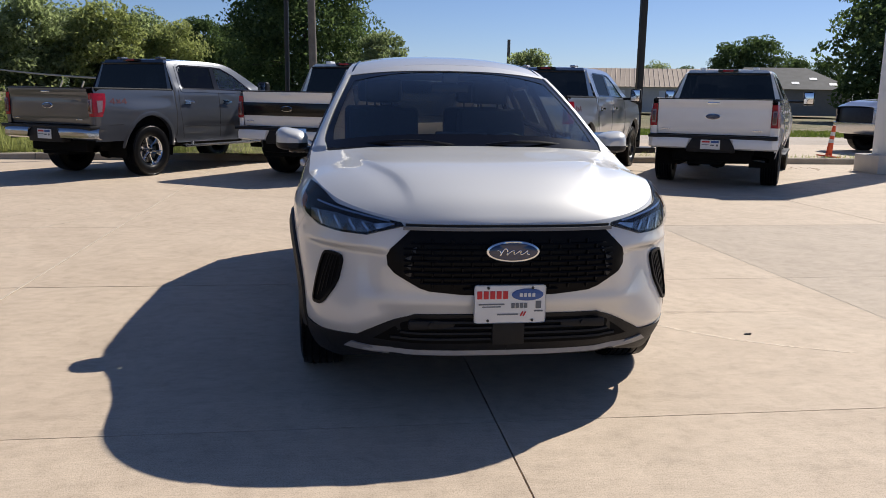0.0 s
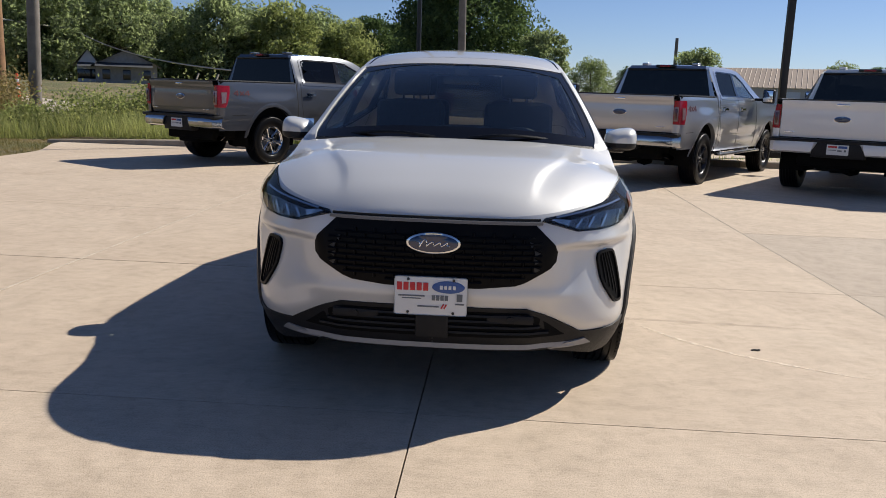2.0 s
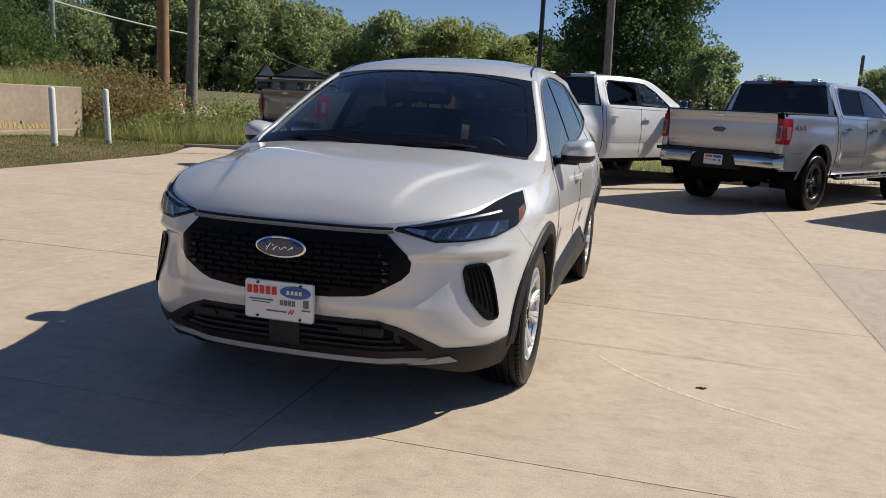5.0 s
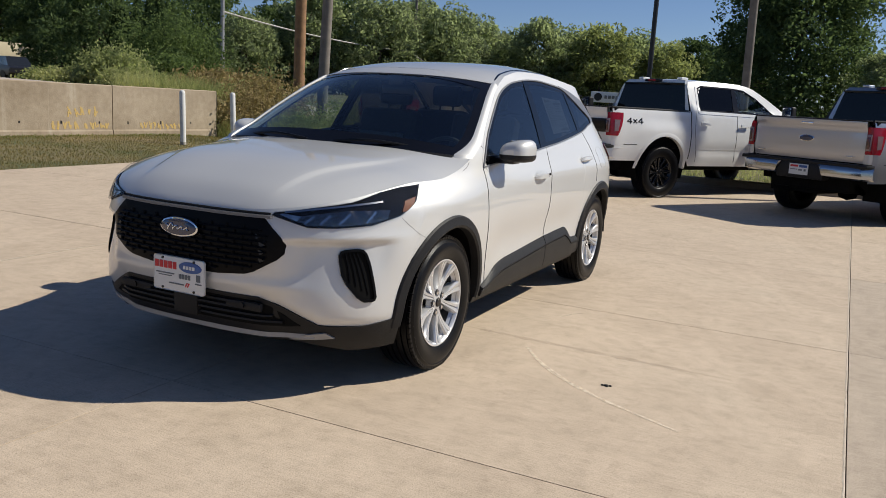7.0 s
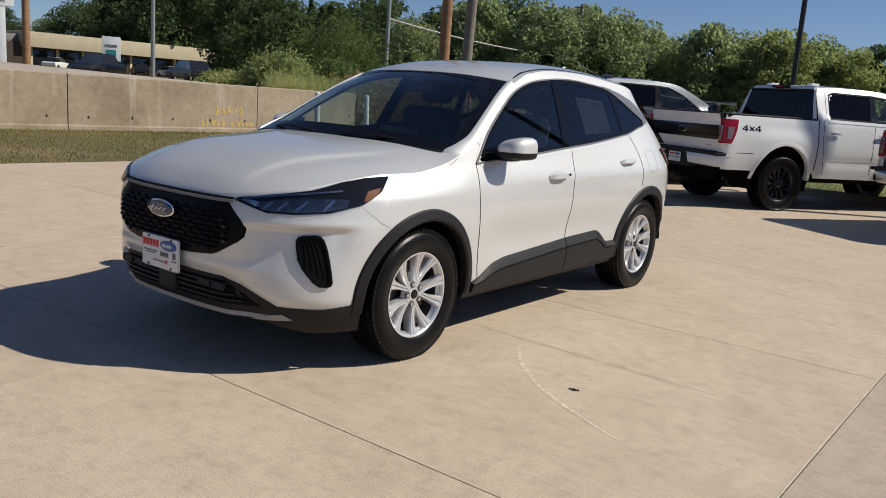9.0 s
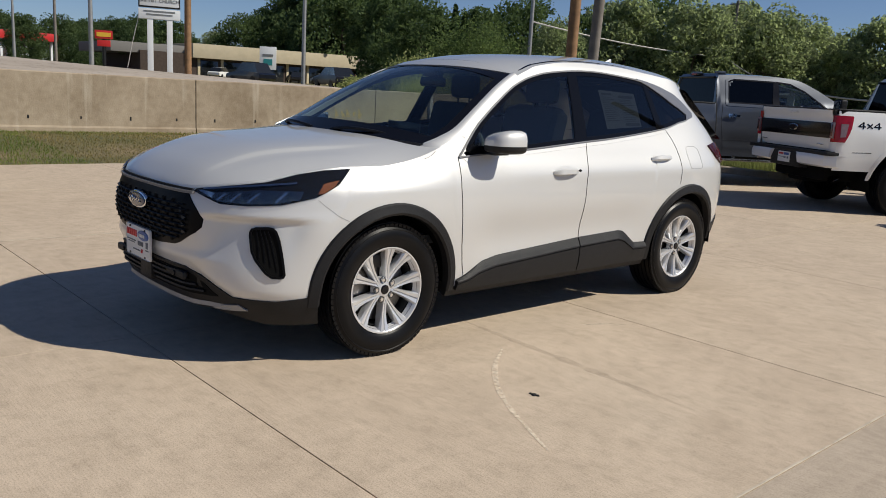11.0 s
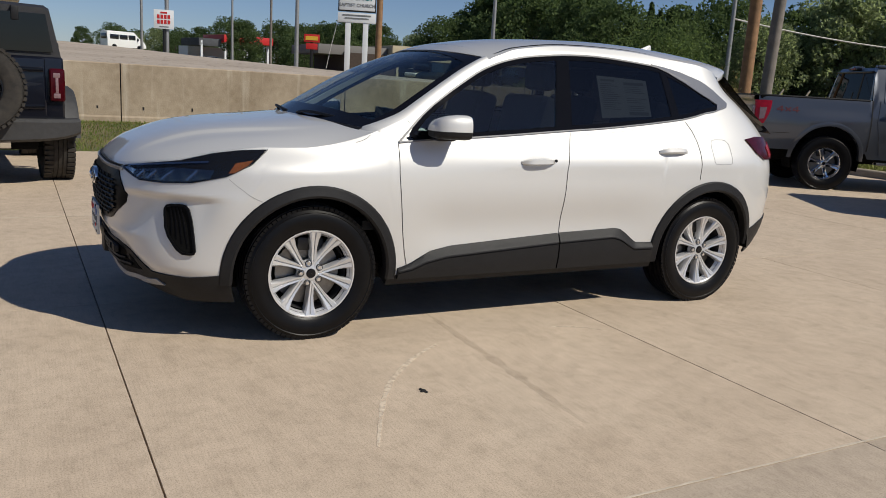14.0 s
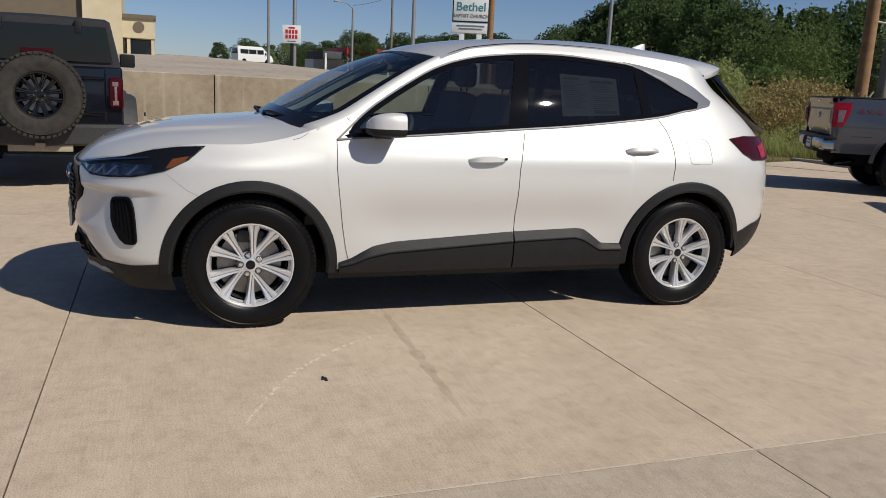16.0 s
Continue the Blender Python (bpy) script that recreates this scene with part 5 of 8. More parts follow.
box(bm, -0.05, 0.05, 0.95, 1.03, 1.46, 1.535, 0.02)
part("rear_view_mirror", bm, GLOSS_BLACK, suv, "black rear view mirror and camera pod")
for sx in (1, -1):
    bm = bmesh.new()
    rows = []
    for i in range(17):
        t = 0.06 + 0.9 * i / 16
        w = screen_row(t)[0][0] - pillar_w(t)
        p = screen_pt(t, w - 0.008) + Vector((0, 0.014, -0.012))
        q = p + Vector((0.015, 0.07, -0.006))
        rows.append([(sx * (p.x + 0.02), p.y, p.z), (sx * p.x, p.y + 0.01, p.z), (sx * q.x, q.y, q.z), (sx * (q.x + 0.03), q.y, q.z)])
    sheet(bm, rows)
    part("pillar_trim", bm, CABIN_PALE, suv, "pale inner pillar trim")


# ---- wheels ----
BARREL = material("dark_rim_barrel", (0.05, 0.05, 0.052), 0.5, metal=0.5, vary=0.3, scale=30)
def wheel(parent, x, y, side, r=0.355, width=0.225, rim_r=0.222, spokes=10, rim_mat=SATIN, kind="pairs", lug=5, tyre_label="black road tyre", turn=0.0, chunky=False, rim_label="silver alloy rim", slim=False):
    """A wheel at the outer side's centre line; its axis along the parent's x."""
    w = new("wheel")
    w.parent = parent
    w.matrix_local = Matrix.Translation((x, y, r - 0.008)) @ Matrix.Rotation(radians(90 if side > 0 else -90), 4, "Y") @ Matrix.Rotation(turn, 4, "Z")
    h = width / 2
    bm = bmesh.new()
    prof = [(rim_r - 0.012, -h * 0.75), (rim_r + 0.012, -h * 0.86), ((rim_r + r) / 2, -h), (r - 0.03, -h * 0.93), (r - 0.016, -h * 0.84), (r - 0.013, -h * 0.72)]
    for k in range(-2, 3):
        c = k * h * 0.3
        prof += [(r, c - h * 0.11), (r, c + h * 0.11)] + ([(r - 0.009, c + h * 0.12), (r - 0.009, c + h * 0.18)] if k < 2 else [])
    prof += [(r - 0.013, h * 0.72), (r - 0.016, h * 0.84), (r - 0.032, h * 0.95), (r - 0.036, h * 0.93), ((rim_r + r) / 2 + 0.01, h), ((rim_r + r) / 2 - 0.012, h * 0.99), (rim_r + 0.022, h * 0.9), (rim_r + 0.016, h * 0.87), (rim_r + 0.004, h * 0.8), (rim_r - 0.012, h * 0.7)]
    lathe(bm, prof, 72)
    tyre = part("tyre", bm, RUBBER, w, tyre_label, 28)
    bm = bmesh.new()
    n = 76 if not chunky else 48
    for k in range(n):
        a = 2 * math.pi * k / n
        for s in (1, -1):
            z0, z1 = (h * 0.74, h * 0.87) if not chunky else (h * 0.45, h * 0.98)
            vs = box(bm, r - 0.02, r + (-0.005 if not chunky else 0.009), -r * math.pi / n * (0.8 if not chunky else 0.66), r * math.pi / n * (0.8 if not chunky else 0.66), z0, z1, 0.0)
            m = Matrix.Rotation(a + (0.5 * s * math.pi / n), 4, "Z") @ (Matrix() if s > 0 else Matrix.Diagonal((1, 1, -1, 1)))
            bmesh.ops.transform(bm, matrix=m, verts=vs)
    bmesh.ops.recalc_face_normals(bm, faces=bm.faces[:])
    tread = part("tread_block", bm, RUBBER, tyre)
    tagged(tread, kind="stuff")
    bm = bmesh.new()
    lathe(bm, [(rim_r - 0.016, -h * 0.7), (rim_r - 0.03, -h * 0.2), (rim_r - 0.026, h * 0.5)], 64)
    part("barrel", bm, BARREL, w, smooth_angle=40)
    bm = bmesh.new()
    lip = 0.007 if slim else 0.0
    lathe(bm, [(rim_r - 0.026 + lip, h * 0.5), (rim_r - 0.014 + lip, h * 0.72), (rim_r + 0.006, h * 0.82), (rim_r + 0.008, h * 0.86), (rim_r - 0.006 + lip, h * 0.86), (rim_r - 0.014 + lip, h * 0.8), (rim_r - 0.018 + lip, h * 0.7)], 64)
    rim = part("rim", bm, rim_mat, w, rim_label, 40)
    hub_h = h * 0.62
    for k in range(spokes):
        if kind == "pairs":
            a = 2 * math.pi * (k // 2) / (spokes // 2) + radians(90) + (1 if k % 2 else -1) * radians(16.4)
            lean = (1 if k % 2 else -1) * -0.012
        else:
            a = 2 * math.pi * k / spokes
            lean = 0.0
        bm = bmesh.new()
        rows = []
        for t in (0.0, 0.25, 0.5, 0.75, 1.0):
            rr = 0.045 + (rim_r - 0.012 - 0.045) * t
            if slim:
                rr = 0.040 + (rim_r - 0.003 - 0.040) * t
            hw = (curve([(0, 0.0145), (0.25, 0.0150), (0.5, 0.0170), (0.75, 0.0225), (1, 0.036)] if slim else [(0, 0.024), (0.25, 0.021), (0.5, 0.0185), (0.75, 0.022), (1, 0.032)], t)) * (1.0 if kind == "pairs" else 1.35) * rim_r / 0.222
            zz = hub_h + (h * (0.20 if slim else 0.14)) * t - 0.012 * math.sin(math.pi * t)
            off = lean * (1 - t)
            dp = 0.045
            rows.append([(rr, off - hw, zz - dp), (rr, off - hw, zz - 0.006), (rr, off - hw * 0.72, zz + 0.004), (rr, off - hw * 0.14, zz + 0.002), (rr, off, zz - 0.007), (rr, off + hw * 0.14, zz + 0.002), (rr, off + hw * 0.72, zz + 0.004), (rr, off + hw, zz - 0.006), (rr, off + hw, zz - dp)])
        sheet(bm, rows)
        bmesh.ops.recalc_face_normals(bm, faces=bm.faces[:])
        bmesh.ops.transform(bm, matrix=Matrix.Rotation(a, 4, "Z"), verts=bm.verts[:])
        part("spoke", bm, rim_mat, rim, smooth_angle=25)
    bm = bmesh.new()
    lathe(bm, [(0.0005, hub_h + 0.004), (0.03, hub_h + 0.004), (0.046, hub_h + 0.0), (0.064, hub_h - 0.008), (0.07, hub_h - 0.03)], 40)
    part("hub", bm, rim_mat, rim, smooth_angle=40)
    bm = bmesh.new()
    lathe(bm, [(0.0005, hub_h + 0.012), (0.021, hub_h + 0.011), (0.025, hub_h + 0.007), (0.026, hub_h)], 24)
    part("centre_cap", bm, GLOSS_BLACK, rim, "black centre cap")
    for k in range(lug):
        a = 2 * math.pi * (k + 0.5) / lug + radians(90)
        bm = bmesh.new()
        c = (0.054 * math.cos(a), 0.054 * math.sin(a))
        if kind == "pairs" and lug == 5:
            lathe(bm, [(0.0185, hub_h + 0.001), (0.018, hub_h + 0.0055), (0.0145, hub_h + 0.0055)], 14, Matrix.Translation((*c, 0)))
            part("lug_recess", bm, BARREL, rim)
            bm = bmesh.new()
        rod(bm, (*c, hub_h - 0.01), (*c, hub_h + 0.009), 0.012, 0.010, 6)
        part("lug_nut", bm, DISC if kind == "pairs" and not slim else CHROME, rim)
    bm = bmesh.new()
    lathe(bm, [(0.06, hub_h - 0.06), (rim_r - 0.05, hub_h - 0.06), (rim_r - 0.05, hub_h - 0.08)], 40)
    part("brake_disc", bm, DISC, w, "grey brake disc")
    bm = bmesh.new()
    lathe(bm, [(0.0005, -h * 0.1), (rim_r - 0.028, -h * 0.1)], 40)
    part("inner_shield", bm, UNDER, w)
    bm = bmesh.new()
    vs = box(bm, rim_r * 0.5, rim_r - 0.04, -0.07, 0.07, hub_h - 0.09, hub_h - 0.035, 0.012)
    bmesh.ops.transform(bm, matrix=Matrix.Rotation(radians(180), 4, "Z"), verts=vs)
    part("caliper", bm, DARK_METAL, w)
    return w


for wy, tr in ((0.0, -0.05), (AXLE_R, -0.02)):
    for sd in (1, -1):
        wheel(suv, sd * 0.795, wy, sd, turn=tr, rim_mat=RIM_SILVER, slim=True)


# ---- pickups ----
# truck space: x to its right, y forward from the rear axle, z up
TR_W = [(0.45, 0.93), (0.6, 0.965), (0.75, 0.99), (0.95, 1.0), (1.12, 0.995), (1.3, 0.975), (1.42, 0.95), (1.5, 0.905), (1.7, 0.82), (1.9, 0.725), (1.97, 0.66)]
TR_TOP = [(-1.12, 1.40), (0.56, 1.42), (0.60, 1.42), (0.62, 1.62), (0.66, 1.86), (0.75, 1.905), (1.2, 1.93), (1.9, 1.925), (2.25, 1.88), (2.55, 1.75), (2.95, 1.53), (3.2, 1.40), (3.28, 1.355), (3.9, 1.315), (4.35, 1.26), (4.55, 1.18)]
TR_F = 3.69


TR_DLO = [(82, 1.43), (86, 1.81), (97, 1.855), (180, 1.85), (205, 1.83), (233, 1.71), (264, 1.50), (276, 1.41), (170, 1.425)]


def truck_x(y, z):
    w = curve(TR_W, z)
    bulge = 0.03 * (math.exp(-(y / 0.62) ** 4) + math.exp(-((y - TR_F) / 0.62) ** 4)) * smooth(0.5, 0.8, z) * (1 - smooth(1.05, 1.28, z))
    nose = 1 - max(0.0, (y - 4.05) / 0.58) ** 2.6 * 0.22 if y > 4.05 else 1.0
    tail = 1 - 0.02 * smooth(-1.0, -1.14, y)
    waist = -0.02 * math.exp(-((z - 0.78) / 0.06) ** 2) * smooth(0.7, 0.9, y) * (1 - smooth(2.7, 2.95, y))
    return (w + bulge + waist) * nose * tail


def truck_pt(u, z, o=0.0):
    y = u / 100
    x = truck_x(y, z)
    if o:
        n = Vector((0.02, 0, 0)) - Vector((0, 0, truck_x(y, z + 0.01) - truck_x(y, z - 0.01)))
        n = n - Vector((0, truck_x(y + 0.01, z) - truck_x(y - 0.01, z), 0))
        return Vector((x, y, z)) + n.normalized() * o
    return Vector((x, y, z))


def truck_low(y):
    base = 0.60 if y < 0.62 else 0.52
    if y > 4.2:
        base = 0.52
    for c in (0.0, TR_F):
        d = abs(y - c)
        if d < 0.53:
            base = max(base, 0.48 + math.sqrt(0.53 ** 2 - d * d))
    return base


def pickup(m, paint, bumper, rim, label, band=False, red_mark=False, dark_mark=False, kind="single", rim_label="dark alloy rim", steps=True, rails=False, tow=False):
    t = empty("pickup_truck", m, label, "pickup truck", "pickups parked in a row")
    glass_holes = ([(84, 1.44), (168, 1.43), (175, 1.84), (98, 1.845), (88, 1.8)], [(178, 1.43), (272, 1.42), (262, 1.50), (232, 1.70), (205, 1.82), (182, 1.84)])

    def side(bm):
        ys = [-1.12] + list(np.arange(-1.05, 4.58, 0.05)) + [4.6]
        rows = 22
        vs, sv = [], []
        for y in ys:
            lo, hi = truck_low(y), curve(TR_TOP, y)
            zz = [lo + (hi - lo) * k / rows for k in range(rows + 1)]
            vs.append([bm.verts.new(truck_pt(100 * y, z)) for z in zz])
            sv.append([(100 * y, z) for z in zz])
        for i in range(len(ys) - 1):
            for k in range(rows):
                u = (sv[i][k][0] + sv[i + 1][k][0]) / 2
                v = (sv[i][k][1] + sv[i + 1][k][1] + sv[i][k + 1][1] + sv[i + 1][k + 1][1]) / 4
                if any(inside(h, u, v) for h in glass_holes):
                    continue
                bm.faces.new((vs[i][k], vs[i + 1][k], vs[i + 1][k + 1], vs[i][k + 1]))
    pair("body_side", side, paint, t, smooth_angle=50)
    # bonnet, roof, cab back, bed
    bm = bmesh.new()
    rows = []
    for y in list(np.linspace(3.2, 4.55, 14)) + [4.6]:
        z = curve(TR_TOP, y)
        x = truck_x(y, z)
        rows.append([(x * k / 10, y, z + (0.07 if y < 4.5 else 0.03) * (1 - abs(k / 10) ** 3) + (0.02 if abs(k) in (5, 6) and y < 4.5 else 0)) for k in range(-10, 11)])
    sheet(bm, rows)
    part("bonnet", bm, paint, t, smooth_angle=50)
    bm = bmesh.new()
    rows = []
    for y in (0.66, 0.75, 0.95, 1.2, 1.6, 1.9, 2.1, 2.25):
        z = curve(TR_TOP, y)
        x = truck_x(y, z)
        rows.append([(x * k / 10, y, z + 0.035 * (1 - abs(k / 10) ** 2.5)) for k in range(-10, 11)])
    sheet(bm, rows)
    part("cab_roof", bm, paint, t, smooth_angle=50)
    bm = bmesh.new()
    rows = []
    for y in np.linspace(2.25, 3.25, 8):
        z = curve(TR_TOP, y)
        x = truck_x(y, z) - 0.02
        rows.append([(x * k / 8, y + 0.10 * (1 - (k / 8) ** 2), z + 0.035 * (1 - abs(k / 8) ** 2.5)) for k in range(-8, 9)])
    sheet(bm, rows)
    part("windscreen", bm, GLASS, t, smooth_angle=60)
    bm = bmesh.new()
    xb, xt = 0.90, 0.70
    sheet(bm, [[(-xb * 0.99, 0.60, 1.36), (xb * 0.99, 0.60, 1.36)], [(-xb, 0.605, 1.44), (xb, 0.605, 1.44)]])
    sheet(bm, [[(-xt - 0.01, 0.655, 1.86), (xt + 0.01, 0.655, 1.86)], [(-xt + 0.02, 0.672, 1.905), (xt - 0.02, 0.672, 1.905)], [(-xt + 0.03, 0.70, 1.935), (xt - 0.03, 0.70, 1.935)]])
    for s in (1, -1):
        sheet(bm, [[(s * 0.80, 0.605, 1.43), (s * 0.90, 0.605, 1.43)], [(s * 0.69, 0.66, 1.87), (s * 0.735, 0.66, 1.87)]])
    sheet(bm, [[(-0.93, 0.62, 0.9), (0.93, 0.62, 0.9)], [(-0.93, 0.61, 1.42), (0.93, 0.61, 1.42)]])
    cab = part("cab_back", bm, paint, t, smooth_angle=30)
    bm = bmesh.new()
    sheet(bm, [[(-0.82 + 0.12 * k / 6, 0.602 + 0.055 * k / 6, 1.42 + 0.45 * k / 6), (0, 0.59 + 0.055 * k / 6, 1.42 + 0.45 * k / 6), (0.82 - 0.12 * k / 6, 0.602 + 0.055 * k / 6, 1.42 + 0.45 * k / 6)] for k in range(7)])
    part("rear_window", bm, GLASS_TRUCK, t, "dark rear window", 60)
    bm = bmesh.new()
    box(bm, -0.7, 0.7, 0.62, 0.66, 1.855, 1.885, 0.006)
    part("window_seal", bm, GLOSS_BLACK, cab)
    bm = bmesh.new()
    box(bm, -0.17, 0.17, 0.60, 0.68, 1.90, 1.945, 0.008)
    lamp = part("high_brake_lamp", bm, GLOSS_BLACK, t)
    bm = bmesh.new()
    box(bm, -0.09, 0.09, 0.592, 0.62, 1.908, 1.938, 0.004)
    part("lens", bm, RED_LENS, lamp, "red lens")
    for s in (-0.45, 0.45):
        bm = bmesh.new()
        box(bm, s - 0.055, s + 0.055, 0.78, 0.95, 1.94, 1.985, 0.02, 3)
        part("roof_marker", bm, paint, t)
    # bed
    bm = bmesh.new()
    box(bm, -0.88, 0.88, -1.05, 0.58, 0.80, 0.86)
    for s in (1, -1):
        box(bm, s * 0.90 - 0.06, s * 0.90 + 0.055, -1.09, 0.58, 1.36, 1.42, 0.012)
        box(bm, s * 0.86 - 0.01, s * 0.86 + 0.01, -1.05, 0.58, 0.84, 1.40)
    part("bed", bm, UNDER, t, "black-lined load bed")
    pair("bed_rail", lambda b: ribbon(b, [(100 * y, 1.415) for y in np.linspace(-1.11, 0.57, 12)], truck_pt, 0.05, -0.01, 0.03), PLASTIC, t)
    # tailgate with pressed relief
    bm = bmesh.new()
    rows = []
    for k in range(15):
        z = 0.86 + 0.55 * k / 14
        y = -1.145 - 0.012 * math.sin(math.pi * k / 14) - 0.035 * smooth(1.30, 1.37, z) + 0.012 * smooth(0.93, 0.9, z)
        rows.append([(x, y + 0.03 * smooth(0.72, 0.86, abs(x)) * 0.4, z) for x in np.linspace(-0.865, 0.865, 21)])
    rows.append([(p[0], -1.05, 1.418) for p in rows[-1]])
    vs = sheet(bm, rows)
    sheet(bm, [[(p[0], -1.06, 0.86) for p in rows[0]], rows[0]])
    sheet(bm, [[(-0.865, -1.06, 0.86), (0.865, -1.06, 0.86)], [(-0.865, -1.06, 1.418), (0.865, -1.06, 1.418)]])
    bmesh.ops.recalc_face_normals(bm, faces=bm.faces[:])
    gate = part("tailgate", bm, paint, t, smooth_angle=45)
    bm = bmesh.new()
    box(bm, -0.86, 0.86, -1.185, -1.04, 1.412, 1.428, 0.006)
    part("gate_cap", bm, PLASTIC, gate, "black cap strip")
    bm = bmesh.new()
    box(bm, -0.09, 0.09, -1.20, -1.17, 1.345, 1.37, 0.008)
    part("gate_handle", bm, CHROME if not band else paint, gate)
    if band:
        bm = bmesh.new()
        box(bm, -0.862, 0.862, -1.17, -1.14, 1.03, 1.24, 0.008)
        part("gate_band", bm, GLOSS_BLACK, gate, "broad gloss black band")
    bm = bmesh.new()
    oval(bm, 0.115, 0.046, 0.01, 1.145, -1.158)
    bd = part("badge", bm, CHROME, gate, "dark oval badge with a bright ring")
    bm = bmesh.new()
    oval(bm, 0.106, 0.038, 0.014, 1.145, -1.158)
    part("badge_face", bm, BADGE_BLUE if not band else GLOSS_BLACK, bd)
    for s in (-0.72, 0.68):
        bm = bmesh.new()
        for k in range(5):
            box(bm, s + 0.028 * k - 0.07, s + 0.028 * k - 0.05, -1.166, -1.15, 0.93, 0.945, 0.002)
        part("script_bar", bm, CHROME, gate)
    def corner(bm):
        rows = []
        for k in range(5):
            z = 0.855 + 0.135 * k / 4
            rows.append([Vector((0.868, -1.148, z)), Vector((0.925, -1.155, z)), truck_pt(-114, z, 0.0) + Vector((-0.02, -0.008, 0)), truck_pt(-110, z, 0.003), truck_pt(-104, z, 0.002), truck_pt(-103, z, -0.01)])
        sheet(bm, rows)
        for r in (rows[0], rows[-1]):
            bm.faces.new([bm.verts.new(p) for p in r])
        bmesh.ops.recalc_face_normals(bm, faces=bm.faces[:])
    pair("corner_panel", corner, paint, t, smooth_angle=50)
    # tail lamps wrap the corner
    def tail(bm):
        rows = []
        for k in range(9):
            z = 0.985 + 0.355 * k / 8
            fw = 0.025 * math.sin(math.pi * k / 8) + 0.10 + 0.10 * k / 8
            rows.append([Vector((0.872, -1.15, z)), Vector((0.93, -1.165, z)), truck_pt(-114, z, 0.012) + Vector((-0.015, -0.012, 0)), truck_pt(-108, z, 0.014), truck_pt(-112 + 100 * fw, z, 0.012), truck_pt(-111 + 100 * fw, z, -0.01)])
        sheet(bm, rows)
        for r in (rows[0], rows[-1]):
            bm.faces.new([bm.verts.new(p) for p in r])
        bmesh.ops.recalc_face_normals(bm, faces=bm.faces[:])
    for lp, mr in zip(pair("tail_lamp", tail, RED_LENS, t, "red tail lamp with clear centre"), (0, 1)):
        def glaze(name, build, mat, parent, label=""):
            bm = bmesh.new()
            build(bm)
            if mr:
                mirror_x(bm)
            return part(name, bm, mat, parent, label)
        glaze("clear_panel", lambda bm: patch(bm, [(-109, 1.05), (-102, 1.06), (-99, 1.23), (-109, 1.23)], truck_pt, 0.017, 0.01, 4, 0.1), CLEAR_PANEL, lp, "pale side panel")
        c = glaze("clear_panel", lambda bm: box(bm, 0.888, 0.955, -1.185, -1.15, 1.03, 1.25, 0.012), CLEAR_PANEL, lp, "pale reversing panel")
        glaze("dark_centre", lambda bm: box(bm, 0.90, 0.945, -1.192, -1.16, 1.06, 1.22, 0.008), LENS_DEEP, c)
    # rear bumper
    for s in (1, -1):
        bm = bmesh.new()
        rows = []
        for k in range(9):
            f = k / 8
            x = 0.34 + 0.66 * f
            y = -1.27 + 0.05 * f ** 3 + 0.13 * smooth(0.86, 1.0, f)
            rows.append([(s * (x - 0.05 * (1 - f)), y + 0.14, 0.80), (s * (x - 0.05 * (1 - f)), y + 0.01, 0.80), (s * x * 0.998, y, 0.785), (s * x, y - 0.012, 0.74), (s * (x + 0.03 * (1 - f)), y - 0.004, 0.655), (s * (x + 0.03 * (1 - f)), y + 0.06, 0.63)])
        sheet(bm, rows)
        bm.faces.new([bm.verts.new(p) for p in rows[0]])
        bmesh.ops.recalc_face_normals(bm, faces=bm.faces[:])
        b = part("bumper_wing", bm, bumper, t, smooth_angle=40)
    bm = bmesh.new()
    box(bm, -0.99, 0.99, -1.25, -1.06, 0.795, 0.845, 0.015)
    box(bm, -0.37, 0.37, -1.245, -1.08, 0.58, 0.80, 0.02)
    part("bumper_step", bm, PLASTIC, t, "black bumper step pad")
    bm = bmesh.new()
    box(bm, -0.15, 0.15, -1.262, -1.25, 0.63, 0.78, 0.006)
    pl = part("dealer_plate", bm, PAPER, t, "white dealer plate")
    for x0, x1, z0, z1, mt in ((-0.13, -0.01, 0.735, 0.762, INK_RED), (0.01, 0.13, 0.73, 0.765, BADGE_MID), (-0.13, -0.02, 0.695, 0.705, INK), (0.0, 0.06, 0.685, 0.705, INK), (0.09, 0.12, 0.68, 0.71, INK)):
        bm = bmesh.new()
        box(bm, x0, x1, -1.266, -1.26, z0, z1, 0.001)
        part("printed_bar", bm, mt, pl)
    # chassis, exhaust, steps
    bm = bmesh.new()
    box(bm, -0.62, 0.62, -1.0, 4.3, 0.42, 0.72, 0.05)
    box(bm, -0.86, 0.86, 0.6, 4.4, 0.5, 1.0, 0.03)
    rod(bm, (-0.75, 0, 0.40), (0.75, 0, 0.40), 0.06)
    lathe(bm, [(0.001, -0.16), (0.12, -0.12), (0.16, 0), (0.12, 0.12), (0.001, 0.16)], 16, Matrix.Translation((0, 0, 0.40)))
    box(bm, -0.35, 0.15, -0.95, -0.4, 0.36, 0.55, 0.05)
    part("chassis", bm, UNDER, t)
    bm = bmesh.new()
    tube(bm, [(0.45, -0.5, 0.50), (0.6, -0.75, 0.49), (0.78, -0.95, 0.48), (0.86, -1.05, 0.47)], 0.04, 12)
    part("tailpipe", bm, CHROME, t, "bright tailpipe")
    if steps:
        pair("running_board", lambda b: (box(b, 0.93, 1.06, 0.75, 3.05, 0.44, 0.485, 0.02), box(b, 0.7, 0.95, 1.0, 1.06, 0.44, 0.56, 0.01), box(b, 0.7, 0.95, 2.6, 2.66, 0.44, 0.56, 0.01)), SATIN if paint is not TRUCK_WHITE else PLASTIC, t, "running board under the doors")
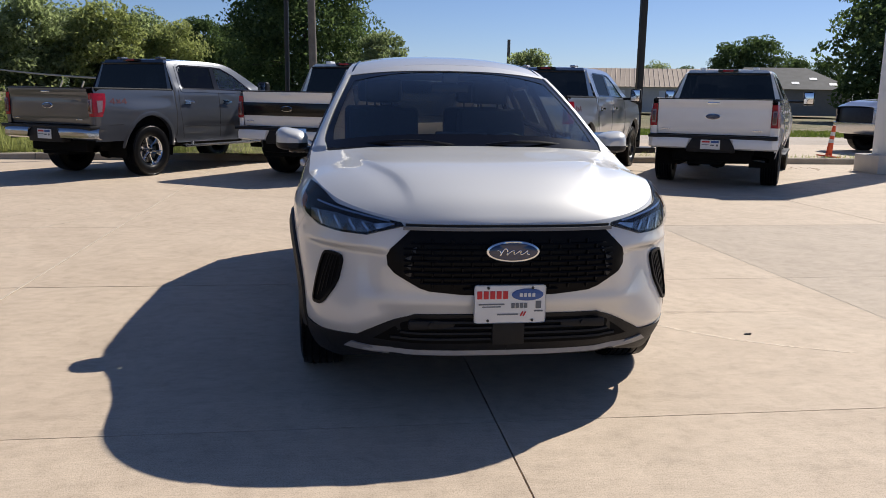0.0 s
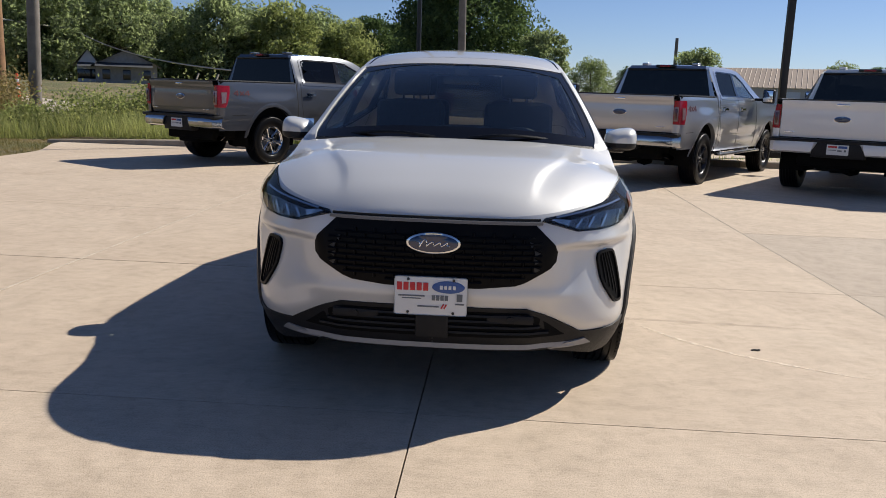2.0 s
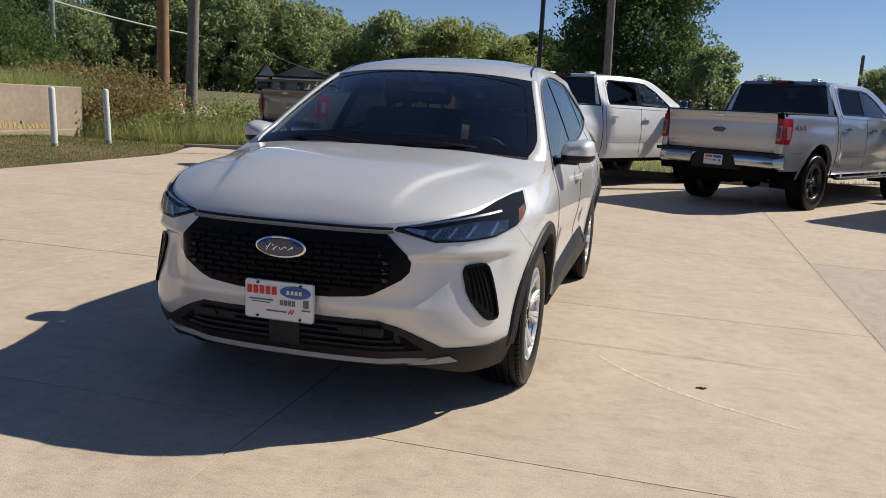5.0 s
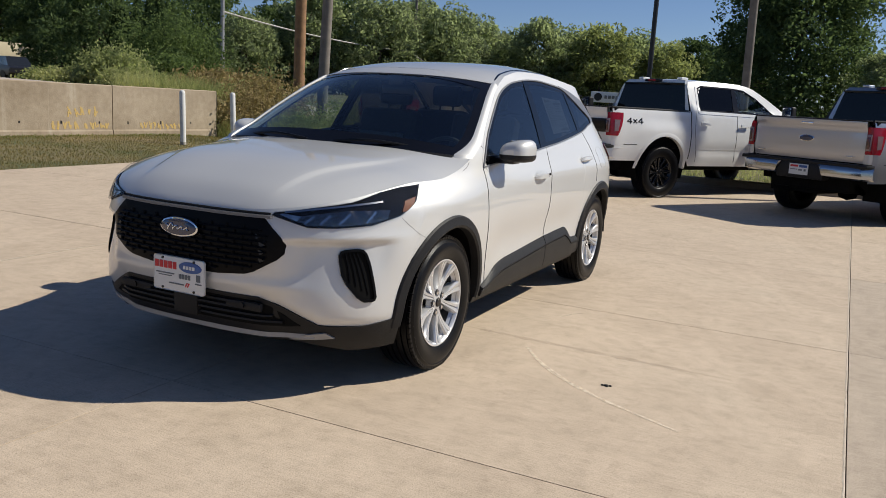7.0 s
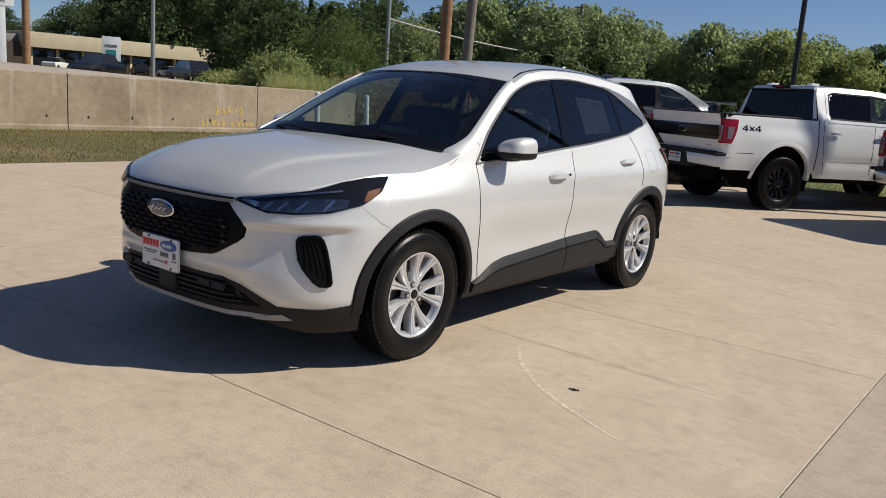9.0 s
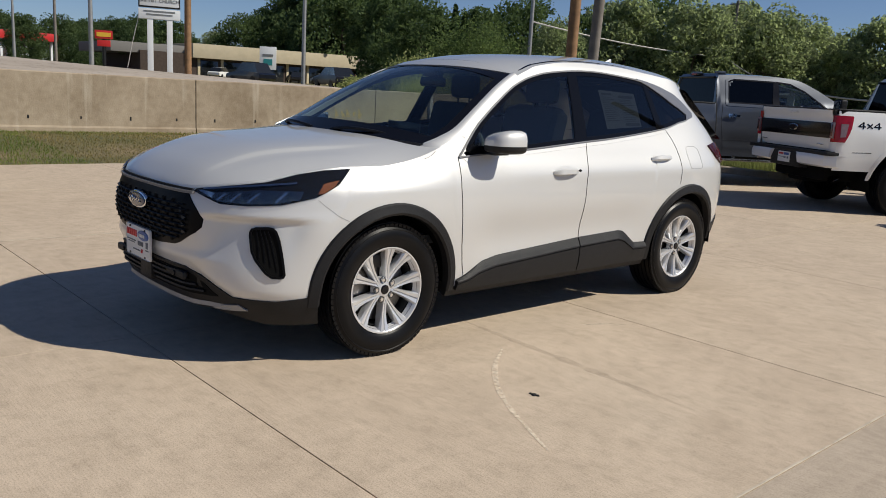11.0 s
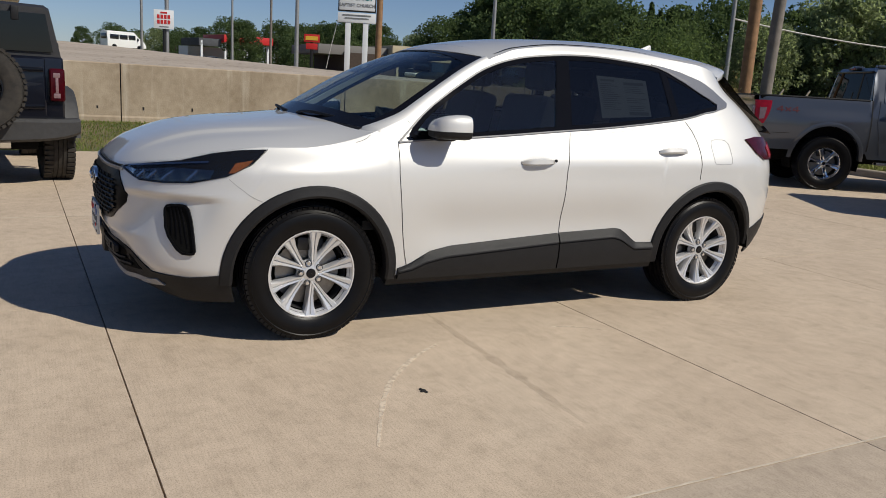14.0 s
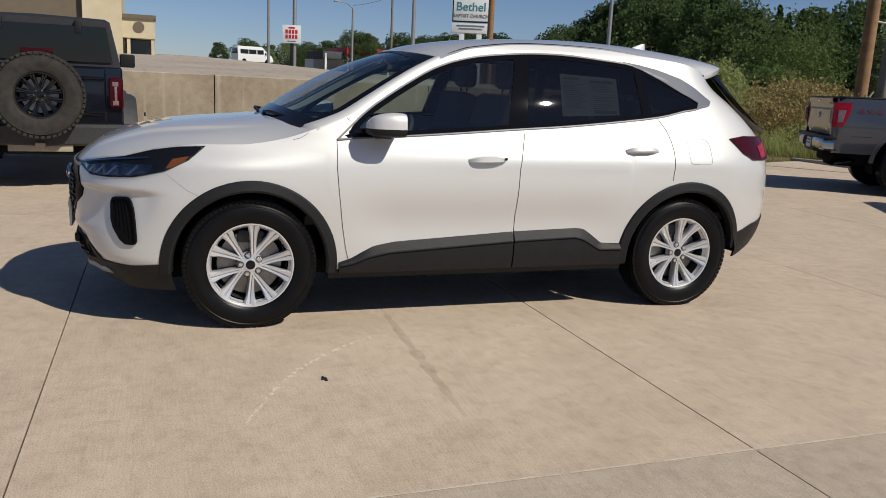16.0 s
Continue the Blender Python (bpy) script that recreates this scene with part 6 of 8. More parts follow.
    # arch lips
    def lip(b, c):
        rows = []
        for i in range(25):
            a = math.pi * i / 24
            row = []
            for r, o in ((0.515, -0.06), (0.52, 0.006), (0.55, 0.009), (0.585, 0.001)):
                y, z = c - r * math.cos(a), 0.48 + r * math.sin(a)
                row.append(truck_pt(100 * y, z, o))
            rows.append(row)
        sheet(b, rows)
    for c in (0.0, TR_F):
        pair("wheel_arch_lip", lambda b, c=c: lip(b, c), paint, t)
        for s in (1, -1):
            bm = bmesh.new()
            rows = []
            for i in range(15):
                a = math.pi * (-0.1 + 1.2 * i / 14)
                rows.append([(s * x, c - 0.535 * math.cos(a), 0.48 + 0.535 * math.sin(a)) for x in (0.55, 0.96)])
            sheet(bm, rows)
            bm.faces.new([bm.verts.new((s * 0.56, r[0][1], r[0][2])) for r in rows])
            part("wheel_liner", bm, UNDER, t)
    # windows, seams, handles, mirrors
    pair("side_window", lambda b: patch(b, [(82, 1.43), (170, 1.42), (176, 1.85), (97, 1.855), (86, 1.81)], truck_pt, -0.002, 0, 8, 0.1), GLASS_TRUCK, t, "dark rear door glass", 60)
    pair("side_window", lambda b: patch(b, [(176, 1.42), (276, 1.41), (264, 1.50), (233, 1.71), (205, 1.83), (180, 1.85)], truck_pt, -0.002, 0, 8, 0.1), GLASS_DOOR, t, "clear front door glass", 60)
    pair("pillar_cover", lambda b: (patch(b, [(166, 1.425), (180, 1.425), (183, 1.845), (173, 1.848)], truck_pt, 0.004, 0.01, 5, 0.1),
                                    ribbon(b, inset(TR_DLO, 0.012), truck_pt, 0.03, 0.004, 0.02, True)), GLOSS_BLACK, t)
    pair("window_frame", lambda b: ribbon(b, inset(TR_DLO, -0.02), truck_pt, 0.048, 0.005, 0.012, True), paint, t)
    for ln in ([(60.5, 1.42), (60.5, 0.64)], [(72, 1.42), (70, 1.1), (74, 0.9), (80, 0.6)], [(175, 1.42), (174, 1.0), (176, 0.6)], [(283, 1.38), (286, 1.0), (284, 0.58)], [(-88, 0.855), (-60, 0.86)]):
        pair("shut_line", lambda b, ln=ln: ribbon(b, ln, truck_pt, 0.007 if ln[0][0] != 60.5 else 0.018, 0.002, 0.006), SEAM, t)
    pair("sill_line", lambda b: ribbon(b, [(100 * y, 0.80) for y in np.linspace(0.75, 3.05, 12)], truck_pt, 0.02, 0.004, 0.01), paint, t)
    for y in (0.92, 1.92):
        pair("door_handle", lambda b, y=y: (ribbon(b, [(100 * y - 11, 1.215), (100 * y - 5, 1.22), (100 * y + 5, 1.22), (100 * y + 11, 1.215)], truck_pt, 0.035, 0.045, 0.02), patch(b, [(100 * y - 8, 1.185), (100 * y + 6, 1.185), (100 * y + 6, 1.255), (100 * y - 8, 1.255)], truck_pt, 0.003, 0.004, 8, 0.1)), CHROME if paint is not TRUCK_WHITE else paint, t)
    mx = 0.12 if tow else 0.0
    mirrors = pair("door_mirror", lambda b: (box(b, 1.10 + mx, 1.31 + mx, 2.72, 2.86, 1.34, 1.60, 0.045, 3), box(b, 0.93, 1.16 + mx, 2.76, 2.82, 1.38, 1.43, 0.012)), PLASTIC if not tow else GLOSS_BLACK, t, "black door mirror")
    for mr, sgn in zip(mirrors, (1, -1)):
        bm = bmesh.new()
        box(bm, sgn * (1.205 + mx) - 0.085, sgn * (1.205 + mx) + 0.085, 2.712, 2.722, 1.365, 1.575, 0.004)
        part("mirror_glass", bm, CHROME, mr)
    # four-by-four mark on the bed side
    if red_mark or dark_mark:
        def mark(b):
            for k, a in enumerate((0.0, 0.135, 0.235)):
                u = -84 + 100 * a
                if k == 1:
                    ribbon(b, [(u, 1.19), (u + 8, 1.25)], truck_pt, 0.018, 0.004, 0.004)
                    ribbon(b, [(u, 1.25), (u + 8, 1.19)], truck_pt, 0.018, 0.0045, 0.004)
                else:
                    ribbon(b, [(u + 8, 1.265), (u, 1.21), (u + 11, 1.21)], truck_pt, 0.016, 0.004, 0.004)
                    ribbon(b, [(u + 8, 1.27), (u + 7.5, 1.18)], truck_pt, 0.02, 0.0045, 0.004)
        bm = bmesh.new()
        mark(bm)
        part("four_by_four_mark", bm, MARK_RED if red_mark else GLOSS_BLACK, t, "dull red 4x4 mark" if red_mark else "black 4x4 mark")
    if rails:
        for y in (-0.35, 0.1):
            bm = bmesh.new()
            tube(bm, [(-0.70, y - 0.02, 1.30), (-0.72, y + 0.12, 1.54)], 0.016, 6)
            part("timber_batten", bm, material("pale_batten", (0.55, 0.47, 0.34), 0.7, vary=0.2), t, "pale batten propped in the bed")
    # nose
    bm = bmesh.new()
    rows = []
    for k in range(-10, 11):
        f = k / 10
        x = f * truck_x(4.55, 1.0) * 0.985
        y = 4.63 - 0.12 * abs(f) ** 2.5
        rows.append([(x, y - 0.03, 1.17), (x, y, 1.10), (x, y + 0.01, 0.80), (x, y - 0.02, 0.78)])
    sheet(bm, rows)
    part("grille", bm, DARK_METAL, t, "dark front grille")
    bm = bmesh.new()
    rows = []
    for k in range(-10, 11):
        f = k / 10
        x = f * 0.985
        y = 4.74 - 0.2 * abs(f) ** 3
        rows.append([(x, y - 0.08, 0.80), (x, y, 0.78), (x, y + 0.01, 0.62), (x, y - 0.05, 0.52), (x, y - 0.2, 0.48)])
    sheet(bm, rows)
    part("front_bumper", bm, bumper, t)
    pair("headlamp", lambda b: patch(b, [(420, 0.88), (456, 0.86), (459, 1.12), (430, 1.17)], truck_pt, 0.01, 0.02, 6, 0.06), LAMP_CHROME, t, "clear headlamp")
    # seats seen through the glass
    for x in (-0.42, 0.42):
        for y in (0.98, 2.0):
            bm = bmesh.new()
            box(bm, x - 0.24, x + 0.24, y - 0.06, y + 0.09, 1.0, 1.52, 0.05)
            seat = part("seat", bm, SEAT_CLOTH, t)
            bm = bmesh.new()
            box(bm, x - 0.12, x + 0.12, y - 0.06, y + 0.03, 1.54, 1.70, 0.04)
            part("headrest", bm, SEAT_CLOTH, seat)
    bm = bmesh.new()
    box(bm, -0.8, 0.8, 2.6, 3.1, 1.1, 1.38, 0.06)
    part("dashboard", bm, SEAT_CLOTH, t)
    for wy, tr in ((0.0, 0.3), (TR_F, 0.7)):
        for sd in (1, -1):
            wheel(t, sd * 0.865, wy, sd, r=0.425, width=0.285, rim_r=0.245, spokes=6 if kind == "single" else 12, rim_mat=rim, kind=kind, lug=6, turn=tr, tyre_label="black all-terrain tyre", rim_label=rim_label)
    return t


CLEAR_PANEL = material("pale_lamp_panel", (0.24, 0.15, 0.155), 0.25, coat=0.8, vary=0.3, scale=30)
LENS_DEEP = material("deep_red_lens", (0.07, 0.008, 0.012), 0.2, coat=0.8, vary=0.3, scale=30)
MARK_RED = material("dull_red_decal", (0.10, 0.018, 0.022), 0.5, vary=0.2, scale=20)
GLOSS_RIM = material("black_rim_gloss", (0.012, 0.012, 0.014), 0.2, metal=0.5, coat=0.7, vary=0.2, scale=30)
DARK_RIM = material("dark_grey_rim", (0.06, 0.06, 0.065), 0.35, metal=0.8, vary=0.2, scale=30)
pickup(pose(-4.02, 14.78, 0, 0, 0, -31), TRUCK_GREY, BUMPER_CHROME, CHROME, "dark grey crew cab pickup with chrome bumper on the lot", red_mark=True, rim_label="chrome six-spoke rim", rails=True)
pickup(pose(-0.30, 14.66, 0, 0, 0, -31), TRUCK_WHITE, TRUCK_WHITE, GLOSS_RIM, "white crew cab pickup with black banded tailgate and rims", band=True, dark_mark=True, kind="pairs", rim_label="gloss black rim", steps=False)
pickup(pose(3.31, 14.36, 0, 0, 0, -31), TRUCK_SILVER, BUMPER_CHROME, DARK_RIM, "silver crew cab pickup with chrome bumper and dark rims", red_mark=True)
pickup(pose(6.47, 13.75, 0, 0, 0, -31), TRUCK_WHITE, TRUCK_WHITE, GLOSS_RIM, "white crew cab pickup with wide black mirrors on the lot", tow=True)
pickup(pose(17.95, 20.6, 0.12, 0, 0, 90), TRUCK_SILVER, SATIN, DARK_RIM, "silver pickup parked beyond the kerb, nose showing")


# ---- retaining wall, kerb, posts ----
def wall_concrete():
    m = material("stained_wall_concrete", (0.41, 0.335, 0.245), 0.85, vary=0.35, scale=0.7, bump=0.5, bump_scale=30, second=(0.235, 0.18, 0.12), detail=7.0)
    nt = m.node_tree
    b = nt.nodes["Principled BSDF"]
    co = nt.nodes["Texture Coordinate"]
    mp = nt.nodes.new("ShaderNodeMapping")
    mp.inputs["Scale"].default_value = (1, 3.2, 0.22)
    st = nt.nodes.new("ShaderNodeTexNoise")
    st.inputs["Scale"].default_value, st.inputs["Detail"].default_value = 1.6, 6
    rp = nt.nodes.new("ShaderNodeMapRange")
    rp.inputs["From Min"].default_value, rp.inputs["From Max"].default_value = 0.6, 0.74
    rp.inputs["To Min"].default_value, rp.inputs["To Max"].default_value = 0.0, 0.55
    mx = nt.nodes.new("ShaderNodeMix")
    mx.data_type = "RGBA"
    mx.inputs["B"].default_value = (0.52, 0.46, 0.37, 1)
    old = b.inputs["Base Color"].links[0].from_socket
    nt.links.new(co.outputs["Object"], mp.inputs["Vector"])
    nt.links.new(mp.outputs[0], st.inputs["Vector"])
    nt.links.new(st.outputs["Fac"], rp.inputs["Value"])
    nt.links.new(rp.outputs[0], mx.inputs["Factor"])
    nt.links.new(old, mx.inputs["A"])
    nt.links.new(mx.outputs["Result"], b.inputs["Base Color"])
    return m


WALL_CON = wall_concrete()
KERB_CON = material("kerb_concrete", (0.40, 0.34, 0.26), 0.85, vary=0.3, scale=2.5, bump=0.4, bump_scale=50)
YELLOW = material("faded_yellow_paint", (0.58, 0.38, 0.08), 0.8, vary=0.5, scale=25, second=(0.42, 0.32, 0.18))
WHITE_POST = material("white_post_paint", (0.72, 0.72, 0.70), 0.5, vary=0.2, scale=7, bump=0.1)
DIRTY_WHITE = material("dirt_stained_paint", (0.46, 0.43, 0.37), 0.7, vary=0.4, scale=12)
WOOD_POLE = material("brown_pole_wood", (0.30, 0.17, 0.085), 0.8, vary=0.4, scale=4, bump=0.4, bump_scale=30)
GREY_POLE = material("weathered_pole_wood", (0.22, 0.195, 0.17), 0.85, vary=0.35, scale=4, bump=0.4, bump_scale=30)
STEEL_POLE = material("galvanised_pole", (0.36, 0.36, 0.36), 0.5, metal=0.6, vary=0.2, scale=4)
BLACK_POLE = material("black_pole_paint", (0.012, 0.012, 0.013), 0.4, vary=0.3, scale=5)
CABLE = material("cable", (0.5, 0.48, 0.45), 0.7, vary=0.2)
ORANGE = material("orange_plastic", (0.75, 0.11, 0.03), 0.5, vary=0.25, scale=8)

wall = tagged(new("wall_west"), "stained tan concrete retaining wall in long panels", "retaining wall", kind="structure")
WJ = [-40.0, -35.1, -30.1, -25.1, -20.1, -15.1, -10.1, -5.12, -0.13, 4.87, 9.85, 14.76, WALL_END]


def wall_top(y):
    return 1.30 - 0.0035 * (y - 4.9)


def wall_face(y):
    return -13.28 + 0.035 * (clamp(y, 0, 20) - 4.9)


for y0, y1 in zip(WJ, WJ[1:]):
    bm = bmesh.new()
    g = 0.012
    a, b = wall_face(y0), wall_face(y1)
    ring = []
    for y, x in ((y0 + g, a), (y1 - g, b)):
        t = wall_top(y)
        ring.append([(x + 0.02, y, -0.3), (x + 0.02, y, 0.16), (x, y, 0.2), (x, y, t - 0.02), (x - 0.02, y, t), (x - 0.28, y, t), (x - 0.3, y, t - 0.02), (x - 0.3, y, -0.3)])
    sheet(bm, ring, True)
    for r in ring:
        bm.faces.new([bm.verts.new(p) for p in r])
    bmesh.ops.recalc_face_normals(bm, faces=bm.faces[:])
    pan = link("wall_panel", bm, WALL_CON, wall)
    for k in range(5):
        yy = y0 + 0.45 + k * 1.02
        bm = bmesh.new()
        x = wall_face(yy)
        box(bm, x - 0.02, x + 0.004, yy - 0.018, yy + 0.018, 0.33 + 0.01 * (k % 3), 0.40 + 0.01 * (k % 2))
        link("weep_slot", bm, SEAM, pan)
    bm = bmesh.new()
    x = wall_face(y1)
    box(bm, x - 0.25, x - 0.03, y1 - 0.03, y1 + 0.03, -0.2, wall_top(y1) - 0.02)
    link("joint_filler", bm, SEAM, pan)
# sprayed survey marks, no longer readable
rng = random.Random(5)
for y0, z0, w, n, h in ((13.5, 0.46, 0.9, 5, 0.29), (13.1, 0.17, 0.75, 5, 0.23), (13.95, 0.17, 0.75, 5, 0.22), (15.55, 0.17, 0.85, 6, 0.24), (16.4, 0.18, 0.65, 5, 0.2)):
    for k in range(n):
        y = y0 + w * k / n
        pts = [(y + w / n * rng.uniform(0.0, 0.25), z0 + h * rng.uniform(0.7, 1.0))]
        for _ in range(rng.randint(3, 4)):
            last = pts[-1][1]
            pts.append((y + w / n * rng.uniform(0.1, 0.9), z0 + h * (rng.uniform(0.0, 0.35) if last > z0 + 0.5 * h else rng.uniform(0.6, 1.0))))
        bm = bmesh.new()
        ribbon(bm, [(100 * p, q) for p, q in soften(pts, 1, False)], lambda u, v, o: Vector((wall_face(u / 100) + (0.02 if v < 0.18 else 0.0) + o, u / 100, v)), 0.042, 0.004, 0.004)
        link("paint_stroke", bm, YELLOW, wall)

# kerb beside the verge
kerb = tagged(new("kerb"), "worn concrete kerb along the edge of the lot", "kerb", kind="structure")
for x in np.arange(-9.2, 30, 3.0):
    bm = bmesh.new()
    ring = []
    for xx in (x + 0.006, x + 2.994):
        y = KERB_Y - 0.28 + 0.028 * clamp(xx, -9, 12) + 0.12
        end = 0.35 if (xx < -8) else 1.0
        ring.append([(xx, y, -0.1), (xx, y + 0.01, 0.10 * end), (xx, y + 0.04, 0.135 * end), (xx, y + 0.14, 0.14 * end), (xx, y + 0.17, 0.12 * end), (xx, y + 0.17, -0.1)])
    sheet(bm, ring, True)
    for r in ring:
        bm.faces.new([bm.verts.new(p) for p in r])
    bmesh.ops.recalc_face_normals(bm, faces=bm.faces[:])
    link("kerb_stone", bm, KERB_CON, kerb, smooth_angle=50)

bm = bmesh.new()
sheet(bm, [[(x, y, 0.125 - 0.02 * (y > 24)) for x in np.linspace(2.0, 60, 20)] for y in (17.95 + 0.15, 20, 22, 24.4)])
tagged(link("pavement", bm, CONCRETE), "pale concrete apron beyond the kerb", "pavement", kind="structure")


def post(x, y, tilt):
    p = empty("bollard", pose(x, y, height(x, y) - 0.05, tilt[0], tilt[1], 0), "white painted steel bollard standing in the grass", "bollard", "white bollards")
    bm = bmesh.new()
    lathe(bm, [(0.066, -0.2), (0.066, 1.17), (0.062, 1.21), (0.045, 1.235), (0.02, 1.245), (0.0005, 1.247)], 24)
    part("pipe", bm, WHITE_POST, p)
    bm = bmesh.new()
    lathe(bm, [(0.0665, 0.0), (0.068, 0.04), (0.0665, 0.07)], 24)
    part("dirt_ring", bm, DIRTY_WHITE, p, "dirt-stained foot")


post(-10.50, 14.66, (0, -1.5))
post(-10.60, 16.45, (0, -2.5))


def pole(name, x, y, h, r0, r1, mat, label, lean=(0, 0), arm=None, base=0.0):
    p = empty(name, pose(x, y, height(x, y) - 0.1, lean[0], lean[1], 0), label, "pole")
    bm = bmesh.new()
    rod(bm, (0, 0, -0.5), (0, 0, h), r0, r1, 14)
    part("shaft", bm, mat, p, smooth_angle=40)
    if arm == "cross":
        bm = bmesh.new()
        box(bm, -1.2, 1.2, -0.06, 0.06, h - 0.5, h - 0.36)
        part("crossarm", bm, GREY_POLE, p)
        for k in (-1.1, -0.5, 0.5, 1.1):
            bm = bmesh.new()
            rod(bm, (k, 0, h - 0.36), (k, 0, h - 0.18), 0.05, 0.03, 8)
            part("insulator", bm, DARK_METAL, p)
    elif arm == "lamp":
        bm = bmesh.new()
        tube(bm, [(0, 0, h - 0.1), (0.3, -0.6, h + 0.35), (0.8, -1.7, h + 0.5)], 0.04, 6)
        part("lamp_arm", bm, mat, p)
        bm = bmesh.new()
        box(bm, 0.65, 1.05, -2.2, -1.6, h + 0.42, h + 0.55, 0.04)
        part("lamp_head", bm, mat, p)
    if base:
        bm = bmesh.new()
        box(bm, -base, base, -base, base, -0.02, 0.26, 0.02)
        part("foot", bm, mat, p)
    return p


lp = empty("light_pole", pose(7.06, 19.56, 0.1), "black square light pole on a black foot at the kerb", "light pole")
bm = bmesh.new()
box(bm, -0.075, 0.075, -0.075, 0.075, 0, 9, 0.01)
part("shaft", bm, BLACK_POLE, lp)
bm = bmesh.new()
box(bm, -0.42, 0.42, -0.25, 0.25, -0.05, 0.16, 0.02)
part("foot", bm, BLACK_POLE, lp)
bm = bmesh.new()
box(bm, -0.28, -0.08, -0.1, 0.1, 0.16, 0.5, 0.01)
part("junction_box", bm, GREY_POLE, lp, "grey junction box")
pole("light_pole", -1.4, 20.6, 9.5, 0.06, 0.05, BLACK_POLE, "slim black light pole behind the pickups", lean=(0, 0))
pole("utility_pole", -1.5, 37.8, 12, 0.19, 0.15, GREY_POLE, "weathered wooden utility pole by the street", lean=(0, -1))
pole("utility_pole", -15.4, 25.2, 12, 0.21, 0.18, WOOD_POLE, "brown wooden utility pole in the weeds", lean=(0, 0.3))
pole("utility_pole", -13.7, 24.3, 12, 0.19, 0.16, GREY_POLE, "grey wooden utility pole in the weeds", lean=(0, 2.0))
pole("street_pole", -57.5, 66.6, 14, 0.24, 0.18, STEEL_POLE, "slim grey pole beyond the road")
pole("utility_pole", -61.5, 113.4, 15.4, 0.25, 0.2, GREY_POLE, "far wooden utility pole with a crossarm", arm="cross")
pole("street_pole", -61.7, 41.4, 11, 0.2, 0.15, STEEL_POLE, "grey pole before the low building")
pole("utility_pole", -50.2, 25.5, 12, 0.24, 0.2, WOOD_POLE, "brown wooden pole beside the church sign")
pole("street_lamp", -82.7, 22.1, 7.2, 0.16, 0.1, STEEL_POLE, "grey street lamp with a curved arm", arm="lamp")
pole("street_pole", -71.4, 25.7, 10, 0.22, 0.16, STEEL_POLE, "grey pole by the road")
pole("street_pole", -110.8, 33.5, 12, 0.2, 0.16, GREY_POLE, "thin weathered pole far down the road")
pole("street_pole", -133.4, 22.7, 14, 0.35, 0.3, STEEL_POLE, "tall grey pole by the far sign")
pole("street_pole", -90.0, 14.0, 12, 0.16, 0.12, STEEL_POLE, "tall thin pole on the rise")
pole("utility_pole", 19.0, 99.0, 8.4, 0.22, 0.18, GREY_POLE, "short far pole with a leafy top")

for n, pts, r in (("cable", [(-61.5, 70.9, 9.5), (-64.4, 94.1, 8.1), (-62.2, 113.3, 8.4)], 0.09), ("cable", [(-62.2, 113.3, 8.4), (-34, 74, 2.6), (-9.0, 38.5, 1.9)], 0.05),
                  ("cable", [(-57.5, 66.6, 12), (-35, 42, 8.2), (-15.4, 25.2, 9.6)], 0.045), ("cable", [(-82.7, 22.1, 9), (-70, 25, 8.6), (-50.2, 25.5, 12.5)], 0.025)):
    bm = bmesh.new()
    a, m, b = [Vector(p) for p in pts]
    tube(bm, [a.lerp(m, t).lerp(m.lerp(b, t), t) for t in np.linspace(0, 1, 24)], r, 5)
    tagged(link(n, bm, CABLE), "sagging overhead cable between poles", "cable")

# white column on a block at the edge of the lot
col = empty("sign_column", pose(10.98, 15.65, 0), "white column on a low concrete block", "column")
bm = bmesh.new()
box(bm, -0.37, 1.2, -0.25, 0.55, 0, 0.37, 0.015)
part("block", bm, material("pale_block", (0.6, 0.56, 0.5), 0.8, vary=0.15, scale=3, bump=0.3), col)
bm = bmesh.new()
box(bm, -0.08, 0.9, -0.12, 0.42, 0.37, 6.5, 0.01)
part("shaft", bm, material("white_cladding", (0.72, 0.73, 0.74), 0.45, vary=0.06, scale=2), col)


def traffic_cone(x, y, z, tilt, h=1.0, r=0.07):
    c = empty("channelizer_cone", pose(x, y, z, 0, tilt, 0), "slim orange traffic cone with white bands", "traffic cone")
    bm = bmesh.new()
    lathe(bm, [(r * 1.15, 0.03), (r, 0.1), (r * 0.62, h * 0.9), (r * 0.5, h), (0.001, h + 0.01)], 18)
    box(bm, -0.2, 0.2, -0.2, 0.2, 0, 0.035, 0.01)
    part("body", bm, ORANGE, c)
    for f in (0.45, 0.68):
        bm = bmesh.new()
        rr = r - (r * 0.38) * f
        lathe(bm, [(rr + 0.004, h * f), (rr - 0.003, h * (f + 0.12))], 18)
        part("white_band", bm, WHITE_POST, c)


traffic_cone(11.45, 18.5, 0.13, 6, 0.74)
traffic_cone(-18.5, 31.0, height(-18.5, 31.0) - 0.05, 0, 1.1, 0.1)
